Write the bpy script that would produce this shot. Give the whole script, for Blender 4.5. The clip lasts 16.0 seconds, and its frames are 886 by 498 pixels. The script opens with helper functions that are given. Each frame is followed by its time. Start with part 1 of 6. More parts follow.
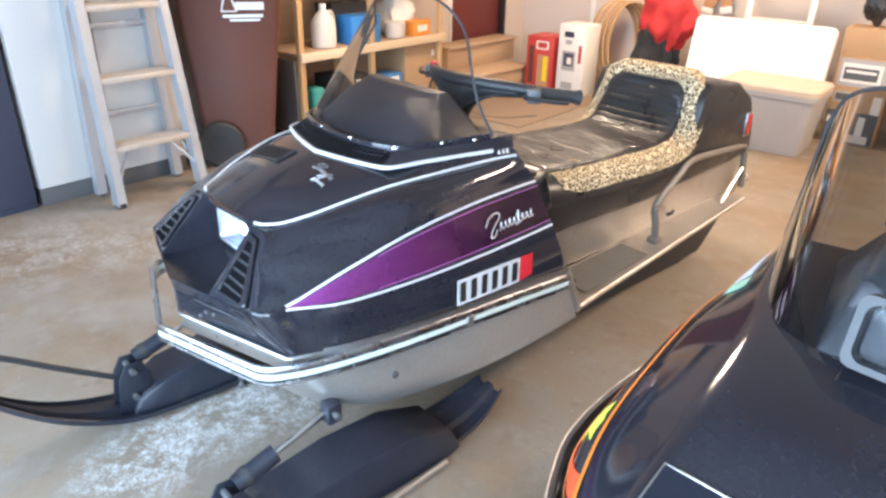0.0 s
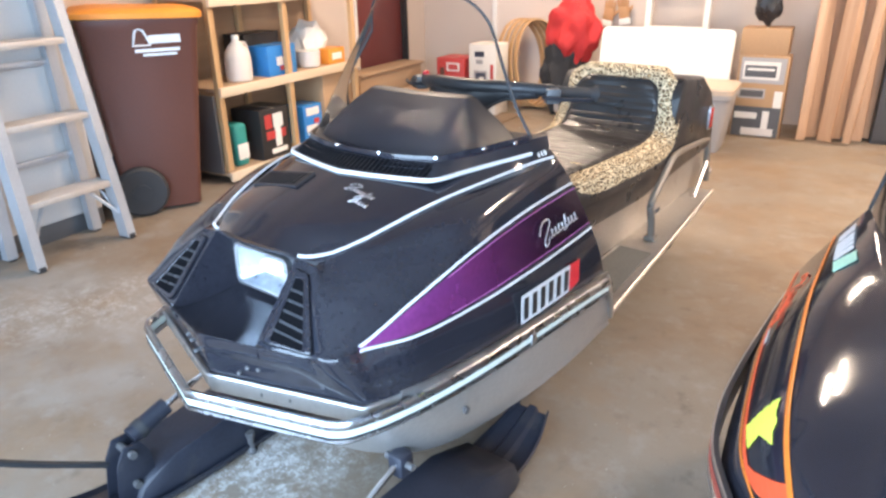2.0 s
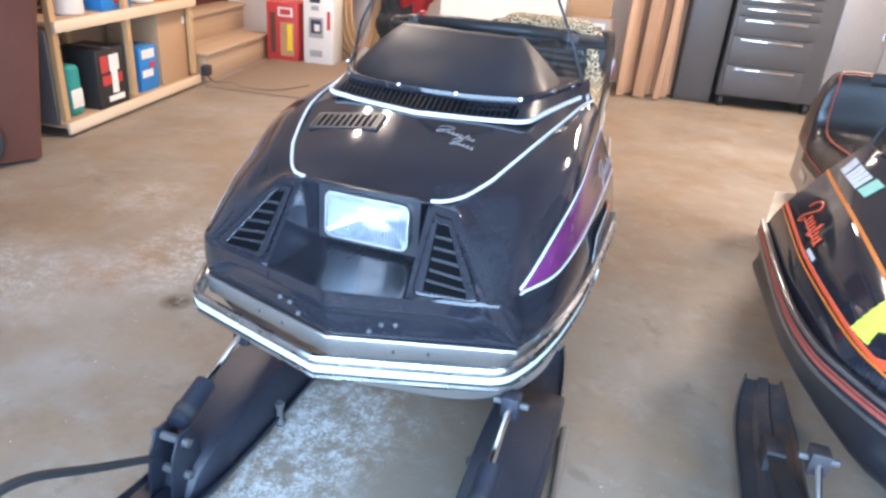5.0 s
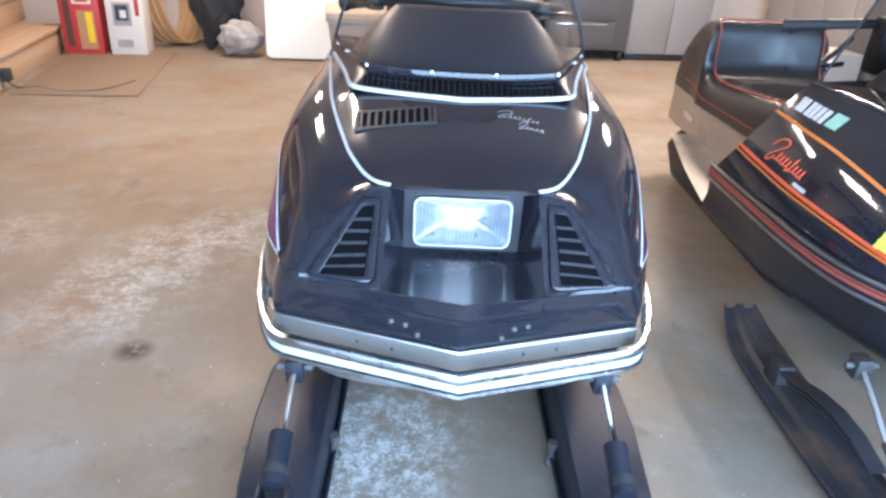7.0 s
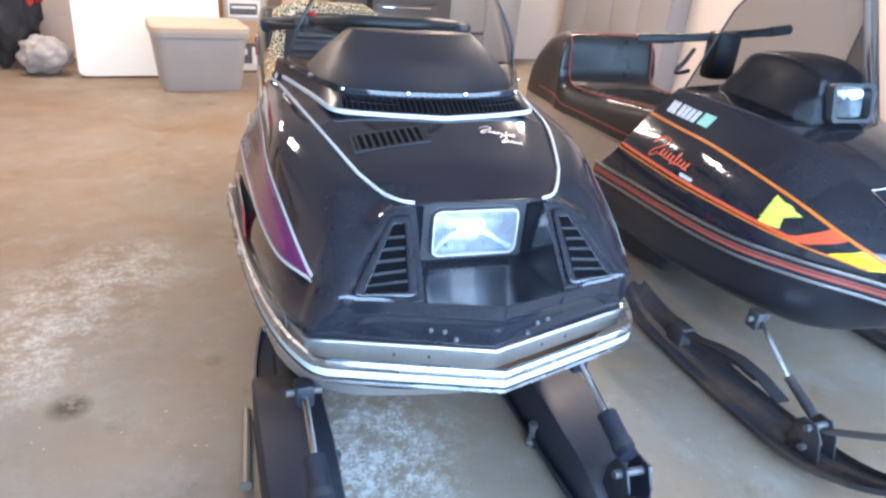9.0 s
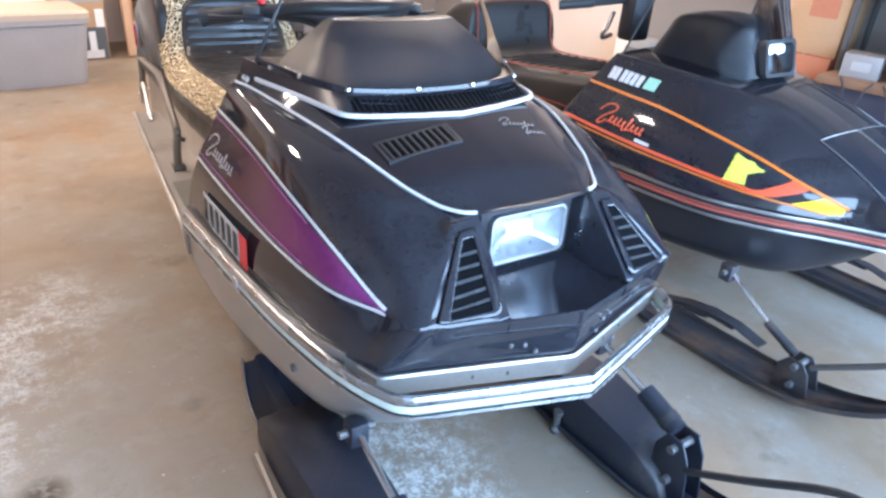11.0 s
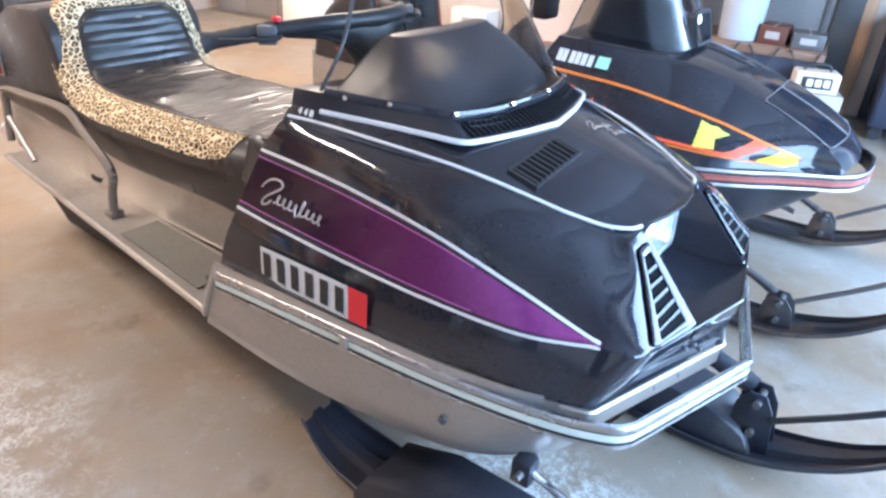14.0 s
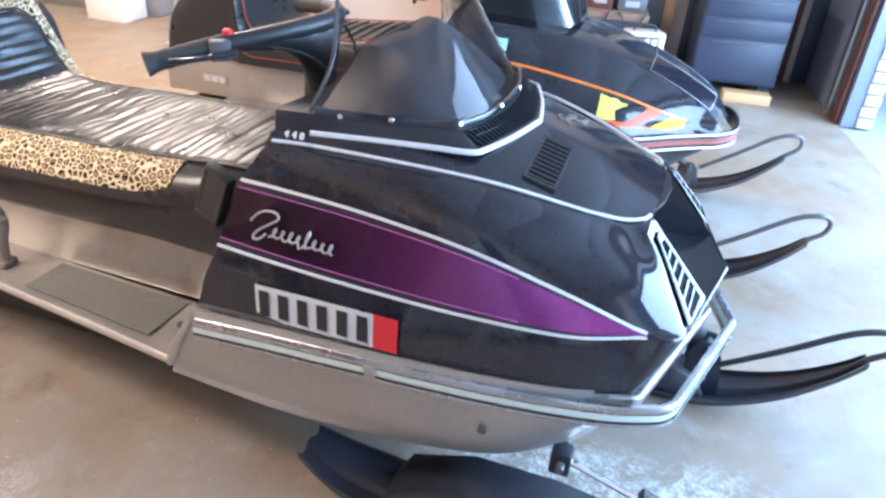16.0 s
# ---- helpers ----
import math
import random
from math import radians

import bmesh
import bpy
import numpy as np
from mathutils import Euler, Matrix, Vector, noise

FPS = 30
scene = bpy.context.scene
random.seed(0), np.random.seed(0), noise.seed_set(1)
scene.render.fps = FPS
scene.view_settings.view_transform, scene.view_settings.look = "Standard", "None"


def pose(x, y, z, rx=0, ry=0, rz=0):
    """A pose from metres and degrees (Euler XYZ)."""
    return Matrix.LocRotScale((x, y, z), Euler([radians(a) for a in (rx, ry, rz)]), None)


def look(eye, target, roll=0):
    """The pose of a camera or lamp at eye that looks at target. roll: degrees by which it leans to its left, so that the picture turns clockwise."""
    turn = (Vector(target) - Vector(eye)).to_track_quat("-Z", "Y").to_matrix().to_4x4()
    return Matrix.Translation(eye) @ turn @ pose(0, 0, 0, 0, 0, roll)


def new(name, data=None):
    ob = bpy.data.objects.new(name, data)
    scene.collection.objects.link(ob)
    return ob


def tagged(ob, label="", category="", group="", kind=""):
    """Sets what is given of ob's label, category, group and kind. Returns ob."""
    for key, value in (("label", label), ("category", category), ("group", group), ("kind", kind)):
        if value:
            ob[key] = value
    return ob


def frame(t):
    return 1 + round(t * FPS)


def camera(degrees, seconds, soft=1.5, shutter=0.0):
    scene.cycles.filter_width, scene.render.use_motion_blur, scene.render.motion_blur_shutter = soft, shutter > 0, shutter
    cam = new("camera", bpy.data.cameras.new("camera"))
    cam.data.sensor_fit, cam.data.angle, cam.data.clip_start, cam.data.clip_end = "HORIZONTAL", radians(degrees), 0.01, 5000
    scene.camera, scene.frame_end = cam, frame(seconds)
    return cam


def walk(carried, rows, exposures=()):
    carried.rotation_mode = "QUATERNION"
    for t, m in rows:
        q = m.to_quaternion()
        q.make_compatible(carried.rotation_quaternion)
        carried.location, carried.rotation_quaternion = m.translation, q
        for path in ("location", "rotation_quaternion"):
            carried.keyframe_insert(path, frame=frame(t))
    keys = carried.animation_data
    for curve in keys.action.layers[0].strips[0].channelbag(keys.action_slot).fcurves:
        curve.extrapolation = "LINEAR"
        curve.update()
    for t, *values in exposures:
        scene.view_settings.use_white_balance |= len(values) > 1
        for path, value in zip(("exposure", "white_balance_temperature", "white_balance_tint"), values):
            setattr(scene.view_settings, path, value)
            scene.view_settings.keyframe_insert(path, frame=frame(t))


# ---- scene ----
cam = camera(65.5, 16.0, soft=2.7)
PATH = [
    (0, (1.684, -0.465, 1.505), (0.328, 0.728, 0.646), 1.1),
    (0.5, (1.529, -0.501, 1.482), (0.238, 0.828, 0.73), 0.2),
    (1, (1.397, -0.578, 1.456), (0.201, 0.829, 0.687), 0.2),
    (1.5, (1.349, -0.613, 1.421), (0.138, 0.77, 0.632), -0.5),
    (2, (1.264, -0.655, 1.394), (0.119, 0.791, 0.62), -1.2),
    (2.5, (1.188, -0.701, 1.387), (0.051, 0.739, 0.592), -1.4),
    (3, (1.119, -0.761, 1.38), (0.051, 0.736, 0.595), 0.2),
    (3.5, (1.0, -0.862, 1.369), (0.117, 0.734, 0.549), 1.4),
    (4, (0.859, -0.963, 1.346), (0.098, 0.688, 0.513), 3.3),
    (4.2, (0.81, -0.976, 1.335), (0.069, 0.681, 0.495), 3.5),
    (6.3, (0.125, -1.071, 1.326), (0.084, 0.716, 0.428), 6.1),
    (6.5, (0.073, -1.068, 1.316), (0.063, 0.714, 0.409), 5.6),
    (7, (-0.084, -1.022, 1.306), (-0.017, 0.759, 0.399), 3.5),
    (7.5, (-0.216, -0.992, 1.315), (-0.018, 0.776, 0.401), 3.3),
    (8, (-0.361, -1.01, 1.321), (0.118, 0.719, 0.437), 4.6),
    (8.5, (-0.486, -1.042, 1.318), (0.107, 0.653, 0.439), 5.7),
    (9, (-0.55, -1.033, 1.326), (0.083, 0.663, 0.476), 5.6),
    (9.2, (-0.576, -1.018, 1.316), (0.074, 0.668, 0.459), 6.2),
    (11.3, (-0.955, -0.668, 1.333), (0.172, 0.708, 0.419), 5.5),
    (11.5, (-0.998, -0.644, 1.332), (0.195, 0.675, 0.417), 6.5),
    (12, (-1.097, -0.599, 1.331), (0.163, 0.658, 0.418), 6.8),
    (12.5, (-1.146, -0.512, 1.339), (0.133, 0.732, 0.437), 4.0),
    (13, (-1.195, -0.37, 1.337), (0.151, 0.778, 0.403), 3.7),
    (13.5, (-1.251, -0.273, 1.344), (0.128, 0.834, 0.411), 5.8),
    (14, (-1.329, -0.138, 1.357), (0.11, 0.88, 0.412), 3.7),
    (14.5, (-1.397, -0.017, 1.364), (0.106, 0.896, 0.413), 3.9),
    (15, (-1.387, 0.085, 1.363), (0.201, 0.856, 0.422), 3.5),
    (15.5, (-1.402, 0.173, 1.369), (0.191, 0.909, 0.409), 4.7),
    (16, (-1.463, 0.243, 1.403), (0.185, 0.782, 0.407), 4.2),
]
walk(cam, [(t, look(eye, target, roll)) for t, eye, target, roll in PATH], exposures=[(0, .78, 6450, 10), (1, .72, 6500, 10), (2.5, .73, 5960, 10), (4, .69, 5760, 10), (9, .67, 5660, 10), (12, .86, 5600, 10), (16, 1.06, 5480, 10)])

# ---- light: daylight through the open garage door, warm lamps under the ceiling ----
TH = radians(8.4)                      # the garage stands turned against the snowmobiles
GM = Matrix.Rotation(TH, 4, "Z")       # garage frame -> world
SLAB_EDGE = -1.32                      # line of the garage door, in the garage frame


def gpt(x, y, z=0.0):
    return GM @ Vector((x, y, z))


world = bpy.data.worlds.new("sky")
scene.world = world
world.use_nodes = True
wn = world.node_tree.nodes
sky = wn.new("ShaderNodeTexSky")
sky.sky_type = "NISHITA"
sky.sun_disc = False
sky.sun_elevation = radians(48)
sky.sun_rotation = radians(20)
wn["Background"].inputs["Strength"].default_value = 0.15
world.node_tree.links.new(sky.outputs[0], wn["Background"].inputs[0])

sun_data = bpy.data.lights.new("sun", "SUN")
sun_data.energy = 1.7
sun_data.angle = radians(0.6)
sun_data.color = (1.0, 0.95, 0.88)
sun = new("sun", sun_data)
sun.matrix_world = look((3, 14, 14), (0, -6, 0))

# the sky's light in the opening of the garage door
door_data = bpy.data.lights.new("door_daylight", "AREA")
door_data.shape = "RECTANGLE"
door_data.size, door_data.size_y = 5.2, 2.3
door_data.energy = 330
door_data.color = (0.56, 0.76, 1.0)
door_light = new("door_daylight", door_data)
door_light.matrix_world = look(gpt(1.0, SLAB_EDGE - 0.95, 1.30), gpt(1.0, 3.0, 0.7))

# four pairs of warm tubes under the ceiling
for lx, ly, power in ((-1.14, 2.6, 23), (-0.86, 2.6, 23), (2.31, 2.7, 34), (2.59, 2.7, 34), (-1.14, 4.8, 19), (-0.86, 4.8, 19), (2.31, 4.8, 28), (2.59, 4.8, 28)):
    tube_data = bpy.data.lights.new("ceiling_tube", "AREA")
    tube_data.shape = "RECTANGLE"
    tube_data.size, tube_data.size_y = 0.60, 0.05
    tube_data.energy = power
    tube_data.color = (1.0, 0.77, 0.57)
    tube_light = new("ceiling_tube", tube_data)
    tube_light.matrix_world = GM @ pose(lx, ly, 2.62, 0, 0, 90)

# ---- materials ----


def surface(name, base, rough=0.5, metal=0.0, vary=0.12, scale=6.0, fine=90.0, bump=0.15, depth=0.002,
            coat=0.0, stain=None, stain_at=0.62, spec=0.5, rough_vary=0.1):
    """A plain surface with stains at a large scale, grain at a fine one, and a fine relief."""
    m = bpy.data.materials.new(name)
    m.use_nodes = True
    nt = m.node_tree
    nodes, links = nt.nodes, nt.links
    bsdf = nodes["Principled BSDF"]
    co = nodes.new("ShaderNodeTexCoord")
    big = nodes.new("ShaderNodeTexNoise")
    big.inputs["Scale"].default_value = scale
    big.inputs["Detail"].default_value = 6
    small = nodes.new("ShaderNodeTexNoise")
    small.inputs["Scale"].default_value = fine
    small.inputs["Detail"].default_value = 3
    for n in (big, small):
        links.new(co.outputs["Object"], n.inputs["Vector"])
    add = nodes.new("ShaderNodeMath")
    add.operation = "ADD"
    links.new(big.outputs["Fac"], add.inputs[0])
    links.new(small.outputs["Fac"], add.inputs[1])
    rng = nodes.new("ShaderNodeMapRange")
    rng.inputs["From Min"].default_value, rng.inputs["From Max"].default_value = 0.6, 1.4
    rng.inputs["To Min"].default_value, rng.inputs["To Max"].default_value = 1 - vary, 1 + vary
    links.new(add.outputs[0], rng.inputs["Value"])
    mul = nodes.new("ShaderNodeVectorMath")
    mul.operation = "SCALE"
    mul.inputs[0].default_value = base
    links.new(rng.outputs[0], mul.inputs["Scale"])
    out = mul.outputs[0]
    if stain:
        blot = nodes.new("ShaderNodeTexNoise")
        blot.inputs["Scale"].default_value = scale * 0.6
        blot.inputs["Detail"].default_value = 8
        blot.inputs["Roughness"].default_value = 0.65
        links.new(co.outputs["Object"], blot.inputs["Vector"])
        ramp = nodes.new("ShaderNodeMapRange")
        ramp.inputs["From Min"].default_value, ramp.inputs["From Max"].default_value = stain_at - 0.08, stain_at + 0.08
        links.new(blot.outputs["Fac"], ramp.inputs["Value"])
        mix = nodes.new("ShaderNodeMix")
        mix.data_type = "RGBA"
        mix.inputs["B"].default_value = (*stain, 1)
        links.new(ramp.outputs[0], mix.inputs["Factor"])
        links.new(out, mix.inputs["A"])
        out = mix.outputs["Result"]
    links.new(out, bsdf.inputs["Base Color"])
    rr = nodes.new("ShaderNodeMapRange")
    rr.inputs["From Min"].default_value, rr.inputs["From Max"].default_value = 0.3, 0.7
    rr.inputs["To Min"].default_value = max(0.02, rough - rough_vary * rough)
    rr.inputs["To Max"].default_value = min(1.0, rough + rough_vary * rough)
    links.new(big.outputs["Fac"], rr.inputs["Value"])
    links.new(rr.outputs[0], bsdf.inputs["Roughness"])
    bsdf.inputs["Metallic"].default_value = metal
    bsdf.inputs["Specular IOR Level"].default_value = spec
    bsdf.inputs["Coat Weight"].default_value = coat
    bsdf.inputs["Coat Roughness"].default_value = 0.06
    if bump:
        bp = nodes.new("ShaderNodeBump")
        bp.inputs["Strength"].default_value = bump
        bp.inputs["Distance"].default_value = depth
        links.new(small.outputs["Fac"], bp.inputs["Height"])
        links.new(bp.outputs[0], bsdf.inputs["Normal"])
    return m


def clear(name, tint, rough=0.02, ior=1.28):
    """Clear or smoked plastic and glass, thin."""
    m = bpy.data.materials.new(name)
    m.use_nodes = True
    nodes, links = m.node_tree.nodes, m.node_tree.links
    nodes.remove(nodes["Principled BSDF"])
    trans = nodes.new("ShaderNodeBsdfTransparent")
    trans.inputs[0].default_value = (*tint, 1)
    gloss = nodes.new("ShaderNodeBsdfGlossy")
    gloss.inputs["Roughness"].default_value = rough
    fres = nodes.new("ShaderNodeFresnel")
    fres.inputs["IOR"].default_value = ior
    mix = nodes.new("ShaderNodeMixShader")
    links.new(fres.outputs[0], mix.inputs[0])
    links.new(trans.outputs[0], mix.inputs[1])
    links.new(gloss.outputs[0], mix.inputs[2])
    links.new(mix.outputs[0], nodes["Material Output"].inputs[0])
    return m


def wood(name, light, dark, along="Y", scale=1.0):
    """Sawn softwood or plywood, with grain along one axis."""
    m = surface(name, light, rough=0.62, vary=0.1, scale=3, fine=120)
    nodes, links = m.node_tree.nodes, m.node_tree.links
    bsdf = nodes["Principled BSDF"]
    co = nodes.new("ShaderNodeTexCoord")
    mp = nodes.new("ShaderNodeMapping")
    s = {"X": (1.2, 28, 28), "Y": (28, 1.2, 28), "Z": (28, 28, 1.2)}[along]
    mp.inputs["Scale"].default_value = [v * scale for v in s]
    links.new(co.outputs["Object"], mp.inputs["Vector"])
    nz = nodes.new("ShaderNodeTexNoise")
    nz.inputs["Scale"].default_value = 1.0
    nz.inputs["Detail"].default_value = 5
    nz.inputs["Distortion"].default_value = 0.6
    links.new(mp.outputs[0], nz.inputs["Vector"])
    rnd = nodes.new("ShaderNodeObjectInfo")
    sh = nodes.new("ShaderNodeMath")
    sh.operation = "MULTIPLY_ADD"
    sh.inputs[1].default_value = 0.22
    links.new(rnd.outputs["Random"], sh.inputs[0])
    links.new(nz.outputs["Fac"], sh.inputs[2])
    rmp = nodes.new("ShaderNodeMapRange")
    rmp.inputs["From Min"].default_value, rmp.inputs["From Max"].default_value = 0.35, 0.85
    links.new(sh.outputs[0], rmp.inputs["Value"])
    mix = nodes.new("ShaderNodeMix")
    mix.data_type = "RGBA"
    mix.inputs["A"].default_value = (*light, 1)
    mix.inputs["B"].default_value = (*dark, 1)
    links.new(rmp.outputs[0], mix.inputs["Factor"])
    links.new(mix.outputs["Result"], bsdf.inputs["Base Color"])
    return m


def leopard(name):
    """Tan plush with dark rings round brown hearts."""
    m = surface(name, (0.5, 0.36, 0.19), rough=0.9, spec=0.2)
    nodes, links = m.node_tree.nodes, m.node_tree.links
    bsdf = nodes["Principled BSDF"]
    co = nodes.new("ShaderNodeTexCoord")
    wob = nodes.new("ShaderNodeTexNoise")
    wob.inputs["Scale"].default_value = 70
    links.new(co.outputs["Object"], wob.inputs["Vector"])
    sc = nodes.new("ShaderNodeVectorMath")
    sc.operation = "MULTIPLY_ADD"
    sc.inputs[1].default_value = (0.002, 0.002, 0.002)
    links.new(wob.outputs["Color"], sc.inputs[0])
    links.new(co.outputs["Object"], sc.inputs[2])
    vor = nodes.new("ShaderNodeTexVoronoi")
    vor.feature = "DISTANCE_TO_EDGE"
    vor.inputs["Scale"].default_value = 55
    vor.inputs["Randomness"].default_value = 0.85
    links.new(sc.outputs[0], vor.inputs["Vector"])
    ring = nodes.new("ShaderNodeValToRGB")
    ring.color_ramp.interpolation = "LINEAR"
    e = ring.color_ramp.elements
    e[0].position, e[0].color = 0.0, (0.72, 0.59, 0.39, 1)
    e[1].position, e[1].color = 1.0, (0.48, 0.30, 0.12, 1)
    for pos, col in ((0.08, (0.70, 0.57, 0.37, 1)), (0.12, (0.03, 0.02, 0.014, 1)), (0.27, (0.03, 0.02, 0.014, 1)), (0.33, (0.50, 0.35, 0.19, 1))):
        q = e.new(pos)
        q.color = col
    links.new(vor.outputs["Distance"], ring.inputs[0])
    links.new(ring.outputs[0], bsdf.inputs["Base Color"])
    return m


def concrete(name, patches):
    """Worn garage slab: broad brown stains, pale worn areas, grit, and dried salt in the patches (x, y, radius, weight)."""
    m = surface(name, (0.236, 0.194, 0.150), rough=0.58, vary=0.10, scale=2.0, fine=190, bump=0.3, depth=0.002, rough_vary=0.35)
    nodes, links = m.node_tree.nodes, m.node_tree.links
    bsdf = nodes["Principled BSDF"]
    co = nodes.new("ShaderNodeTexCoord")

    def cloud(scale, detail, rough, lo, hi):
        n = nodes.new("ShaderNodeTexNoise")
        n.inputs["Scale"].default_value, n.inputs["Detail"].default_value, n.inputs["Roughness"].default_value = scale, detail, rough
        links.new(co.outputs["Object"], n.inputs["Vector"])
        r = nodes.new("ShaderNodeMapRange")
        r.inputs["From Min"].default_value, r.inputs["From Max"].default_value = lo, hi
        links.new(n.outputs["Fac"], r.inputs["Value"])
        return r.outputs[0]

    def maths(op, a, b):
        n = nodes.new("ShaderNodeMath")
        n.operation = op
        n.use_clamp = True
        for k, v in enumerate((a, b)):
            if isinstance(v, float):
                n.inputs[k].default_value = v
            else:
                links.new(v, n.inputs[k])
        return n.outputs[0]

    def over(colour, factor):
        mix = nodes.new("ShaderNodeMix")
        mix.data_type = "RGBA"
        mix.inputs["B"].default_value = (*colour, 1)
        links.new(factor, mix.inputs["Factor"])
        links.new(bsdf.inputs["Base Color"].links[0].from_socket, mix.inputs["A"])
        links.new(mix.outputs["Result"], bsdf.inputs["Base Color"])

    over((0.20, 0.13, 0.075), maths("MULTIPLY", cloud(1.3, 9, 0.66, 0.44, 0.62), 0.8))
    over((0.11, 0.08, 0.055), maths("MULTIPLY", cloud(3.7, 6, 0.6, 0.62, 0.72), 0.75))
    over((0.325, 0.30, 0.27), maths("MULTIPLY", cloud(0.8, 7, 0.6, 0.52, 0.68), 0.6))
    over((0.36, 0.338, 0.31), maths("MULTIPLY", cloud(7, 8, 0.7, 0.52, 0.70), 0.35))
    over((0.13, 0.10, 0.08), maths("MULTIPLY", cloud(9, 8, 0.72, 0.56, 0.72), 0.45))
    over((0.26, 0.19, 0.125), maths("MULTIPLY", cloud(2.7, 8, 0.7, 0.50, 0.62), 0.55))
    over((0.72, 0.71, 0.68), maths("MULTIPLY", cloud(75, 2, 0.5, 0.735, 0.765), 0.6))
    over((0.07, 0.055, 0.045), maths("MULTIPLY", cloud(48, 3, 0.6, 0.70, 0.78), 0.6))
    speck = maths("ADD", maths("MULTIPLY", cloud(120, 3, 0.7, 0.50, 0.57), 0.62), maths("MULTIPLY", cloud(34, 6, 0.75, 0.49, 0.56), 0.62))
    for x, y, radius, weight in patches:
        d = nodes.new("ShaderNodeVectorMath")
        d.operation = "DISTANCE"
        d.inputs[1].default_value = (x, y, 0)
        links.new(co.outputs["Object"], d.inputs[0])
        r = nodes.new("ShaderNodeMapRange")
        r.inputs["From Min"].default_value, r.inputs["From Max"].default_value = radius, radius * 0.35
        links.new(d.outputs["Value"], r.inputs["Value"])
        edge = maths("MULTIPLY", r.outputs[0], cloud(7, 10, 0.78, 0.44, 0.52))
        pale = maths("ADD", maths("MULTIPLY", speck, 0.78), 0.10)
        over((0.60, 0.59, 0.57), maths("MULTIPLY", maths("MULTIPLY", edge, pale), weight))
        over((0.17, 0.15, 0.13), maths("MULTIPLY", maths("MULTIPLY", edge, cloud(38, 4, 0.6, 0.60, 0.66)), 0.8))
    for x, y, radius, weight in ((-1.22, 1.0, 0.22, 0.55), (-1.15, 1.12, 0.30, 0.5), (-1.45, 1.65, 0.35, 0.4), (0.1, 3.6, 0.5, 0.5), (-0.6, 2.4, 0.4, 0.3)):
        d = nodes.new("ShaderNodeVectorMath")
        d.operation = "DISTANCE"
        d.inputs[1].default_value = (x, y, 0)
        links.new(co.outputs["Object"], d.inputs[0])
        r = nodes.new("ShaderNodeMapRange")
        r.inputs["From Min"].default_value, r.inputs["From Max"].default_value = radius, 0.0
        links.new(d.outputs["Value"], r.inputs["Value"])
        over((0.24, 0.125, 0.05), maths("MULTIPLY", maths("MULTIPLY", r.outputs[0], cloud(5, 8, 0.7, 0.38, 0.60)), weight))
    dot = nodes.new("ShaderNodeVectorMath")
    dot.operation = "DISTANCE"
    dot.inputs[1].default_value = (-0.84, 0.886, 0)
    links.new(co.outputs["Object"], dot.inputs[0])
    r = nodes.new("ShaderNodeMapRange")
    r.inputs["From Min"].default_value, r.inputs["From Max"].default_value = 0.070, 0.025
    links.new(dot.outputs["Value"], r.inputs["Value"])
    over((0.06, 0.04, 0.022), maths("MULTIPLY", r.outputs[0], cloud(22, 5, 0.6, 0.30, 0.5)))
    return m


BLACK_PAINT = surface("black_paint", (0.018, 0.018, 0.024), rough=0.085, vary=0.25, scale=5, bump=0.0, coat=0.3, rough_vary=0.35)
BLACK_SATIN = surface("black_satin", (0.020, 0.020, 0.025), rough=0.33, vary=0.2, scale=8, bump=0.05, depth=0.0006)
DASH_BLACK = surface("dash_plastic", (0.022, 0.022, 0.029), rough=0.42, vary=0.15, scale=5, bump=0.0, rough_vary=0.2)
RECESS_GLOSS = surface("recess_gloss", (0.02, 0.02, 0.026), rough=0.17, vary=0.2, scale=8, bump=0.0)
GRILLE_BLACK = surface("grille_enamel", (0.038, 0.039, 0.044), rough=0.3, vary=0.15, bump=0.0)
BLACK_PLASTIC = surface("black_plastic", (0.024, 0.024, 0.027), rough=0.40, vary=0.2, bump=0.06, depth=0.0006)
# almost no colour or gloss: shade of the grille openings put into the paint
VENT_SHADE = surface("vent_shade", (0.004, 0.004, 0.005), rough=0.8, spec=0.05)
RUBBER = surface("rubber", (0.026, 0.026, 0.028), rough=0.62, vary=0.2, bump=0.2, depth=0.001)
SKI_PAINT = surface("ski_paint", (0.016, 0.018, 0.028), rough=0.46, vary=0.3, scale=9, stain=(0.05, 0.045, 0.045), stain_at=0.66)
RUSTY_SKI = surface("rusty_ski_paint", (0.035, 0.032, 0.036), rough=0.5, vary=0.3, scale=9, stain=(0.095, 0.060, 0.042), stain_at=0.58)
CHROME = surface("chrome", (0.80, 0.80, 0.81), rough=0.14, metal=1.0, vary=0.08, scale=14, fine=160, bump=0.03, depth=0.0005, rough_vary=0.5)
POLISHED = surface("polished_aluminium", (0.54, 0.56, 0.59), rough=0.27, metal=1.0, vary=0.08, scale=14, bump=0.04, depth=0.0005, rough_vary=0.4)
ALUMINIUM = surface("brushed_aluminium", (0.54, 0.54, 0.54), rough=0.36, metal=1.0, vary=0.1, scale=7, bump=0.08, depth=0.0006)
PAN_METAL = surface("pan_aluminium", (0.50, 0.47, 0.44), rough=0.40, metal=0.75, vary=0.1, scale=4, bump=0.06, depth=0.0006, stain=(0.36, 0.34, 0.33), stain_at=0.66)
TUNNEL_METAL = surface("tunnel_aluminium", (0.50, 0.47, 0.43), rough=0.45, metal=0.8, vary=0.12, scale=5, stain=(0.36, 0.32, 0.28), stain_at=0.6)
WHITE_LINE = surface("white_tape", (0.58, 0.59, 0.60), rough=0.4, vary=0.08)
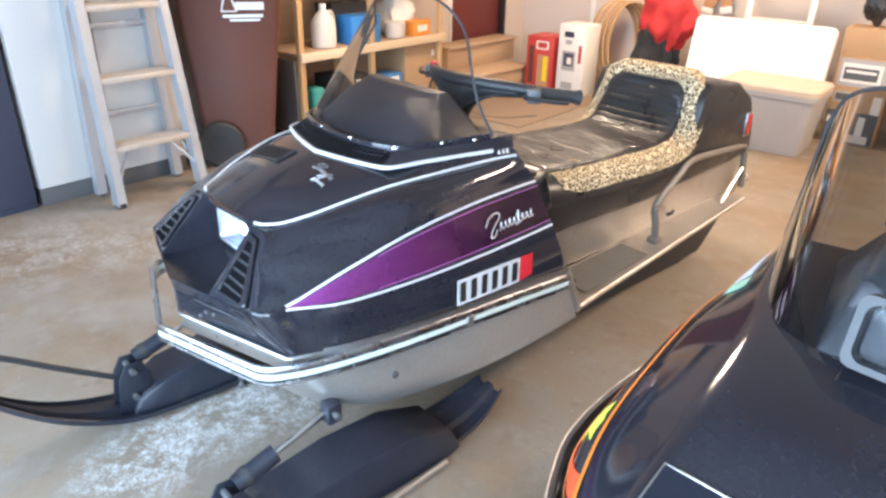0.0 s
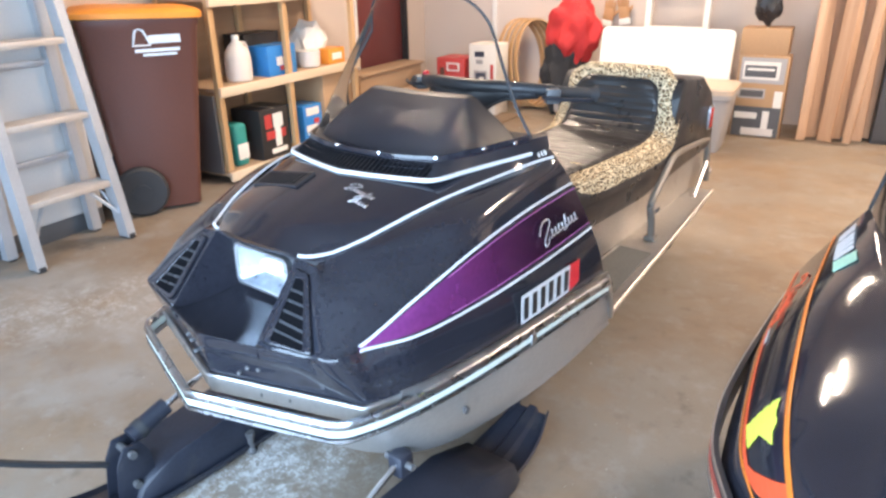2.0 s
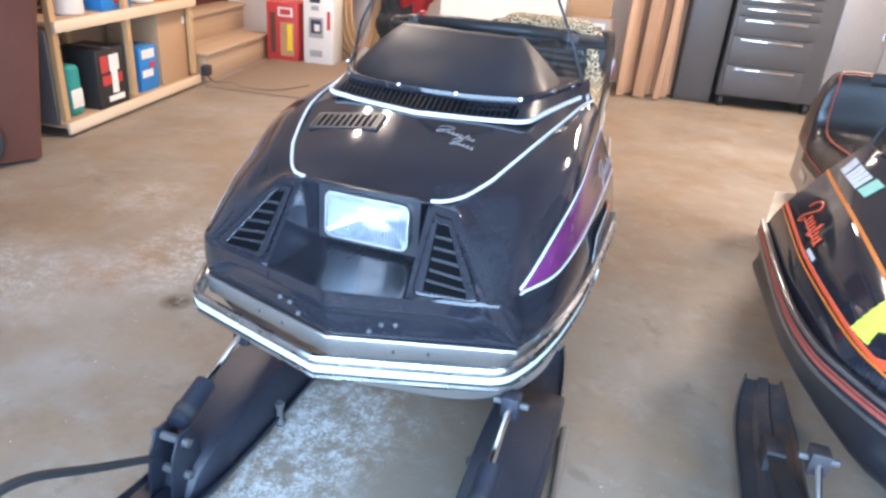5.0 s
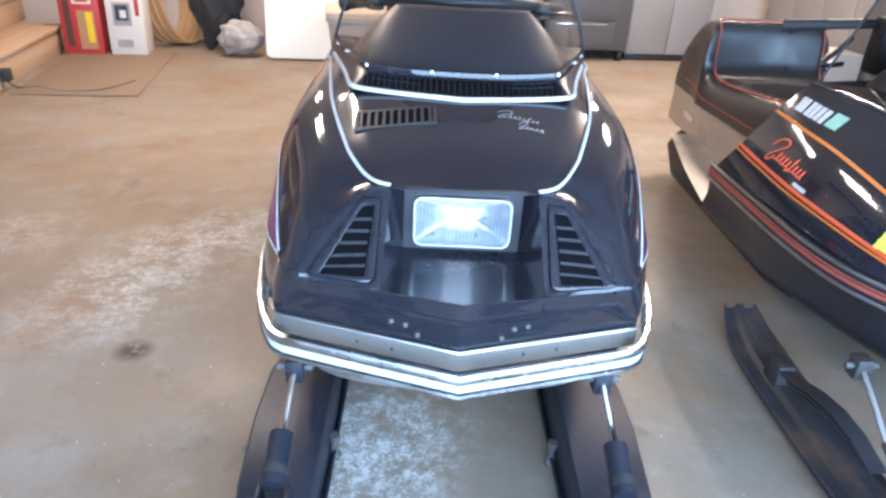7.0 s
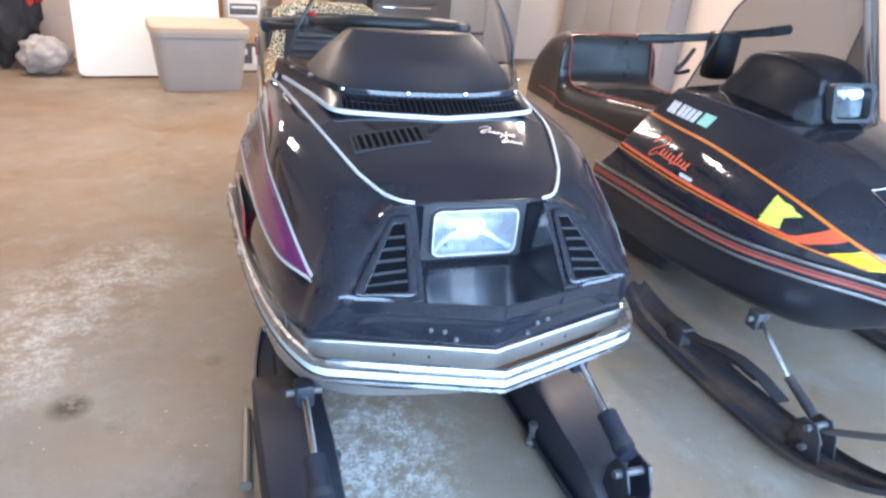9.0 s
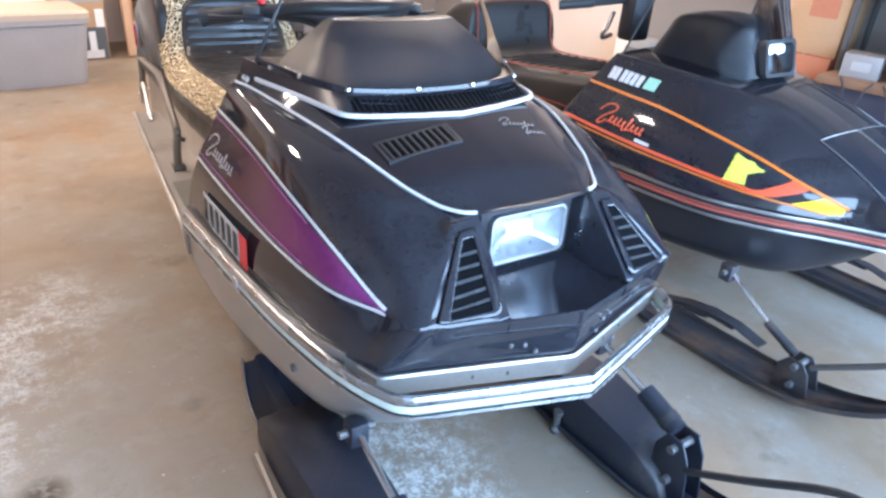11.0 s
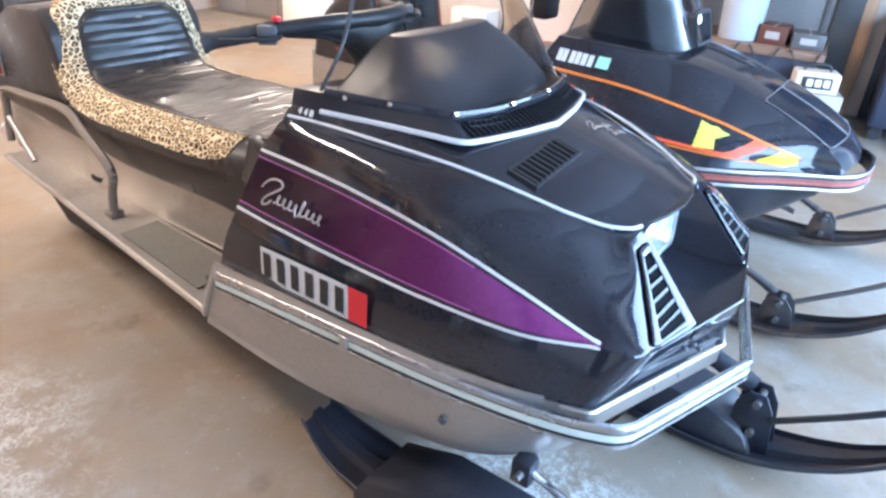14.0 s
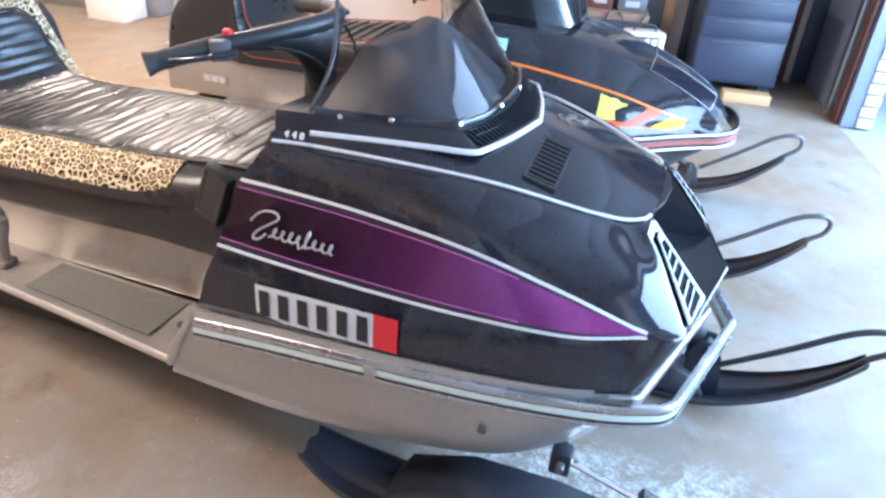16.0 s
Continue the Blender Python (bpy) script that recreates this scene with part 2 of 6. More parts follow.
BAND_WHITE = surface("bumper_white_inlay", (0.58, 0.62, 0.56), rough=0.35, vary=0.06)
SILVER_PAINT = surface("silver_badge", (0.50, 0.50, 0.51), rough=0.34, metal=0.8, vary=0.1)
PURPLE = surface("purple_foil", (0.30, 0.06, 0.28), rough=0.26, metal=0.6, vary=0.2, scale=2.5, bump=0.04, coat=0.3)


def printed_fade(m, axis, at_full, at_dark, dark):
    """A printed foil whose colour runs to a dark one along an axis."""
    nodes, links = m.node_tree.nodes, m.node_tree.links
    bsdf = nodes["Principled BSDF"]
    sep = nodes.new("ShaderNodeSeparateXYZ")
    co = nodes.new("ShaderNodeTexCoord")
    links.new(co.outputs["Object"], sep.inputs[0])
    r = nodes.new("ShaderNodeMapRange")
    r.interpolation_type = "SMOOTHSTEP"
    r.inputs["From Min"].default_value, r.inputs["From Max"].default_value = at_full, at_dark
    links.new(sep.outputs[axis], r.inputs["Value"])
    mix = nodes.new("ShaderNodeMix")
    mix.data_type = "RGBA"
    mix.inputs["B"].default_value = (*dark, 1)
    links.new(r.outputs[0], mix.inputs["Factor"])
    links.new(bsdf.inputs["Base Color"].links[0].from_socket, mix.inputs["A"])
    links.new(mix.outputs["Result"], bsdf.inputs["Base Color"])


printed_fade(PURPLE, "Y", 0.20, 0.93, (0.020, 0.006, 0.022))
PINK_LINE = surface("pink_line", (0.42, 0.14, 0.38), rough=0.4)
SMOKED_VENT = surface("smoked_vent", (0.012, 0.014, 0.022), rough=0.12)
SLAT_BLACK = surface("slat_black", (0.010, 0.010, 0.012), rough=0.5, vary=0.2, bump=0.0, spec=0.2)
WORN_BAR = surface("worn_bar_steel", (0.22, 0.19, 0.16), rough=0.5, metal=0.3)
TREAD_PAD = surface("worn_tread_pad", (0.15, 0.14, 0.12), rough=0.75, vary=0.2)
LADDER_METAL = surface("ladder_aluminium", (0.47, 0.48, 0.50), rough=0.45, metal=0.6, vary=0.08, scale=5)
# warmer and paler than the rails: warm reflected light put into the base colour
STEP_METAL = surface("warm_lit_step_aluminium", (0.56, 0.50, 0.44), rough=0.42, metal=0.5, vary=0.12, scale=8)
BUCKET = surface("bucket_plastic", (0.42, 0.46, 0.52), rough=0.5, vary=0.05)
JAMB_BLUE = surface("blue_grey_jamb", (0.16, 0.18, 0.24), rough=0.5, vary=0.12, scale=4)
RED_TAPE = surface("red_sticker", (0.60, 0.02, 0.03), rough=0.45, vary=0.08)
VINYL = surface("black_vinyl", (0.026, 0.024, 0.024), rough=0.34, vary=0.2, scale=10, fine=240, bump=0.15, depth=0.0008, rough_vary=0.3)
LEOPARD = leopard("leopard_plush")
WINDSCREEN = clear("clear_plastic_windscreen", (0.80, 0.79, 0.77))
SMOKED = clear("smoked_plastic_windscreen", (0.36, 0.38, 0.40), rough=0.07, ior=1.18)
LENS = clear("lamp_glass", (0.96, 0.97, 0.98), rough=0.05)
lw = LENS.node_tree.nodes.new("ShaderNodeTexWave")
lw.inputs["Scale"].default_value = 42
lc = LENS.node_tree.nodes.new("ShaderNodeTexCoord")
LENS.node_tree.links.new(lc.outputs["Object"], lw.inputs["Vector"])
lb = LENS.node_tree.nodes.new("ShaderNodeBump")
lb.inputs["Strength"].default_value, lb.inputs["Distance"].default_value = 0.6, 0.003
LENS.node_tree.links.new(lw.outputs["Fac"], lb.inputs["Height"])
LENS.node_tree.links.new(lb.outputs[0], LENS.node_tree.nodes["Glossy BSDF"].inputs["Normal"])
# the pressed flutes scatter part of the light
lmix = LENS.node_tree.nodes.new("ShaderNodeMixShader")
lfac = LENS.node_tree.nodes.new("ShaderNodeMath")
lfac.operation = "MULTIPLY"
lfac.inputs[1].default_value = 0.20
LENS.node_tree.links.new(lw.outputs["Fac"], lfac.inputs[0])
LENS.node_tree.links.new(lfac.outputs[0], lmix.inputs[0])
ldif = LENS.node_tree.nodes.new("ShaderNodeBsdfDiffuse")
ldif.inputs[0].default_value = (0.80, 0.84, 0.86, 1)
louter = LENS.node_tree.nodes["Mix Shader"]
LENS.node_tree.links.new(LENS.node_tree.nodes["Transparent BSDF"].outputs[0], lmix.inputs[1])
LENS.node_tree.links.new(ldif.outputs[0], lmix.inputs[2])
LENS.node_tree.links.new(lmix.outputs[0], louter.inputs[1])
REFLECTOR = surface("lamp_reflector", (0.42, 0.45, 0.50), rough=0.30, metal=1.0, vary=0.2, scale=30, bump=0.3, fine=55, depth=0.004)
# the lamps are lit: the engines run
LAMP_GLOW = surface("lit_bulb", (0.9, 0.93, 1.0), rough=0.4)
LAMP_GLOW.node_tree.nodes["Principled BSDF"].inputs["Emission Color"].default_value = (0.85, 0.93, 1.0, 1)
LAMP_GLOW.node_tree.nodes["Principled BSDF"].inputs["Emission Strength"].default_value = 1.3
CONCRETE = concrete("garage_slab", ((-0.10, 0.47, 0.30, 1.0), (-0.14, 0.27, 0.26, 1.0), (-0.16, 0.07, 0.24, 1.0), (-0.12, -0.10, 0.22, 1.0),
                                    (-0.86, 1.50, 0.38, 0.6), (-1.02, 1.18, 0.34, 0.65), (-1.45, 1.75, 0.30, 0.4), (-1.55, 0.85, 0.40, 0.45), (-0.62, 1.75, 0.3, 0.6), (-1.9, 0.35, 0.5, 0.5)))
DRYWALL = surface("painted_drywall", (0.58, 0.49, 0.42), rough=0.8, vary=0.06, scale=2, bump=0.1)
CEILING = surface("ceiling_paint", (0.75, 0.70, 0.63), rough=0.85, vary=0.05, scale=2)
WHITE_PLASTIC = surface("white_plastic", (0.80, 0.78, 0.70), rough=0.42, vary=0.04, scale=3)
GREY_PLASTIC = surface("grey_plastic", (0.36, 0.34, 0.33), rough=0.5, vary=0.06)
TAN_PLASTIC = surface("tan_plastic", (0.55, 0.44, 0.33), rough=0.5, vary=0.06)
BROWN_PLASTIC = surface("brown_plastic", (0.105, 0.038, 0.026), rough=0.5, vary=0.1, scale=3)
ORANGE_PLASTIC = surface("orange_plastic", (0.75, 0.27, 0.03), rough=0.5, vary=0.1)
PINE = wood("pine", (0.62, 0.40, 0.20), (0.46, 0.27, 0.12), "Y")
PINE_UP = wood("pine_upright", (0.62, 0.40, 0.20), (0.46, 0.27, 0.12), "Z")
PLYWOOD = wood("plywood", (0.47, 0.33, 0.21), (0.38, 0.25, 0.15), "Y", 0.6)
BOARD_WOOD = wood("leaning_boards", (0.58, 0.38, 0.24), (0.44, 0.25, 0.14), "Z")
LOCKER_GREY = surface("locker_grey_enamel", (0.27, 0.25, 0.24), rough=0.4, vary=0.1, scale=3)
TERRACOTTA = surface("terracotta_card", (0.40, 0.15, 0.08), rough=0.75, vary=0.1)
BENCH_WOOD = wood("bench_top_wood", (0.26, 0.16, 0.10), (0.16, 0.09, 0.055), "Y", 0.7)
BATTEN = wood("pale_batten", (0.74, 0.58, 0.40), (0.62, 0.46, 0.30), "Y")
CARDBOARD = surface("cardboard", (0.42, 0.26, 0.14), rough=0.8, vary=0.08)
WHITE_CARD = surface("white_card", (0.74, 0.70, 0.64), rough=0.6, vary=0.05)
RED_CARD = surface("red_card", (0.48, 0.045, 0.04), rough=0.5, vary=0.08)
BLACK_CARD = surface("black_card", (0.02, 0.018, 0.018), rough=0.5)
BLUE_CARD = surface("blue_card", (0.03, 0.20, 0.52), rough=0.5, vary=0.1)
TEAL = surface("teal_paper", (0.03, 0.25, 0.22), rough=0.6)
MILK = surface("milky_plastic", (0.66, 0.60, 0.54), rough=0.4, vary=0.05)
RED_CLOTH = surface("red_cloth", (0.52, 0.03, 0.03), rough=0.8, vary=0.15, scale=12)
DARK_CLOTH = surface("dark_cloth", (0.03, 0.03, 0.032), rough=0.85, vary=0.2)
DOOR_RED = surface("red_brown_door", (0.14, 0.03, 0.028), rough=0.45, vary=0.08)
DARK_BLUE = surface("dark_blue_steel", (0.035, 0.042, 0.07), rough=0.42, vary=0.15)
GREY_STEEL = surface("grey_steel", (0.085, 0.083, 0.085), rough=0.45, vary=0.1)
STONE_WHITE = surface("white_cabinet", (0.50, 0.475, 0.45), rough=0.3, vary=0.05, scale=3)
MAT_BROWN = surface("rubber_mat", (0.22, 0.155, 0.105), rough=0.85, vary=0.15, scale=6, bump=0.4)
ORANGE_LINE = surface("orange_tape", (0.62, 0.17, 0.02), rough=0.4, vary=0.08)
RED_ORANGE = surface("red_orange_tape", (0.70, 0.09, 0.03), rough=0.4, vary=0.08)
YELLOW_TAPE = surface("yellow_tape", (0.85, 0.58, 0.02), rough=0.4, vary=0.08)
LIME_TAPE = surface("lime_yellow_sticker", (0.72, 0.80, 0.10), rough=0.45, vary=0.08)
GREEN_STICKER = surface("green_sticker", (0.30, 0.55, 0.42), rough=0.5)
GLOVE = surface("tan_glove_leather", (0.45, 0.25, 0.12), rough=0.8, vary=0.15)
ASPHALT = surface("driveway_concrete", (0.28, 0.28, 0.29), rough=0.75, vary=0.12, scale=2, bump=0.3)
DULL_RED = surface("faded_red_tape", (0.34, 0.075, 0.05), rough=0.5, vary=0.12)
BRICK = surface("pale_brick", (0.52, 0.44, 0.38), rough=0.8, vary=0.15, scale=12)

# ---- mesh tools ----


def finish(name, bm, material, angle=38):
    bmesh.ops.recalc_face_normals(bm, faces=bm.faces[:])
    me = bpy.data.meshes.new(name)
    bm.to_mesh(me)
    bm.free()
    me.materials.append(material)
    me.shade_smooth()
    me.set_sharp_from_angle(angle=radians(angle))
    return me


def part(name, bm, material, parent, label="", angle=38):
    ob = new(name, finish(name, bm, material, angle))
    ob.parent = parent
    if label:
        ob["label"] = label
    return ob


def thing(name, label, category, place=None, group="", kind=""):
    """An empty that carries the parts of one thing."""
    ob = tagged(new(name), label, category, group, kind)
    ob.empty_display_size = 0.05
    if place is not None:
        ob.matrix_world = place
    return ob


def solid(name, bm, material, label, category, place=None, group="", kind="", angle=38):
    """A thing that is one mesh."""
    ob = tagged(new(name, finish(name, bm, material, angle)), label, category, group, kind)
    if place is not None:
        ob.matrix_world = place
    return ob


def grid(rows, bm=None, wrap=False):
    """A skin over rows of points."""
    bm = bm or bmesh.new()
    vs = [[bm.verts.new(p) for p in row] for row in rows]
    for a, b in zip(vs, vs[1:]):
        n = len(a)
        for i in range(n if wrap else n - 1):
            j = (i + 1) % n
            if len({a[i], a[j], b[j], b[i]}) == 4:
                bm.faces.new((a[i], a[j], b[j], b[i]))
    return bm, vs


def caps(bm, vs):
    for ring in (vs[0], vs[-1]):
        try:
            bm.faces.new(ring)
        except ValueError:
            pass


def catmull(pts, n):
    """Points along a smooth curve through pts, n steps a span."""
    pts = [Vector(p) for p in pts]
    ext = [2 * pts[0] - pts[1], *pts, 2 * pts[-1] - pts[-2]]
    out = []
    for a, b, c, d in zip(ext, ext[1:], ext[2:], ext[3:]):
        for k in range(n):
            t = k / n
            out.append(0.5 * (2 * b + (c - a) * t + (2 * a - 5 * b + 4 * c - d) * t * t + (3 * b - a - 3 * c + d) * t ** 3))
    out.append(pts[-1])
    return out


def net(rows, nu, nv):
    """A finer net through a coarse one: nu steps between rows, nv between columns."""
    cols = list(zip(*[catmull(r, nv) for r in rows]))
    return [list(r) for r in zip(*[catmull(c, nu) for c in cols])]


def mirror_x(bm, merge=0.0006):
    geom = bm.verts[:] + bm.edges[:] + bm.faces[:]
    bmesh.ops.mirror(bm, geom=geom, matrix=Matrix.Identity(4), merge_dist=merge, axis="X")
    return bm


def thicken(bm, t):
    bmesh.ops.recalc_face_normals(bm, faces=bm.faces[:])
    bmesh.ops.solidify(bm, geom=bm.faces[:], thickness=t)
    return bm


def box(x0, x1, y0, y1, z0, z1, bevel=0.0, seg=2, bm=None):
    bm = bm or bmesh.new()
    m = Matrix.LocRotScale(((x0 + x1) / 2, (y0 + y1) / 2, (z0 + z1) / 2), None, (abs(x1 - x0), abs(y1 - y0), abs(z1 - z0)))
    r = bmesh.ops.create_cube(bm, size=1.0, matrix=m)
    if bevel:
        es = list({e for v in r["verts"] for e in v.link_edges})
        bmesh.ops.bevel(bm, geom=es, offset=bevel, segments=seg, profile=0.5, affect="EDGES")
    return bm


def tube(pts, r, sides=10, bm=None, ends=True, closed=False):
    """A round bar along points."""
    bm = bm or bmesh.new()
    pts = [Vector(p) for p in pts]
    rings = []
    up = Vector((0.13, 0.27, 1)).normalized()
    for i, p in enumerate(pts):
        if closed:
            d = (pts[(i + 1) % len(pts)] - pts[i - 1]).normalized()
        else:
            d = (pts[min(i + 1, len(pts) - 1)] - pts[max(i - 1, 0)]).normalized()
        a = d.cross(up)
        if a.length < 0.1:
            a = d.cross(Vector((1, 0, 0)))
        a.normalize()
        b = d.cross(a)
        rr = r[i] if isinstance(r, (list, tuple)) else r
        rings.append([p + rr * (math.cos(2 * math.pi * k / sides) * a + math.sin(2 * math.pi * k / sides) * b) for k in range(sides)])
    if closed:
        rings.append(rings[0])
    bm, vs = grid(rings, bm, wrap=True)
    if ends and not closed:
        caps(bm, vs)
    return bm


def sweep(path, profile, bm=None, ends=True):
    """A flat outline (out, up) carried along a level path; out is to the path's right, seen from above."""
    bm = bm or bmesh.new()
    path = [Vector(p) for p in path]
    rings = []
    for i, p in enumerate(path):
        d0 = (path[i] - path[i - 1]).normalized() if i else None
        d1 = (path[i + 1] - path[i]).normalized() if i + 1 < len(path) else None
        d = ((d0 or d1) + (d1 or d0)).normalized()
        o = d.cross(Vector((0, 0, 1))).normalized()
        k = 1 / max(0.5, math.sqrt(max(0.01, (1 + (d0.dot(d1) if d0 and d1 else 1)) / 2)))
        rings.append([p + o * (a * k) + Vector((0, 0, b)) for a, b in profile])
    bm, vs = grid(rings, bm, wrap=True)
    if ends:
        caps(bm, vs)
    return bm


def prism(outline, normal, depth, bm=None, bevel=0.0):
    """A flat outline of 3D points, pushed out along a normal."""
    bm = bm or bmesh.new()
    n = Vector(normal).normalized() * depth
    a = [bm.verts.new(Vector(p)) for p in outline]
    b = [bm.verts.new(Vector(p) + n) for p in outline]
    bm.faces.new(a)
    bm.faces.new(b)
    for i in range(len(a)):
        j = (i + 1) % len(a)
        bm.faces.new((a[i], a[j], b[j], b[i]))
    bmesh.ops.recalc_face_normals(bm, faces=bm.faces[:])
    if bevel:
        bmesh.ops.bevel(bm, geom=bm.edges[:], offset=bevel, segments=2, profile=0.5, affect="EDGES")
    return bm


def lathe(profile, sides=24, centre=(0, 0, 0), axis="Z"):
    """A turned body from (radius, height) pairs."""
    rings = []
    for r, h in profile:
        ring = []
        for k in range(sides):
            a = 2 * math.pi * k / sides
            p = Vector((r * math.cos(a), r * math.sin(a), h))
            if axis == "X":
                p = Vector((p.z, p.x, p.y))
            elif axis == "Y":
                p = Vector((p.x, p.z, p.y))
            ring.append(p + Vector(centre))
        rings.append(ring)
    bm, vs = grid(rings, wrap=True)
    caps(bm, vs)
    return bm


def rounded_rect(w, h, r, n=4):
    out = []
    for cx, cy, a0 in ((w / 2 - r, h / 2 - r, 0), (-w / 2 + r, h / 2 - r, 90), (-w / 2 + r, -h / 2 + r, 180), (w / 2 - r, -h / 2 + r, 270)):
        for k in range(n + 1):
            a = radians(a0 + 90 * k / n)
            out.append((cx + r * math.cos(a), cy + r * math.sin(a)))
    return out


def ribbon(points, normals, half, lift, thick=0.0008):
    """A flat tape along a curve on a skin."""
    bm = bmesh.new()
    rows = []
    for i, (p, n) in enumerate(zip(points, normals)):
        d = (points[min(i + 1, len(points) - 1)] - points[max(i - 1, 0)]).normalized()
        side = d.cross(n).normalized()
        w = half[i] if isinstance(half, (list, tuple)) else half
        rows.append([p + side * w + n * lift, p + side * w * 0.8 + n * (lift + thick), p - side * w * 0.8 + n * (lift + thick), p - side * w + n * lift])
    grid(rows, bm)
    return bm


def lettering(text, size, place, material, parent, name="lettering", extrude=0.0008, shear=0.0, spacing=1.0, label="", weight=0.0):
    """Words in the built-in font, as a mesh."""
    cu = bpy.data.curves.new(name, "FONT")
    cu.body = text
    cu.size = size
    cu.extrude = extrude
    cu.shear = shear
    cu.offset = weight
    cu.space_character = spacing
    cu.align_x, cu.align_y = "CENTER", "CENTER"
    tmp = new(name, cu)
    dg = bpy.context.evaluated_depsgraph_get()
    me = bpy.data.meshes.new_from_object(tmp.evaluated_get(dg))
    bpy.data.objects.remove(tmp)
    me.materials.clear()
    me.materials.append(material)
    ob = new(name, me)
    ob.parent = parent
    ob.matrix_local = place
    if label:
        ob["label"] = label
    return ob


def facing(origin, right, up):
    """A pose whose x runs along right and whose y runs near up."""
    x = Vector(right).normalized()
    z = x.cross(Vector(up)).normalized()
    y = z.cross(x)
    return Matrix.Translation(origin) @ Matrix((x, y, z)).transposed().to_4x4()

# ---- the garage ----
WALL_L, WALL_R, WALL_B, HEIGHT = -2.9, 4.45, 5.9, 2.72


def structure(name, bm, material, label, category="", angle=38):
    ob = solid(name, bm, material, label, category or name.split("_")[0], GM, kind="structure", angle=angle)
    return ob


structure("floor", box(WALL_L - 0.15, WALL_R + 0.15, SLAB_EDGE + 0.004, WALL_B + 0.15, -0.12, 0.0), CONCRETE,
          "worn grey-tan concrete garage floor with salt marks", "floor")
structure("driveway", box(-60, 60, -90, SLAB_EDGE - 0.008, -0.14, -0.012), ASPHALT, "pale concrete driveway outside the door", "driveway")
structure("ground", box(-400, 400, -400, 400, -0.6, -0.16), surface("snowy_grass", (0.30, 0.31, 0.25), rough=0.9, scale=0.5), "flat open ground round the garage", "ground")
structure("wall_west", box(WALL_L - 0.15, WALL_L, SLAB_EDGE, 4.62, 0, HEIGHT), DRYWALL, "beige painted garage wall", "wall")
structure("wall_west_end", box(WALL_L - 0.15, WALL_L, 5.52, WALL_B, 0, HEIGHT), DRYWALL, "beige painted wall beside the house door", "wall")
structure("wall_west_over", box(WALL_L - 0.15, WALL_L, 4.62, 5.52, 2.45, HEIGHT), DRYWALL, "beige painted wall over the house door", "wall")
structure("wall_north", box(WALL_L - 0.15, WALL_R + 0.15, WALL_B, WALL_B + 0.15, 0, HEIGHT), DRYWALL, "beige painted back wall of the garage", "wall")
structure("wall_east", box(WALL_R, WALL_R + 0.15, SLAB_EDGE, WALL_B, 0, HEIGHT), DRYWALL, "beige painted garage side wall", "wall")
structure("ceiling", box(WALL_L - 0.15, WALL_R + 0.15, SLAB_EDGE - 0.2, WALL_B + 0.15, HEIGHT + 0.002, HEIGHT + 0.12), CEILING, "plain painted garage ceiling", "ceiling")
door_up = tagged(thing("door_2", "sectional garage door, open under the ceiling", "door", GM, kind="structure"))
for k in range(4):
    part("door_section", box(-2.0, 3.40, SLAB_EDGE + 0.06 + 0.55 * k, SLAB_EDGE + 0.60 + 0.55 * k, 2.34, 2.38, 0.006), GREY_PLASTIC, door_up)
for x in (-2.04, 3.43):
    part("track_rail", box(x - 0.02, x + 0.02, SLAB_EDGE + 0.02, SLAB_EDGE + 2.6, 2.36, 2.42, 0.004), GREY_STEEL, door_up, "steel door track")
structure("wall_south_header", box(WALL_L - 0.15, WALL_R + 0.15, SLAB_EDGE - 0.19, SLAB_EDGE - 0.002, 2.2, HEIGHT), DRYWALL, "wall over the open garage door", "wall")
pier = structure("wall_south_pier", box(3.42, WALL_R + 0.15, SLAB_EDGE - 0.19, SLAB_EDGE - 0.002, 0, 2.198), JAMB_BLUE, "blue-grey garage door jamb and pier", "wall")
part("track_rail", box(3.60, 3.66, SLAB_EDGE + 0.002, SLAB_EDGE + 0.05, 0.02, 2.2, 0.004), ALUMINIUM, pier, "bright steel door track")
part("jamb_board", box(3.46, 3.55, SLAB_EDGE + 0.002, SLAB_EDGE + 0.03, 0, 2.2, 0.004), BROWN_PLASTIC, pier, "brown jamb board")
brick_bm = box(-0.012, 0.0, -0.049, 0.049, 0, 0.064, 0.004)
brick_me = finish("brick", brick_bm, BRICK)
for k in range(28):
    ob = new("brick", brick_me)
    ob.parent = pier
    ob.matrix_local = pose(3.417, SLAB_EDGE - 0.14 + 0.004 * (k % 2), 0.004 + 0.076 * k)
structure("wall_south_end", box(WALL_L - 0.15, -2.05, SLAB_EDGE - 0.19, SLAB_EDGE - 0.002, 0, 2.198), DRYWALL, "wall beside the open garage door", "wall")

# ---- the purple and black snowmobile ----
sled = thing("snowmobile", "black vintage snowmobile with purple side panels and leopard seat trim", "snowmobile")

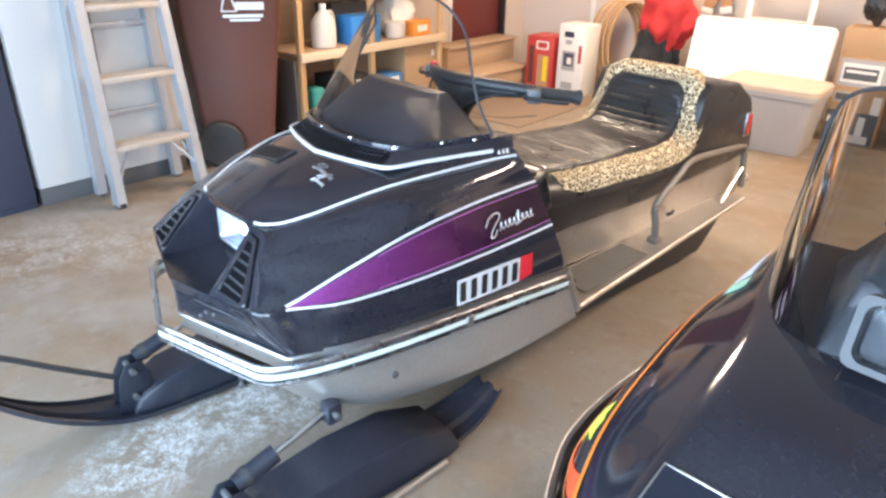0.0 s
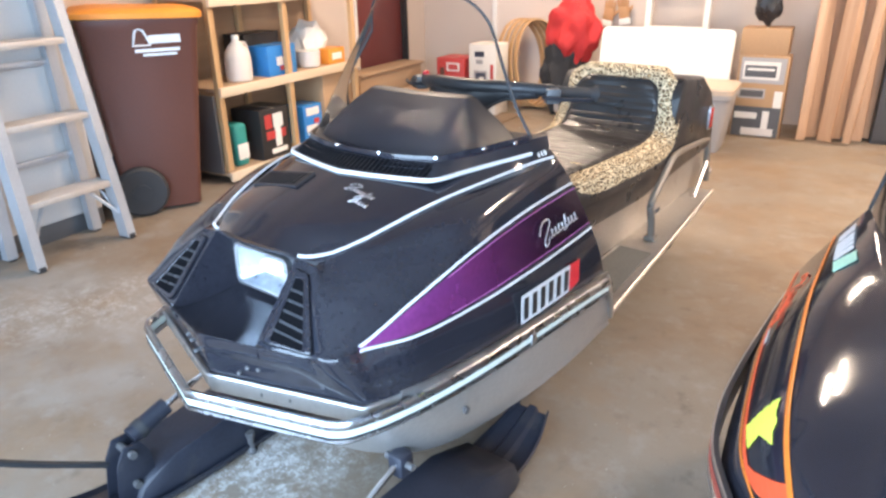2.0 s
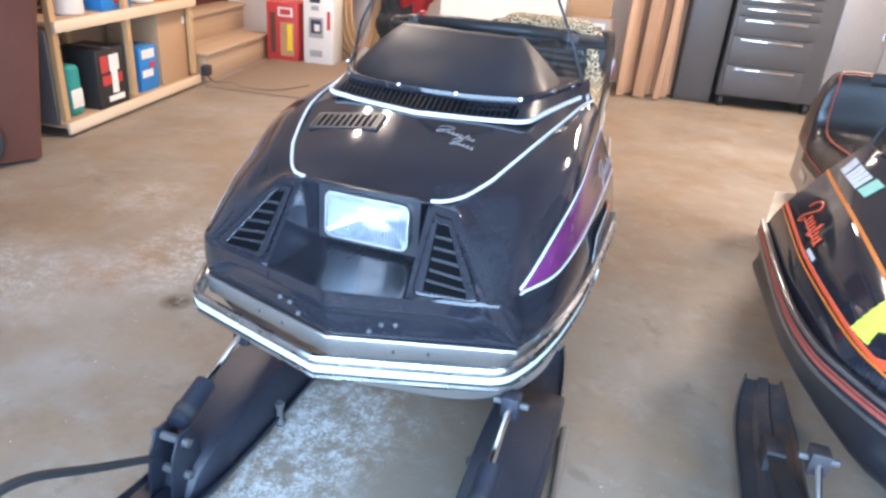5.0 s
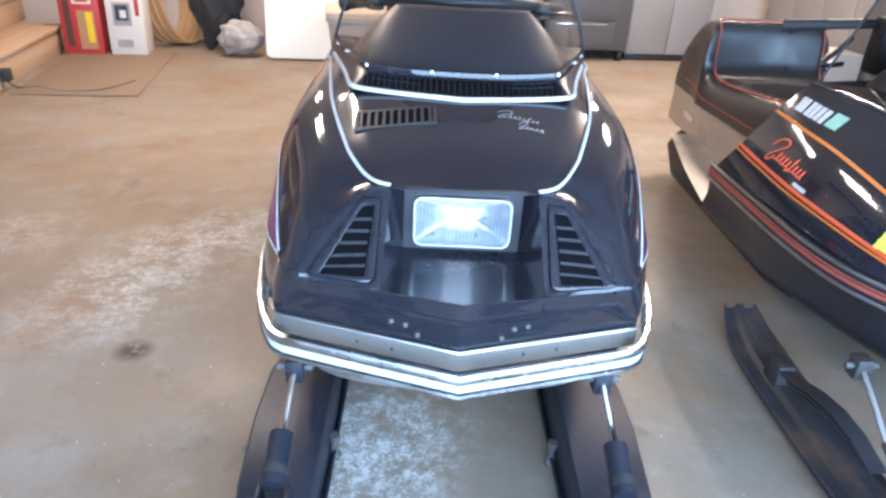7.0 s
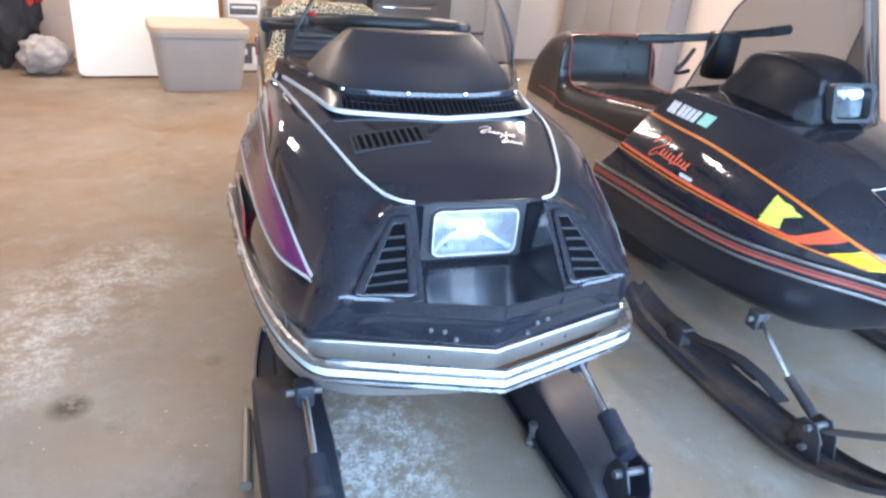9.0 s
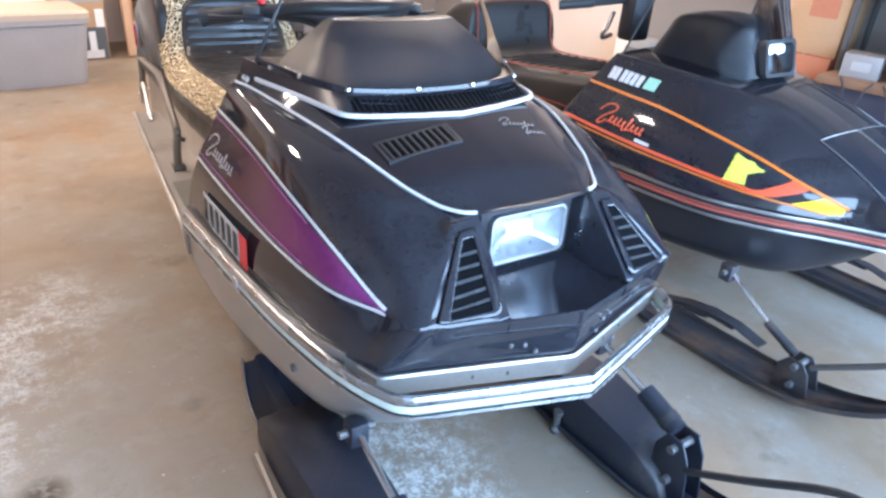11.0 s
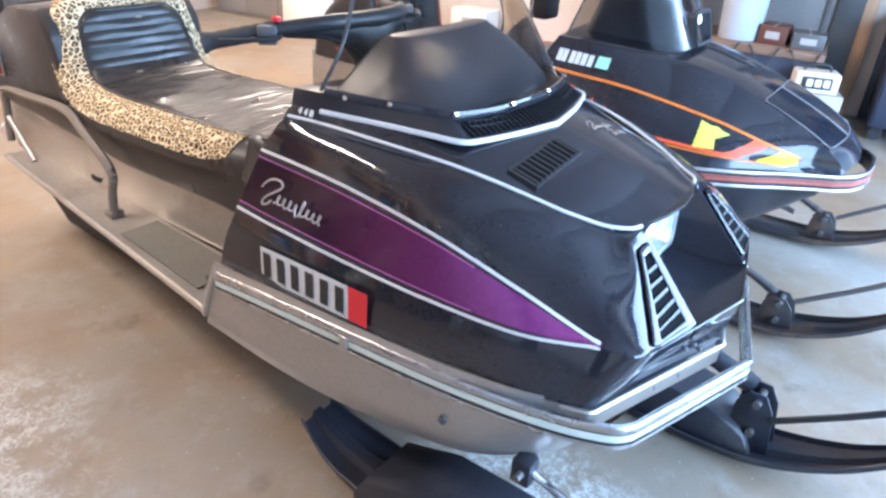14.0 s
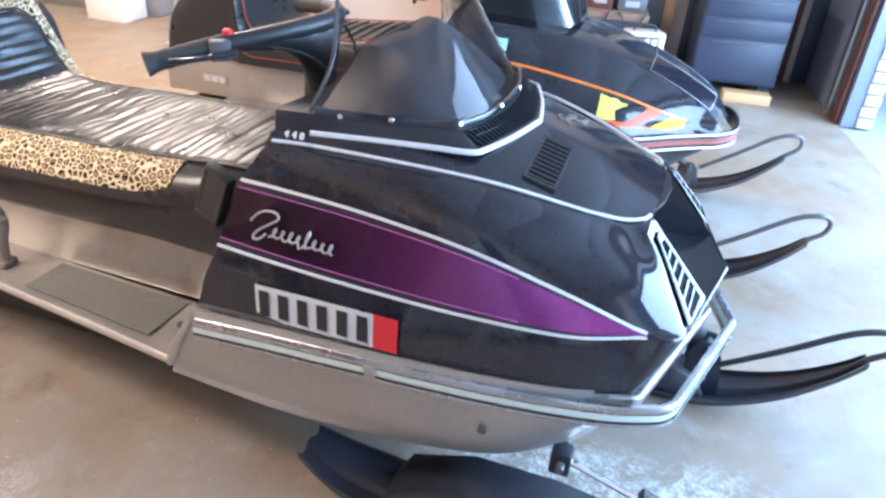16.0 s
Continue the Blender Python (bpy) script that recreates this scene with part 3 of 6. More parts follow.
# side of the hood, front to rear; columns: hood line, hollow, ridge, purple top, purple bottom, low side, bottom edge
SIDE = [
    [(.208, .238, .786), (.246, .205, .751), (.290, .175, .708), (.334, .143, .661), (.350, .138, .645), (.366, .160, .590), (.376, .188, .530)],
    [(.205, .272, .790), (.255, .250, .768), (.318, .228, .735), (.362, .199, .663), (.363, .197, .655), (.381, .205, .590), (.388, .215, .531)],
    [(.245, .360, .820), (.298, .358, .812), (.345, .356, .782), (.392, .350, .722), (.414, .330, .650), (.424, .330, .590), (.428, .330, .532)],
    [(.300, .545, .864), (.345, .545, .855), (.388, .545, .832), (.414, .540, .780), (.438, .530, .652), (.450, .530, .590), (.454, .530, .532)],
    [(.333, .750, .880), (.362, .750, .874), (.390, .750, .852), (.408, .750, .802), (.446, .750, .658), (.462, .750, .590), (.468, .750, .530)],
    [(.352, .900, .886), (.372, .905, .876), (.388, .910, .856), (.402, .920, .808), (.450, .930, .668), (.466, .950, .600), (.474, .960, .526)],
    [(.370, .970, .889), (.380, .985, .876), (.388, 1.00, .852), (.397, 1.028, .808), (.451, 1.06, .677), (.468, 1.09, .600), (.477, 1.11, .522)],
]
side_net = net(SIDE, 8, 6)
NV = 6


def net_normals(rows):
    out = []
    for i, row in enumerate(rows):
        line = []
        for j in range(len(row)):
            a = rows[min(i + 1, len(rows) - 1)][j] - rows[max(i - 1, 0)][j]
            b = row[min(j + 1, len(row) - 1)] - row[max(j - 1, 0)]
            n = b.cross(a).normalized()
            line.append(n if n.x >= 0 else -n)
        out.append(line)
    return out


side_nrm = net_normals(side_net)


def flip(rows):
    return [[Vector((-p.x, p.y, p.z)) for p in r] for r in rows]


# top of the hood, ahead of the strip
TOP = [
    [(0, .222, .803), (.075, .225, .803), (.140, .234, .797), (.208, .238, .786)],
    [(0, .268, .820), (.080, .268, .817), (.155, .268, .806), (.205, .272, .790)],
    [(0, .360, .853), (.090, .360, .849), (.178, .360, .837), (.245, .360, .820)],
    [(0, .518, .899), (.125, .543, .898), (.232, .578, .892), (.303, .562, .866)],
]
top_net = net(TOP, 8, 5)
# band between hood line and strip, along the side
BAND_A = [(.303, .562, .866), (.333, .750, .880), (.352, .900, .886), (.370, .970, .889)]
STRIP_SIDE = [(.232, .578, .892), (.262, .592, .902), (.298, .750, .907), (.340, .900, .911), (.360, .965, .913)]
band_rows = [[Vector(a).lerp(Vector(b), k / 3) for k in range(4)]
             for a, b in zip(catmull(BAND_A, 8), catmull([STRIP_SIDE[0], STRIP_SIDE[2], STRIP_SIDE[3], STRIP_SIDE[4]], 8))]
bm, _ = grid(side_net[8:])
grid(top_net, bm)
grid(band_rows, bm)
# the nose pods run on from the side of the hood
POD_A, POD_D = Vector((.146, .236, .796)), Vector((.156, .0931, .6428))
n_edge = 4 * NV
pod_net = [[POD_A.lerp(POD_D, k / n_edge).lerp(side_net[0][k], u) for u in np.linspace(0, 1, 9)] for k in range(n_edge + 1)]
POD_END, FRONT_END = .77, .84
pod_end = [r[0].lerp(r[-1], POD_END) for r in pod_net]
grid([[r[0].lerp(r[-1], u) for u in np.linspace(0, POD_END, 5)] for r in pod_net], bm)
grid([[POD_A, POD_D, POD_D - Vector((0, -.004, .035))], [Vector((.118, .262, .780)), Vector((.118, .262, .66)), Vector((.118, .262, .61))]], bm)
# lower front panel, with a shallow pressed hollow under the crease
front = []
for i in range(2 * NV + 1):
    f = i / (2 * NV)
    row = []
    for k in np.linspace(0, FRONT_END, 17):
        top = Vector((k * .350, .057 + .081 * k, .641 + .004 * k))
        bot = Vector((k * .376, .069 + .119 * k, .532 - .002 * k))
        lip_at = .40 + .45 * max(0.0, (k - .62) / .24) ** 2
        dy = float(np.interp(f, (0, .10, lip_at - .10, lip_at + .10, .97, 1), (-.001, .0, -.001, .005, .005, .003))) * (1 - k ** 6)
        row.append(top.lerp(bot, f) + Vector((0, dy, 0)))
    front.append(row)
grid(front, bm)
# one broad rounding carries the nose into the side
corner = []
for j in range(len(side_net[0])):
    a = pod_end[j] if j <= n_edge else front[j - n_edge][-1]
    c, e = side_net[0][j], side_net[8][j]
    round_by = float(np.interp(j, (0, 5, n_edge + 4, len(side_net[0]) - 1), (0, 1, 1, .45)))
    ctrl = c + (c - (a + e) / 2) * .5
    line = []
    for k in range(13):
        t = k / 12
        sharp = a.lerp(c, t * 2) if t < .5 else side_net[int(round((t - .5) * 16))][j]
        line.append(sharp.lerp(a * (1 - t) ** 2 + ctrl * 2 * t * (1 - t) + e * t * t, round_by))
    line[0], line[-1] = a, e
    corner.append(line)
grid(corner, bm)
bmesh.ops.remove_doubles(bm, verts=bm.verts[:], dist=0.0006)
mirror_x(bm)
hood = part("hood", bm, BLACK_PAINT, sled, "glossy black hood", angle=76)

# purple panels with white and pink outlines
for sgn in (1, -1):
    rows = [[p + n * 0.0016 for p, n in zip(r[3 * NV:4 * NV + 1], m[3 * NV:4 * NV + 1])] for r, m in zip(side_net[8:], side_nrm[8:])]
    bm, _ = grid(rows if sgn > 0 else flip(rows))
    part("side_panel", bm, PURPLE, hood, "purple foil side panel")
    for col, off in ((3, -1), (4, 1)):
        pts = [r[col * NV] for r in side_net[8:]]
        nrm = [m[col * NV] for m in side_nrm[8:]]
        b2 = ribbon(pts, nrm, 0.0035, 0.0024)
        if sgn < 0:
            for v in b2.verts:
                v.co.x = -v.co.x
        part("pinstripe", b2, WHITE_LINE, hood, "white outline tape")
        # thin black line, then a thin pink line, inside the white one toward the rear
        inner = [r[col * NV].lerp(r[col * NV - off * 2], 0.36) for r in side_net[20:]]
        b3 = ribbon(inner, nrm[12:], 0.0011, 0.0028)
        if sgn < 0:
            for v in b3.verts:
                v.co.x = -v.co.x
        part("pinstripe", b3, PINK_LINE, hood, "thin pink line")
        edge = [r[col * NV].lerp(r[col * NV - off * 2], 0.2) for r in side_net[10:]]
        b4 = ribbon(edge, nrm[2:], 0.0028, 0.0022)
        if sgn < 0:
            for v in b4.verts:
                v.co.x = -v.co.x
        part("pinstripe", b4, BLACK_SATIN, hood, "thin black line")

# white line round the hood top
hood_line = [Vector(p) for p in ((.147, .241, .799), (.176, .252, .801), (.207, .292, .805))] + [r[0] + Vector((-0.002, 0, 0.004)) for r in side_net[16:]]
for sgn in (1, -1):
    pts = [Vector((sgn * p.x, p.y, p.z)) for p in catmull(hood_line[:5], 4)[:-4] + hood_line[3:]]
    part("hood_trim", tube(pts, 0.0038, 6), WHITE_LINE, hood, "white hood edge trim")

# strip round the foot of the windscreen
strip_half = catmull([(0, .516, .903), (.125, .541, .903), (.222, .570, .903), (.262, .592, .905), (.280, .66, .907), (.300, .750, .909), (.341, .900, .913)], 5)
strip_all = [Vector((-p.x, p.y, p.z)) for p in strip_half[:0:-1]] + strip_half
part("cowl_strip", sweep(strip_all, [(-0.004, -0.005), (0.003, -0.005), (0.004, 0.0), (0.0025, 0.004), (-0.004, 0.004)]), WHITE_LINE, hood, "white metal strip round the windscreen")

# cowl from the strip up to the windscreen's foot
S_C = [(0, .520, .902), (.125, .545, .902), (.232, .578, .900), (.262, .596, .903), (.297, .745, .907), (.338, .900, .912), (.358, .968, .914)]
B_C = [(0, .594, .931), (.110, .599, .932), (.200, .622, .934), (.238, .648, .936), (.288, .760, .942), (.336, .890, .950), (.350, .968, .950)]
D_C = [(0, .975, .940), (.100, .975, .940), (.180, .975, .940), (.215, .975, .942), (.265, .975, .945), (.315, .975, .948), (.336, .975, .949)]
s_f, b_f, d_f = catmull(S_C, 5), catmull(B_C, 5), catmull(D_C, 5)
rows = [s_f, [a.lerp(b, 0.5) + Vector((0, 0, 0.001)) for a, b in zip(s_f, b_f)], b_f, [a.lerp(b, 0.04) + Vector((0, 0, 0.001)) for a, b in zip(b_f, d_f)], d_f]
bm, _ = grid(rows)
mirror_x(bm)
cowl = part("cowl", bm, BLACK_SATIN, sled, "black cowl with slotted air grille", angle=30)
# slots of the cowl grille
n_slat = 34
for i in range(n_slat):
    u = (i + 0.5) / n_slat * 2 - 1
    x = u * 0.232
    k = abs(x)
    y0 = 0.526 + 0.052 * (k / 0.232) ** 1.3
    y1 = 0.584 + 0.044 * (k / 0.232) ** 2
    z0, z1 = 0.906, 0.931
    bm = prism([(x - 0.0019, y0 + 0.006, z0 - 0.002), (x + 0.0019, y0 + 0.006, z0 - 0.002), (x + 0.0019, y1, z1 - 0.004), (x - 0.0019, y1, z1 - 0.004)], (0, -0.4, 1), 0.0065)
    part("slat", bm, SLAT_BLACK, cowl)
# near-black sheet under the slats, its colour standing in for their shade
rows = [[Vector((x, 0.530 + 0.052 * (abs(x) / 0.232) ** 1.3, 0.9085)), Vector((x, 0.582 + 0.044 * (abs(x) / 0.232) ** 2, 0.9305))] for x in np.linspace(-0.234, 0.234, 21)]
part("grille_back", grid(rows)[0], VENT_SHADE, cowl, "near-black sheet for the shade under the grille slats")

# model number on the cowl's sides
for sgn in (1, -1):
    m = facing((sgn * .3585, .925, .9085), (0, sgn * 1, 0), (-sgn * .5, 0, 1))
    lettering("440", 0.019, m, WHITE_LINE, cowl, "model_number", weight=0.0008, spacing=1.75)

# bezel with screws
bez = catmull(B_C[:6], 6)
bez_all = [Vector((-p.x, p.y, p.z)) for p in bez[:0:-1]] + bez
screen_foot = part("screen_bezel", sweep(bez_all, [(-0.003, -0.004), (0.003, -0.004), (0.0045, 0.006), (0.003, 0.014), (-0.003, 0.014)]), BLACK_PAINT, cowl, "black screw rail of the windscreen")
for lift, back in ((-.006, -.012), (-.013, -.026)):
    rib = [p + Vector((0, back, lift)) for p in bez_all[len(bez_all) // 2 - 14:len(bez_all) // 2 + 15]]
    part("rib", tube(rib, 0.0022, 5), BLACK_PAINT, screen_foot, "thin moulded rib")
for x, y in ((.075, .594), (.228, .634), (.287, .752), (.320, .845)):
    for sgn in (1, -1):
        d = Vector((sgn * (0.1 if x < 0.1 else 0.5 if x < 0.25 else 0.95), -1 if x < 0.25 else -0.4, 0.1)).normalized()
        c = Vector((sgn * x, y, .944 if x < .25 else .950)) + d * 0.004
        part("screw", tube([c - d * 0.004, c + d * 0.003, c + d * 0.0045], [0.0055, 0.0055, 0.003], 10), CHROME, screen_foot, "small chrome screw")

# clear windscreen with a black edge
W_B = catmull([(0, .602, .936), (.110, .607, .937), (.195, .628, .939), (.232, .655, .940), (.282, .765, .946), (.322, .860, .952), (.338, .900, .955)], 5)
W_T = catmull([(0, .838, 1.318), (.055, .840, 1.318), (.105, .846, 1.316), (.145, .856, 1.305), (.182, .872, 1.280), (.207, .890, 1.243), (.219, .900, 1.205)], 5)
W_M = [a.lerp(b, 0.42) + Vector((0.012 * min(1, a.x / 0.2), 0.008 - .040 * max(0.0, (k - 22) / 8), 0)) for k, (a, b) in enumerate(zip(W_B, W_T))]
rows = list(zip(*[catmull([a, m, b], 6) for a, m, b in zip(W_B, W_M, W_T)]))
bm, _ = grid([list(r) for r in rows])
mirror_x(bm)
screen = part("windscreen", bm, WINDSCREEN, sled, "clear plastic windscreen with black edging")
screen.visible_shadow = False
right_edge = [r[-1] for r in rows]
edge = [Vector((-p.x, p.y, p.z)) for p in right_edge] + [Vector((-p.x, p.y, p.z)) for p in W_T[::-1]][1:] + W_T[1:] + right_edge[::-1][1:]
part("edging", tube(edge, 0.0042, 6), RUBBER, screen, "black rubber edge of the windscreen")

# dash hump under the screen
dash_rows = []
for k, (half, y0, y1, z) in enumerate(((.285, .628, .910, .936), (.274, .642, .905, .950), (.245, .685, .890, .985), (.212, .740, .875, 1.020), (.178, .798, .868, 1.049), (.165, .812, .862, 1.055), (.10, .83, .855, 1.057), (.03, .84, .85, 1.057))):
    ring = [Vector((half, y1, z))]
    for q in range(17):
        a = math.pi * q / 16
        ring.append(Vector((half * math.copysign(abs(math.cos(a)) ** .8, math.cos(a)), y1 + (y1 - y0) * (-.36 - .64 * math.sin(a) ** .8), z)))
    ring.append(Vector((-half, y1, z)))
    dash_rows.append(ring)
bm, vs = grid([catmull(r, 3) for r in zip(*[catmull(list(c), 3) for c in zip(*dash_rows)])], wrap=False)
part("dash", bm, DASH_BLACK, sled, "black moulded dash hump behind the windscreen", angle=60)
part("dash_back", prism([(-.280, .906, .938), (.280, .906, .938), (.240, .888, .985), (.174, .865, 1.046), (-.174, .865, 1.046), (-.240, .888, .985)], (0, .93, .36), 0.01), BLACK_PLASTIC, sled)
# rear face of the hood, down to the seat
part("firewall", prism([(-.36, .97, .905), (.36, .97, .905), (.445, 1.06, .66), (.46, 1.10, .45), (-.46, 1.10, .45), (-.445, 1.06, .66)], (0, 1, .4), 0.006), BLACK_PLASTIC, sled, "black rear panel under the dash")
for sgn in (1, -1):
    b = bmesh.new()
    for y0, y1, z0, z1 in ((-.05, .05, .082, .10), (-.05, .05, -.10, -.082), (-.05, -.034, -.083, .083), (.034, .05, -.083, .083)):
        box(-.02, .02, y0, y1, z0, z1, 0.005, bm=b)
    box(-.018, -.010, -.036, .036, -.084, .084, bm=b)
    bmesh.ops.transform(b, matrix=pose(sgn * .30, 1.175, .70, 24, 0, sgn * 12) @ Matrix.Scale(.72, 4), verts=b.verts[:])
    footwell = part("side_vent_box", b, BLACK_PLASTIC, sled, "black open vent frame with ribs behind the hood")
    for i in range(6):
        b = box(-.004, .004, -.035, .035, -.004, .004)
        bmesh.ops.transform(b, matrix=pose(sgn * .305, 1.175 - .0195 * (i - 2.5) * .445, .70 + .0195 * (i - 2.5), 24, 0, sgn * 12) @ Matrix.Scale(.72, 4), verts=b.verts[:])
        part("slat", b, RUBBER, footwell)

# hood vent and badge


def on_top(x, y):
    """The point of the hood's top over (x, y), its normal, and the way across."""
    best = None
    for r0, r1 in zip(top_net, top_net[1:]):
        for j in range(len(r0) - 1):
            d = (Vector((r0[j].x, r0[j].y)) - Vector((abs(x), y))).length
            if best is None or d < best[0]:
                best = (d, r0[j], r0[j + 1] - r0[j], r1[j] - r0[j])
    _, p, a, b = best
    n = a.cross(b).normalized()
    n = n if n.z > 0 else -n
    z = p.z - ((abs(x) - p.x) * n.x + (y - p.y) * n.y) / n.z
    if x < 0:
        n.x = -n.x
    return Vector((x, y, z)), n


vent_mid, vent_n = on_top(-.150, .458)
across = Vector((0, 1, 0)).cross(vent_n)
vm = facing(vent_mid - vent_n * 0.001, across, vent_n.cross(across)) @ Matrix.Diagonal((1.12, 1.0, 1, 1))
hv = part("hood_vent", bmesh.new(), BLACK_PLASTIC, hood, "black louvred vent in the hood")
hv.matrix_local = vm


def script(width, height, humps, at, r, bm=None):
    """A flowing raised scrawl: one tall looped initial, then low waves. No letters."""
    bm = bm or bmesh.new()
    x0, y0 = at[0] - width / 2, at[1]
    h = height
    big = [(-.02, .10), (.02, .34), (.10, .50), (.22, .52), (.27, .36), (.20, .14), (.11, -.10), (.07, -.32), (.10, -.42), (.16, -.34), (.20, -.16)]
    tube(catmull([(x0 + a * width, y0 + b * h, 0) for a, b in big], 4), r, 6, bm)
    pts = []
    for i in range(humps * 10 + 1):
        t = i / (humps * 10)
        k = int(t * humps)
        tall = (.15, .13, .16, .13, .30, .14, .12, .15)[k % 8]
        a = 2 * math.pi * t * humps
        pts.append((x0 + (.24 + .74 * t + .030 * math.sin(a)) * width, y0 + (-.08 - tall * math.cos(a) + max(0, tall - .2) * .5) * h, 0))
    tube(pts, r, 6, bm)
    for v in bm.verts:
        v.co.z = max(v.co.z, 0) * 0.7
        v.co.x += 0.22 * (v.co.y - at[1])
    return bm


def into(bm, ob, angle=38):
    old = ob.data
    ob.data = finish(ob.name, bm, old.materials[0], angle)
    bpy.data.meshes.remove(old)


b = bmesh.new()
for x0, x1, y0, y1 in ((-.080, .080, -.035, -.029), (-.080, .080, .029, .035), (-.080, -.074, -.029, .029), (.074, .080, -.029, .029)):
    box(x0, x1, y0, y1, -0.004, 0.0035, bm=b)
into(b, hv)
# the shade in the louvres is a near-black plate
part("grille_back", box(-.074, .074, -.029, .029, -0.004, 0.0015), VENT_SHADE, hv, "near-black sheet for the shade between the vent slats")
for i in range(10):
    x = -.068 + .0151 * i
    part("slat", prism([(x - .003, -.028, .0), (x + .002, -.028, .0), (x + .002, .028, .0), (x - .003, .028, .0)], (0.25, 0, 1), 0.0045), BLACK_PLASTIC, hv)
badge = part("badge", bmesh.new(), SILVER_PAINT, hood, "silver raised script badge")
badge_mid, badge_n = on_top(.124, .460)
across = Vector((0, 1, 0)).cross(badge_n)
badge.matrix_local = facing(badge_mid + badge_n * 0.002, across, badge_n.cross(across)) @ pose(0, 0, 0, 0, 0, -5)
b = script(.098, .036, 7, (-.008, .013), .0015)
script(.058, .036, 4, (.028, -.018), .0015, b)
into(b, badge)

# pods either side of the lamp, lamp recess, lower front
for sgn in (1, -1):
    def at(u, v):
        r0 = pod_net[min(int(v * n_edge), n_edge - 1)]
        r1 = pod_net[min(int(v * n_edge), n_edge - 1) + 1]
        q = min(int(u * 8), 7)
        a, b = r0[q].lerp(r0[q + 1], u * 8 - q), r1[q].lerp(r1[q + 1], u * 8 - q)
        p = a.lerp(b, v * n_edge - min(int(v * n_edge), n_edge - 1))
        return Vector((sgn * p.x, p.y, p.z))
    n = (at(.75, .1) - at(.2, .1)).cross(at(.2, .9) - at(.2, .1)).normalized()
    if n.y > 0:
        n = -n

    def panel(a, b, lift):
        """A place on the grille panel: a from the lamp outward, b downward."""
        return at((.18 + .54 * a) * (1 - b) + (.05 + .70 * a) * b, .11 + .83 * b) + n * lift

    def panel_loop(grow, a0, a1, c0, c1, b0, b1, r, lift):
        out = []
        for x, y in rounded_rect(1, 1, r, 4):
            f = y + .5
            lo, hi = a0 + (c0 - a0) * f, a1 + (c1 - a1) * f
            out.append(panel(lo - grow + (hi - lo + 2 * grow) * (x + .5), b0 - grow + (b1 - b0 + 2 * grow) * f, lift))
        return out

    rim_out = (0, 1, 0, 1, 0, 1, .14)
    rim_in = (.24, .74, .14, .82, .095, .935, .06)
    # no hole in the pod: a near-black sheet paints the shade behind the bars
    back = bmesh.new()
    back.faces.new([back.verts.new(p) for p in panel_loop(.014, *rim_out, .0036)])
    part("grille_back", back, VENT_SHADE, hood, "near-black sheet for the shade behind the grille")
    bm, _ = grid([panel_loop(0, *rim_out, .0038), panel_loop(0, *rim_out, .0056), panel_loop(-.02, *rim_out, .0066), panel_loop(.02, *rim_in, .0066), panel_loop(0, *rim_in, .0056), panel_loop(0, *rim_in, .0038)], wrap=True)
    grille = part("grille_frame", bm, BLACK_PAINT, hood, "black rounded grille frame", angle=60)
    for k in range(1, 6):
        f = .02 + .96 * (k / 6) ** .95
        b0 = .095 + .84 * f
        lo, hi = .24 + (.14 - .24) * f, .74 + (.82 - .74) * f
        part("grille_bar", prism([panel(lo - .01, b0 - .016, .0040), panel(hi + .01, b0 - .016, .0040), panel(hi + .01, b0 + .016, .0040), panel(lo - .01, b0 + .016, .0040)], n, .0022), GRILLE_BLACK, grille)

# lamp
bm = bmesh.new()
for x0, x1, z0, z1 in ((-.12, .12, .768, .785), (-.12, .12, .652, .672), (-.12, -.096, .672, .768), (.096, .12, .672, .768)):
    box(x0, x1, .258, .27, z0, z1, bm=bm)
box(-.12, .12, .312, .32, .655, .785, bm=bm)
recess = part("lamp_recess", bm, BLACK_SATIN, hood, "black recess round the headlamp")
floor_rows = [[Vector((x, y, z)) for x in np.linspace(-w, w, 9)] for y, z, w in ((.262, .655, .118), (.225, .646, .128), (.17, .638, .140), (.125, .636, .150))]
floor_rows.append([Vector((x, .058 + .036 * abs(x) / .156, .6412 + .0016 * abs(x) / .156)) for x in np.linspace(-.156, .156, 9)])
part("recess_floor", grid(floor_rows)[0], RECESS_GLOSS, recess, "glossy black floor under the lamp")
part("visor", prism([(-.147, .243, .798), (-.075, .218, .806), (0, .210, .807), (.075, .218, .806), (.147, .243, .798), (.12, .262, .800), (-.12, .262, .800)], (0, 0, -1), 0.007), BLACK_SATIN, hood, "black visor lip over the lamp")
lamp = part("headlamp", bmesh.new(), ALUMINIUM, sled, "rectangular sealed headlamp")
lamp.matrix_local = facing((0, .2565, .7205), (1, 0, 0), (0, .03, 1))
outer, rim, inn = rounded_rect(.203, .111, .020), rounded_rect(.199, .107, .018), rounded_rect(.191, .099, .016)
b = bmesh.new()
grid([[Vector((x, y, 0)) for x, y in outer], [Vector((x, y, .012)) for x, y in rim], [Vector((x, y, .012)) for x, y in inn], [Vector((x, y, .004)) for x, y in inn]], b, wrap=True)
into(b, lamp)
b = bmesh.new()
rows = []
for s in (1.0, .86, .66, .40, .12):
    rows.append([Vector((x * s, y * s, .004 - .045 * (1 - s * s))) for x, y in inn])
bmr, vs = grid(rows, b, wrap=True)
bmr.faces.new(vs[-1])
part("reflector", bmr, REFLECTOR, lamp, "mirror reflector")
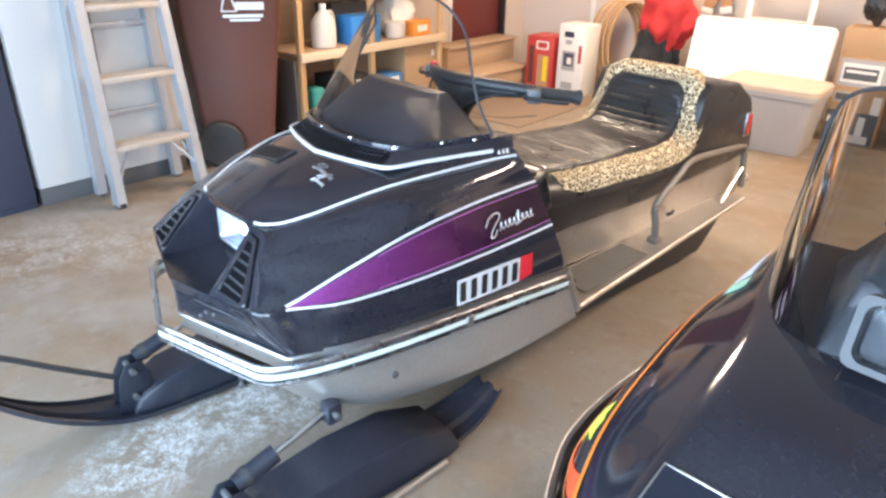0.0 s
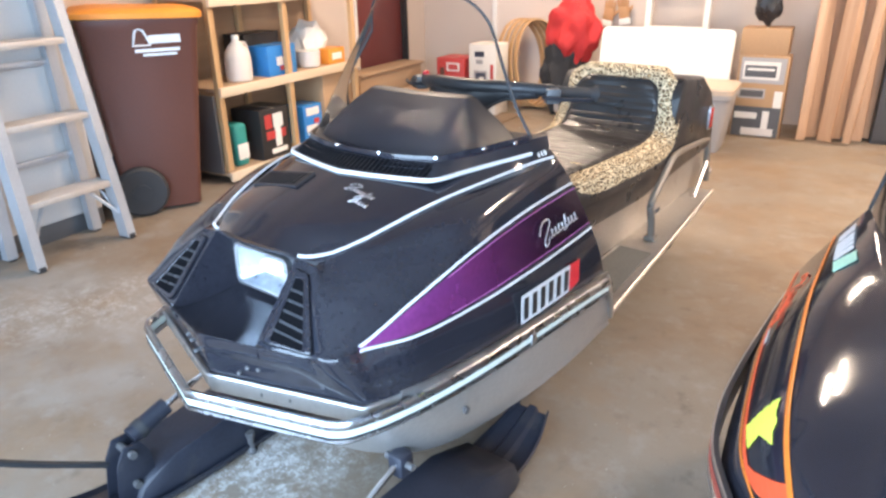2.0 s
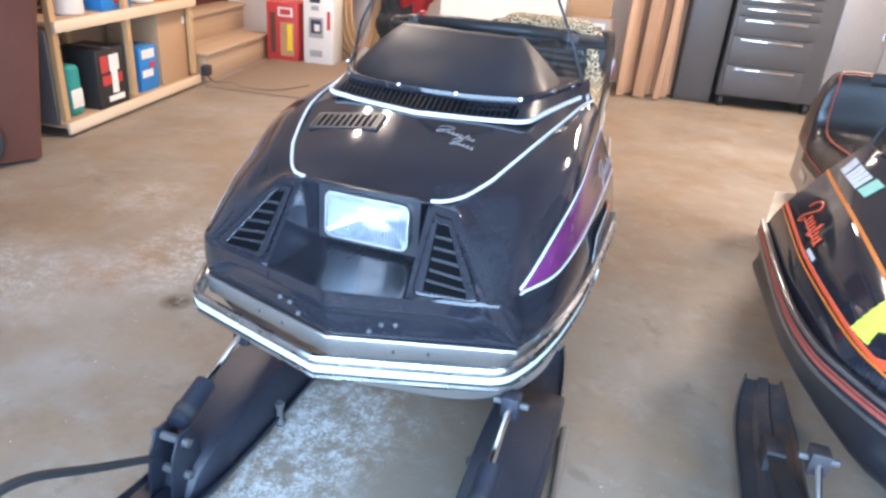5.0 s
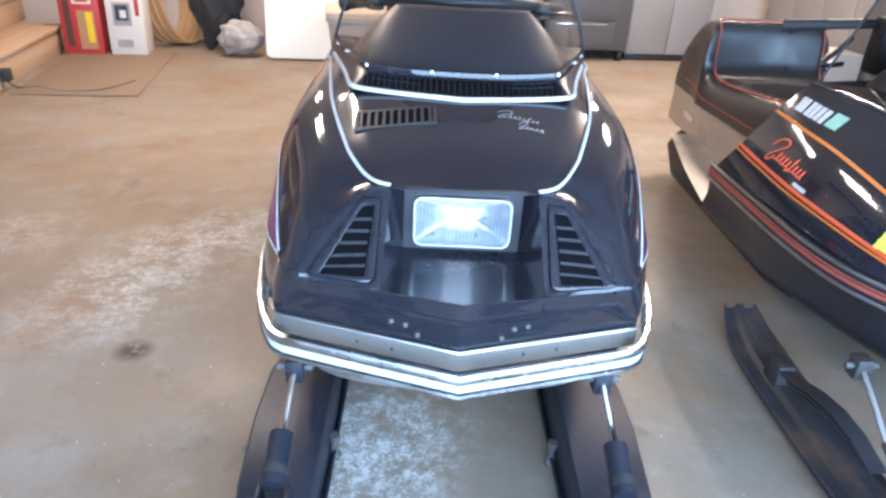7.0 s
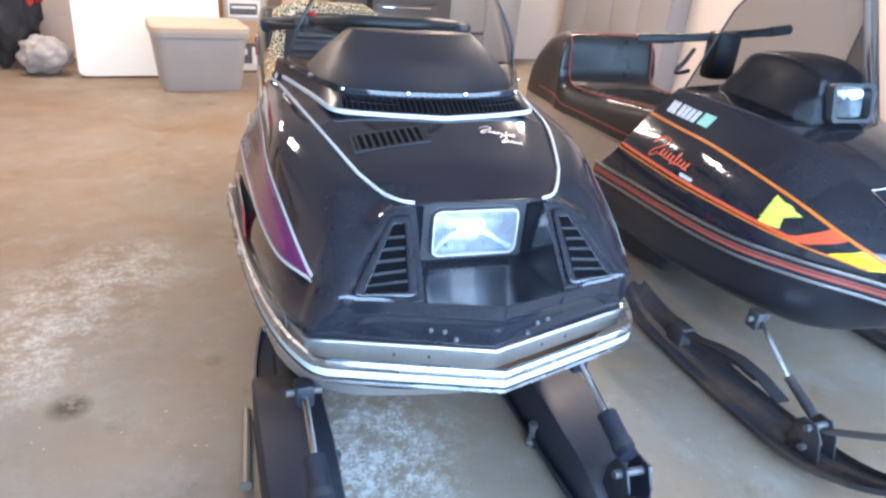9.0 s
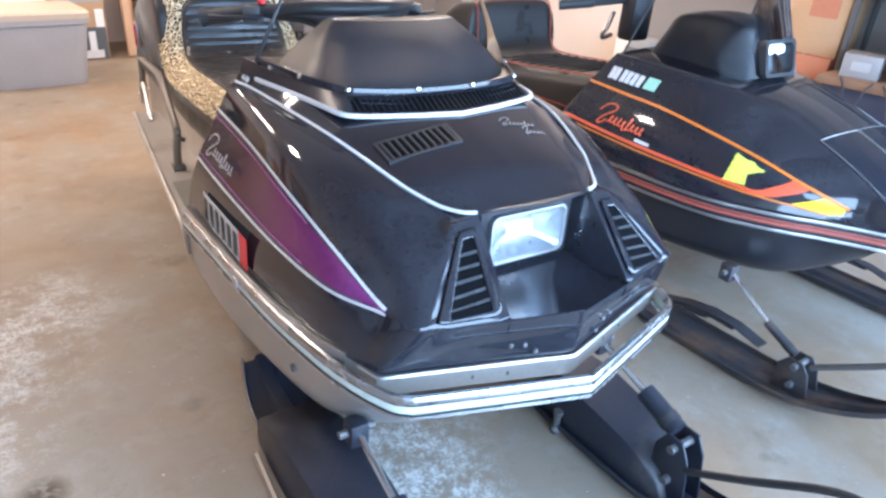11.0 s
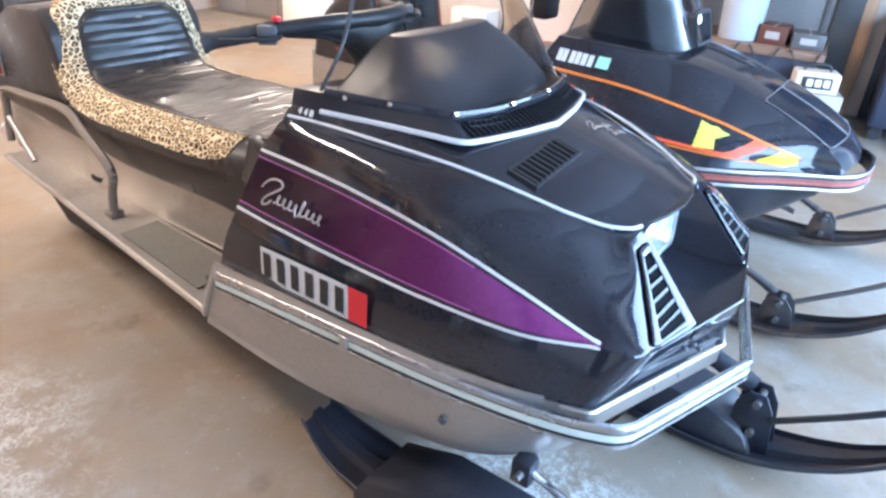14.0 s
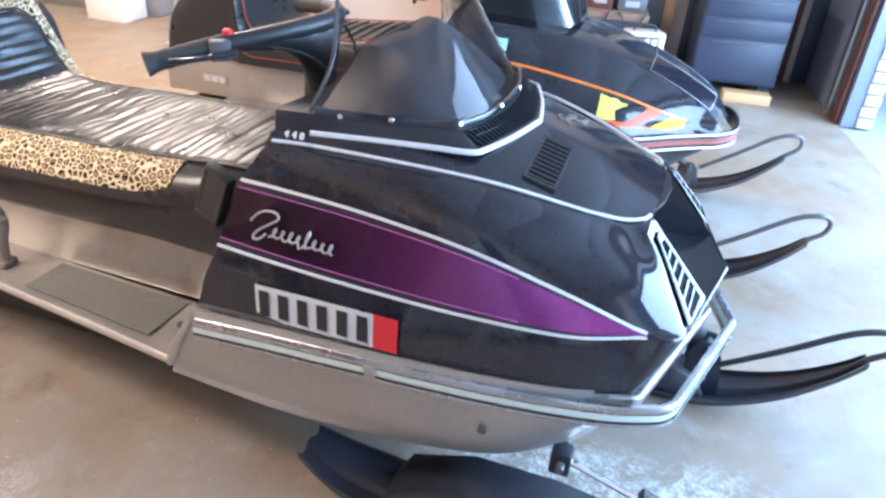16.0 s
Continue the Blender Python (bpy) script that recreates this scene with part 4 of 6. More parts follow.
# bowed glass with upright flutes, cut to the rim's rounded corners
rows = []
for u in np.linspace(-1, 1, 113):
    x = u * .0953
    c = max(0.0, abs(x) - (.0955 - .016))
    h = .0495 - .016 + math.sqrt(max(0.0, .016 ** 2 - c * c))
    rows.append([Vector((x, h * v, .006 + .008 * (1 - u * u) * (1 - v * v) + .0011 * abs(math.sin(u * math.pi * 14)) * (1 - v ** 4))) for v in np.linspace(-1, 1, 9)])
bmr = grid(rows)[0]
part("bulb", box(-.030, .030, -.014, .016, -.030, -.012, .006), LAMP_GLOW, lamp, "lit bulb")
lens = part("lens", bmr, LENS, lamp, "fluted clear lamp glass")
lens.visible_shadow = False
part("nose_crease", tube([Vector((u * .350, .055 + .081 * abs(u), .641 + .004 * abs(u))) for u in np.linspace(-.82, .82, 21)], [.0028 * min(1.0, .25 + (1 - abs(k / 10 - 1)) * 3) for k in range(21)], 6), BLACK_PAINT, hood)
for sgn in (1, -1):
    for x, z in ((.134, .569), (.106, .567), (.082, .549)):
        c = Vector((sgn * x, .068 + .112 * x / .37, z))
        part("rivet", tube([c + Vector((0, .004, 0)), c - Vector((0, .003, 0)), c - Vector((0, .005, 0))], [.0055, .0055, .003], 8), GREY_STEEL, hood, "small metal rivet")
# white edge and bright lip under it
lip = [Vector((u * .374, .065 + .117 * abs(u), 0)) for u in np.linspace(-1, 1, 25)]
lip = [Vector((-.398, .238, 0)), Vector((-.387, .205, 0)), Vector((-.381, .190, 0))] + lip + [Vector((.381, .190, 0)), Vector((.387, .205, 0)), Vector((.398, .238, 0))]
pan = part("belly_pan", bmesh.new(), PAN_METAL, sled, "bare aluminium belly pan with bolts")
part("front_trim", sweep([p + Vector((0, 0, .528 - .002 * abs(p.x) / .378)) for p in lip], [(-.003, -.003), (.002, -.0035), (.0045, 0), (.002, .0035), (-.003, .003)]), ALUMINIUM, sled, "bright edge strip under the nose")
part("front_lip", sweep([p + Vector((0, .004, .509)) for p in lip[2:-2]], [(-.003, -.026), (.0015, -.026), (.0015, .015), (-.003, .015)]), PAN_METAL, sled, "brushed aluminium nose strip")
for x in (-.20, -.13, .13, .20):
    c = Vector((x, .071 + .119 * abs(x) / .378, .502))
    part("rivet", tube([c + Vector((0, .004, 0)), c - Vector((0, .004, 0))], .005, 8), GREY_STEEL, sled)

# belly pan
PAN = [
    [(.378, .190, .530), (.362, .205, .470), (.315, .215, .410), (.22, .205, .365), (0, .175, .35)],
    [(.410, .275, .530), (.400, .285, .440), (.352, .290, .350), (.25, .285, .290), (0, .27, .27)],
    [(.444, .45, .528), (.436, .45, .410), (.398, .45, .292), (.30, .45, .225), (0, .45, .21)],
    [(.468, .70, .526), (.455, .70, .405), (.428, .70, .282), (.36, .70, .225), (0, .70, .21)],
    [(.477, .95, .522), (.465, .95, .410), (.445, .95, .290), (.40, .95, .250), (0, .95, .24)],
    [(.481, 1.115, .518), (.471, 1.16, .415), (.455, 1.225, .306), (.41, 1.225, .280), (0, 1.225, .275)],
]
bm, vs = grid(net(PAN, 6, 5))
mirror_x(bm)
into(bm, pan, 50)
for sgn in (1, -1):
    for y, z, x in ((.466, .384, .435), (1.16, .46, .477)):
        c = Vector((sgn * x, y, z))
        part("bolt", tube([c, c + Vector((sgn * .007, 0, 0))], .010, 8), GREY_STEEL, pan, "dark bolt head")

# bumper rail, round the nose and along both sides
rail_half = catmull([(0, .009, .492), (.15, .055, .492), (.30, .101, .493)], 4) + catmull([(.345, .115, .494), (.368, .132, .494), (.385, .160, .494), (.412, .225, .495), (.438, .330, .496), (.462, .50, .495), (.476, .72, .491), (.483, .95, .482), (.489, 1.115, .474)], 4)
rail = [Vector((-p.x, p.y, p.z)) for p in rail_half[:0:-1]] + rail_half
bumper = part("bumper", sweep(rail, [(-.006, .012), (-.007, .022), (-.001, .028), (.006, .027), (.010, .020), (.009, .011), (.004, .0095)]), POLISHED, sled, "polished bumper rail wrapping the nose")
part("inlay", sweep(rail, [(-.004, -.011), (.006, -.011), (.0075, .000), (.006, .0095), (-.004, .0095)]), BAND_WHITE, bumper, "pale inlay band")
part("lower_rail", sweep(rail, [(-.004, -.027), (.004, -.028), (.009, -.022), (.008, -.016), (.003, -.014), (-.004, -.014)]), POLISHED, bumper, "polished lower rail")
for z in (.0105, -.0125):
    part("groove", sweep(rail, [(-.003, z - .0022), (.0085, z - .0022), (.0085, z + .0022), (-.003, z + .0022)]), RUBBER, bumper, "dark groove line")
for sgn in (1, -1):
    side = [Vector((sgn * x, y, z)) for x, y, z in ((.405, .268, .520), (.430, .340, .522), (.456, .50, .521), (.472, .72, .518), (.479, .95, .512), (.484, 1.118, .506))]
    side = catmull(side, 4)
    o = 1 if sgn < 0 else -1
    part("side_rail", sweep(side, [(-o * .006, -.012), (o * .005, -.012), (o * .008, 0), (o * .004, .014), (-o * .006, .020)]), ALUMINIUM, sled, "aluminium sill rail under the hood")
    for y, x in ((.30, .425), (.70, .481)):
        c = Vector((sgn * x, y, .489))
        part("clip", box(c.x - .006, c.x + .006, c.y - .012, c.y + .012, c.z - .016, c.z + .016, 0.003), ALUMINIUM, bumper, "small joint clip")

# registration sticker: its characters are left as plain bars
for sgn in (1, -1):
    if sgn < 0:
        y0, y1, yr = .965, .700, .648
    else:
        y0, y1, yr = .660, .905, .960
    def plate_pt(y, z):
        return Vector((sgn * (.4665 + .012 * (.60 - z) + .008 * (y - .8) + .0035), y, z))
    zs = lambda y: (.538 + .012 * (.97 - y), .618 + .012 * (.97 - y))
    rows = [[plate_pt(y, zs(y)[0] + (zs(y)[1] - zs(y)[0]) * k / 4) for k in range(5)] for y in np.linspace(y0, y1, 9)]
    bm, _ = grid(rows)
    thicken(bm, 0.001)
    plate = part("number_sticker", bm, WHITE_LINE, hood, "white registration sticker with dark characters")
    rows = [[plate_pt(y, zs(y)[0] + (zs(y)[1] - zs(y)[0]) * k / 4) for k in range(5)] for y in np.linspace(y1, yr, 4)]
    bm, _ = grid(rows)
    thicken(bm, 0.001)
    part("year_sticker", bm, RED_TAPE, hood, "red renewal sticker")
    for i in range(6):
        ya = y0 + (y1 - y0) * (i + .22) / 6
        yb = y0 + (y1 - y0) * (i + .74) / 6
        za, zb = zs(ya)
        out = Vector((sgn * .0016, 0, 0))
        c = [plate_pt(ya, za + .010) + out, plate_pt(yb, za + .010) + out, plate_pt(yb, zb - .010) + out, plate_pt(ya, zb - .010) + out]
        part("character_bar", prism(c, (sgn, 0, 0), .0008), BLACK_CARD, plate)
# raised script on the purple panels
for sgn in (1, -1):
    q = part("name_script", bmesh.new(), SILVER_PAINT, hood, "silver raised script badge")
    q.matrix_local = facing((sgn * .4425, .886, .735), (0, sgn, .08 if sgn > 0 else -.05), (-sgn * .38, 0, 1))
    into(script(.190, .066, 8, (0, 0), .0026), q)

# tunnel, running boards, seat rails
part("tunnel", prism([(-.235, 1.10, .33), (-.235, 1.10, .60), (-.20, 1.10, .63), (.20, 1.10, .63), (.235, 1.10, .60), (.235, 1.10, .33)], (0, 1, 0), 1.62, bevel=0.006), TUNNEL_METAL, sled, "bare aluminium tunnel under the seat")
part("track", prism([(-.19, 1.0, .05), (-.19, .92, .16), (-.19, 1.0, .29), (-.19, 2.55, .29), (-.19, 2.70, .17), (-.19, 2.55, .035), (-.19, 1.25, .02)], (1, 0, 0), .38, bevel=0.02), RUBBER, sled, "black rubber drive track")
for sgn in (1, -1):
    part("knob", tube([(sgn * .242, 2.10, .37), (sgn * .262, 2.10, .385), (sgn * .268, 2.10, .40)], [.010, .008, .005], 8), GREY_STEEL, sled, "small dark fastener on the tunnel")
    outer_edge = [Vector((sgn * x, y, z)) for x, y, z in ((.448, 1.235, .312), (.425, 1.50, .320), (.392, 1.90, .332), (.352, 2.36, .345), (.330, 2.60, .352))]
    inner_edge = [Vector((sgn * .235, p.y, p.z + .004)) for p in outer_edge]
    bm, _ = grid([inner_edge, outer_edge])
    thicken(bm, 0.004)
    board = part("running_board", bm, TUNNEL_METAL, sled, "aluminium running board")
    part("edge_rail", tube(catmull(outer_edge, 4), 0.011, 8), TUNNEL_METAL, board, "rolled edge of the running board")
    pad = [[Vector((sgn * x, y, z + .007)) for x in (.25, .40 - .06 * (y - 1.4))] for y, z in ((1.34, .316), (1.6, .324), (1.76, .328))]
    bm, _ = grid(pad)
    thicken(bm, 0.002)
    part("tread_pad", bm, TREAD_PAD, board, "worn grey tread pad")
    part("front_brace", tube(catmull([(sgn * .484, 1.118, .51), (sgn * .478, 1.17, .42), (sgn * .462, 1.222, .325), (sgn * .445, 1.245, .314)], 4), 0.010, 8), ALUMINIUM, board, "edge bead at the pan's rear")
    rail_pts = catmull([(sgn * .325, 1.885, .338), (sgn * .325, 1.87, .42), (sgn * .322, 1.86, .50), (sgn * .315, 2.00, .585), (sgn * .305, 2.12, .632), (sgn * .29, 2.38, .615), (sgn * .272, 2.60, .594), (sgn * .270, 2.642, .570), (sgn * .270, 2.655, .50), (sgn * .274, 2.672, .38)], 5)
    part("seat_rail", tube(rail_pts, 0.0145, 8), WORN_BAR, sled, "bent grey steel seat rail")
    part("rail_bracket", box(sgn * .30, sgn * .345, 1.865, 1.905, .335, .355, 0.003), WORN_BAR, sled)
    part("rear_stay", tube([(sgn * .272, 2.658, .48), (sgn * .290, 2.47, .352)], 0.010, 8), ALUMINIUM, sled)
part("rear_bumper", tube(catmull([(-.272, 2.67, .40), (-.25, 2.74, .42), (0, 2.76, .42), (.25, 2.74, .42), (.272, 2.67, .40)], 5), 0.012, 8), CHROME, sled, "rear grab bumper")

# seat
seat = part("seat_body", prism([(-.280, y, z) for y, z in ((1.14, .50), (1.13, .64), (1.30, .645), (1.55, .640), (1.80, .632), (2.02, .636), (2.14, .70), (2.18, .86), (2.23, .925), (2.46, .905), (2.60, .82), (2.66, .70), (2.68, .55), (2.30, .53), (1.85, .50), (1.40, .513))], (1, 0, 0), .56, bevel=0.022), VINYL, sled, "black vinyl seat with raised backrest")
PATHS = [(1.135, .722, (0, -.25, 1), .185, .235), (1.22, .728, (0, 0, 1), .198, .268), (1.32, .722, (0, .02, 1), .205, .286), (1.50, .712, (0, .02, 1), .212, .300), (1.68, .708, (0, .02, 1), .214, .304), (1.86, .700, (0, -.02, 1), .212, .302), (2.00, .700, (0, -.10, 1), .208, .298), (2.085, .716, (0, -.45, .9), .204, .292), (2.125, .765, (0, -.92, .38), .200, .284), (2.155, .840, (0, -.94, .33), .190, .274), (2.185, .915, (0, -.92, .38), .172, .258), (2.205, .948, (0, -.72, .68), .155, .240), (2.24, .964, (0, -.2, 1), .14, .22), (2.30, .958, (0, .3, 1), .13, .21)]
ys = catmull([(y, z, 0) for y, z, n, a, b in PATHS], 6)
ns = catmull([n for y, z, n, a, b in PATHS], 6)
ws = catmull([(a, b, 0) for y, z, n, a, b in PATHS], 6)
rows = []
for p, n, w in zip(ys, ns, ws):
    n = n.normalized()
    c = Vector((0, p.x, p.y))
    rows.append([c + Vector((w.y * u, 0, 0)) - n * d for u, d in ((-1, .085), (-.995, .064), (-.96, .034), (-.86, .012), (-.76, .002), (-.6, 0), (-.3, 0), (0, 0), (.3, 0), (.6, 0), (.76, .002), (.86, .012), (.96, .034), (.995, .064), (1, .085))])
i0 = 12
# plush over the rounded edge only, its front corners cut round; black vinyl below and ahead of it
band = []
for k, r in enumerate(rows[i0:]):
    r = list(r[1:-1])
    f = 0.75 * max(0.0, 1 - k / 4) ** 2
    r[0], r[-1] = r[0].lerp(r[1], f), r[-1].lerp(r[-2], f)
    band.append(r)
part("leopard_trim", thicken(grid(band)[0], 0.004), LEOPARD, seat, "leopard-print plush border round the seat", angle=60)
under = [[p - n.normalized() * 0.005 for p in r] for r, n in zip(rows, ns)]
part("seat_skin", grid(under)[0], VINYL, seat, angle=60)
rows = []
n_end = 10 * 6
for i, (p, n, w) in enumerate(zip(ys, ns, ws)):
    if i > n_end:
        break
    n = n.normalized()
    c = Vector((0, p.x, p.y))
    rows.append((c, n, w.x))
fine = []
for (c0, n0, w0), (c1, n1, w1) in zip(rows, rows[1:]):
    for k in range(5):
        t = k / 5
        fine.append((c0.lerp(c1, t), n0.lerp(n1, t).normalized(), w0 + (w1 - w0) * t))
skin, s, prev = [], 0.0, None
total = sum((b[0] - a[0]).length for a, b in zip(fine, fine[1:]))
for c, n, w in fine:
    if prev is not None:
        s += (c - prev).length
    prev = c
    pleat = .0034 * abs(math.sin(math.pi * s / .030)) ** 0.7
    left = total - s
    ww = w - .035 * max(0, 1 - left / .05) ** 2
    line = []
    for u in (-1, -.98, -.9, -.7, -.45, -.2, 0, .2, .45, .7, .9, .98, 1):
        wob = .0085 * noise.noise(Vector((u * 2.2 + s * 7, s * 15, 0.3))) + .0045 * noise.noise(Vector((u * 7 - s * 9, s * 30, 2.3)))
        line.append(c + Vector((ww * u, 0, 0)) + n * ((.004 + pleat + wob) if abs(u) < .95 else .003 if abs(u) < .99 else -.002))
    skin.append(line)
bm, _ = grid(skin)
part("seat_cushion", bm, VINYL, seat, "pleated glossy black seat panel", angle=70)
part("piping", tube([r[0] + Vector((0, 0, .002)) for r in skin[::4]] + [skin[-1][k] for k in range(1, 12)] + [r[-1] + Vector((0, 0, .002)) for r in skin[::-4]], 0.005, 6), VINYL, seat, "black piping")
RED_LENS = surface("red_lens", (0.45, 0.03, 0.015), rough=0.22)
for sgn in (1, -1):
    marker = part("tail_lamp", box(sgn * .279, sgn * .286, 2.568, 2.612, .645, .755, 0.003), ALUMINIUM, seat, "silver frame of the side marker lamp")
    part("lens", box(sgn * .2865, sgn * .292, 2.575, 2.605, .655, .745, 0.002), RED_LENS, marker, "red marker lens")

# steering
bar = part("handlebar", bmesh.new(), BLACK_PLASTIC, sled, "black padded handlebar with rubber grips")
b = tube(catmull([(-.245, 1.172, 1.022), (-.13, 1.085, 1.040), (-.04, 1.06, 1.042), (.04, 1.06, 1.042), (.13, 1.085, 1.042), (.245, 1.180, 1.028)], 5), [float(np.interp(abs(k / 25 - .5) * 2, (0, .25, .6, 1), (.022, .022, .020, .018))) for k in range(26)], 12)
into(b, bar)
part("column_pad", tube(catmull([(0, 1.05, .66), (0, 1.085, .80), (0, 1.080, .90), (0, 1.090, .97), (0, 1.095, 1.03)], 4), [float(np.interp(k / 16, (0, .25, .5, .75, 1), (.030, .027, .026, .026, .022))) for k in range(17)], 12), BLACK_PLASTIC, bar, "black steering column cover")
cover = []
for x in np.linspace(-.21, .21, 29):
    k = abs(float(x))
    low = float(np.interp(k, (0, .020, .034, .050, .08, .13, .21), (.78, .80, .875, .932, .974, 1.002, 1.006)))
    high = float(np.interp(k, (0, .10, .21), (1.064, 1.058, 1.042)))
    y = float(np.interp(k, (0, .04, .13, .21), (1.064, 1.064, 1.089, 1.147)))
    deep = float(np.interp(k, (0, .10, .21), (.030, .024, .0195)))
    cover.append([Vector((float(x), y + deep * math.cos(a), (low + high) / 2 + (high - low) / 2 * math.sin(a))) for a in np.linspace(0, 2 * math.pi, 14, endpoint=False)])
bmc, vs = grid(cover, wrap=True)
caps(bmc, vs)
part("bar_cover", bmc, BLACK_PLASTIC, bar, "black moulded cover flowing into the column", angle=70)
for sgn, y in ((-1, 1.262), (1, 1.300)):
    a = Vector((sgn * .228, 1.158, 1.027))
    e = Vector((sgn * (.353 if sgn < 0 else .318), y, .995 if sgn < 0 else 1.006))
    g = [a.lerp(e, k / 12) for k in range(13)]
    part("grip", tube(g + [e + (e - a).normalized() * .004], [.0195 + .0013 * (k % 2) for k in range(12)] + [.025, .025], 12), RUBBER, bar, "ribbed black rubber grip")
    part("switch_housing", box(-.02, .02, -.022, .022, -.022, .022, 0.006), GREY_STEEL, bar, "grey metal switch housing").matrix_local = Matrix.Translation(a + Vector((sgn * .022, .004, -.010))) @ pose(0, 0, 0, 0, 0, -sgn * 45)
    part("lever", tube(catmull([a + Vector((0, -.01, -.012)), a + Vector((sgn * .03, -.035, -.012)), a + Vector((sgn * .10, .02, -.018)), a + Vector((sgn * .125, .05, -.02))], 4), 0.006, 8), BLACK_SATIN, bar, "black hand lever")
part("kill_switch", lathe([(.006, 0), (.011, .002), (.011, .010), (.006, .013)], 12, (-.226, 1.156, 1.043)), RED_TAPE, bar, "red stop button")
for sgn in (-1, 1):
    part("cable", tube(catmull([(sgn * .20, 1.14, 1.02), (sgn * .12, 1.05, 1.00), (sgn * .07, 1.0, .95), (sgn * .04, .98, .90)], 5), 0.004, 6), RUBBER, bar, "black control cable")

# skis
def ski(parent, sx, paint, tip_z=.27, mat_loop=RUBBER, slim=False):
    """One ski with its saddle, damper and tip loop; sx: which side; slim: low bracket, leaf spring and thin strut only."""
    low = .68 if slim else 1.0
    stout = .55 if slim else 1.0
    rows = []
    prof = [(.92, .085), (.80, .035), (.60, .014), (.20, .012), (0, .022), (-.12, .050), (-.24, .105), (-.34, .180), (-.41, tip_z - .02)]
    for i, p in enumerate(catmull([(y, z, 0) for y, z in prof], 4)):
        y, z = p.x, p.y
        w = .090 if y > .0 else .090 - .064 * min(1, -y / .41) ** 1.3
        if y > .70:
            w = .090 - .035 * ((y - .70) / .22) ** 2
        rows.append([Vector((sx * .365 + a * w, y, z + b)) for a, b in ((-1, .022), (-.92, .002), (-.3, 0), (-.16, .016), (.16, .016), (.3, 0), (.92, .002), (1, .022))])
    bm, _ = grid(rows)
    thicken(bm, 0.006)
    sk = part("ski", bm, paint, parent, "dark painted steel ski", angle=45)
    loop = catmull([(sx * .365 - .028, -.05, .150), (sx * .365 - .028, -.20, .252), (sx * .365 - .026, -.34, .352), (sx * .365 - .022, -.42, .378), (sx * .365, -.462, .355), (sx * .365, -.456, .310), (sx * .365, -.41, .270), (sx * .365, -.36, .215)], 5)
    part("tip_loop", tube(loop, 0.0095, 8), mat_loop, sk, "black steel tip loop")
    for o in (-.030, .030):
        part("saddle_plate", prism([(sx * .365 + o, y, z) for y, z in ((-.07, .03), (.05, .03), (.045, .17 * low), (.02, .215 * low), (-.025, .215 * low), (-.05, .17 * low))], (1, 0, 0), 0.006, bevel=0.001), paint, sk, "steel saddle bracket")
    for y, z in ((-.008, .190 * low), (-.012, .095 * low)):
        part("bolt", tube([(sx * .365 - .048, y, z), (sx * .365 + .052, y, z)], 0.011, 8), GREY_STEEL, sk, "bolt through the saddle")
    for k in range(3):
        b = [[Vector((sx * .365 + u * .024, y, z - .012 * k)) for u in (-1, 1)] for y, z in [(.02 + .1 * q, (.085 + .06 * math.sin(math.pi * min(1, q / 5.2)))) for q in range(1 + k, 7 - k)]]
        bmm, _ = grid(b)
        thicken(bmm, 0.006)
        part("spring_leaf", bmm, paint, sk, "steel spring leaf")
    part("damper", tube([(sx * .365, .015, .215 * low), (sx * .365, .13, .252 if not slim else .200)], 0.026 * stout, 12), paint, sk, "black damper body")
    part("damper_collar", tube([(sx * .365, .035, .221 if not slim else .156), (sx * .365, .055, .228 if not slim else .164)], 0.0285 * stout, 12), RUBBER, sk)
    part("damper_rod", tube([(sx * .365, .13, .252 if not slim else .200), (sx * .365, .29, .302)], 0.008, 8), CHROME, sk, "bright damper rod")
    part("upper_mount", box(sx * .365 - .022, sx * .365 + .022, .280, .325, .270, .330, 0.006), paint, sk)
    part("bolt", tube([(sx * .365 - .042, .300, .305), (sx * .365 + .042, .300, .305)], 0.009, 8), GREY_STEEL, sk, "bolt through the mount")
    part("rear_shackle", box(sx * .365 - .026, sx * .365 + .026, .56, .64, .02, .10, 0.006), paint, sk)
    if not slim:
        bed = [[Vector((sx * (.365 + u * w * (.70 if u < 0 else 1)), y, z - (.012 if abs(u) == 1 else 0))) for u in (-1, -.93, -.4, .1, .5, .93, 1)] for y, z, w in ((-.03, .03, .07), (.0, .09, .085), (.10, .135, .100), (.30, .160, .106), (.50, .155, .106), (.66, .10, .10), (.70, .03, .09))]
        bed = [[Vector((r[0].x, r[0].y, .012))] + r + [Vector((r[-1].x, r[-1].y, .012))] for r in bed]
        part("spring_bed", grid(bed)[0], paint, sk, "dark spring pack on the ski", angle=50)
    return sk


for sx in (-1, 1):
    ski(sled, sx, SKI_PAINT)
    part("runner_bolt", lathe([(.014, 0), (.017, .012), (.010, .02), (.010, .055), (.014, .06), (.014, .075)], 8, (sx * .280, .325, .002)), GREY_STEEL, sled, "bolt and nut beside the ski")
    part("edge_bar", tube([(sx * .505, .325, .016), (sx * .503, .35, .016), (sx * .484, .62, .016)], [.016, .012, .012], 8), WORN_BAR, sled, "worn steel bar along the ski")

# ---- the second snowmobile ----
cat2 = thing("snowmobile", "black snowmobile with orange and yellow stripes and smoked windscreen", "snowmobile", pose(1.507, -.028, 0, 0, 0, 1.5))
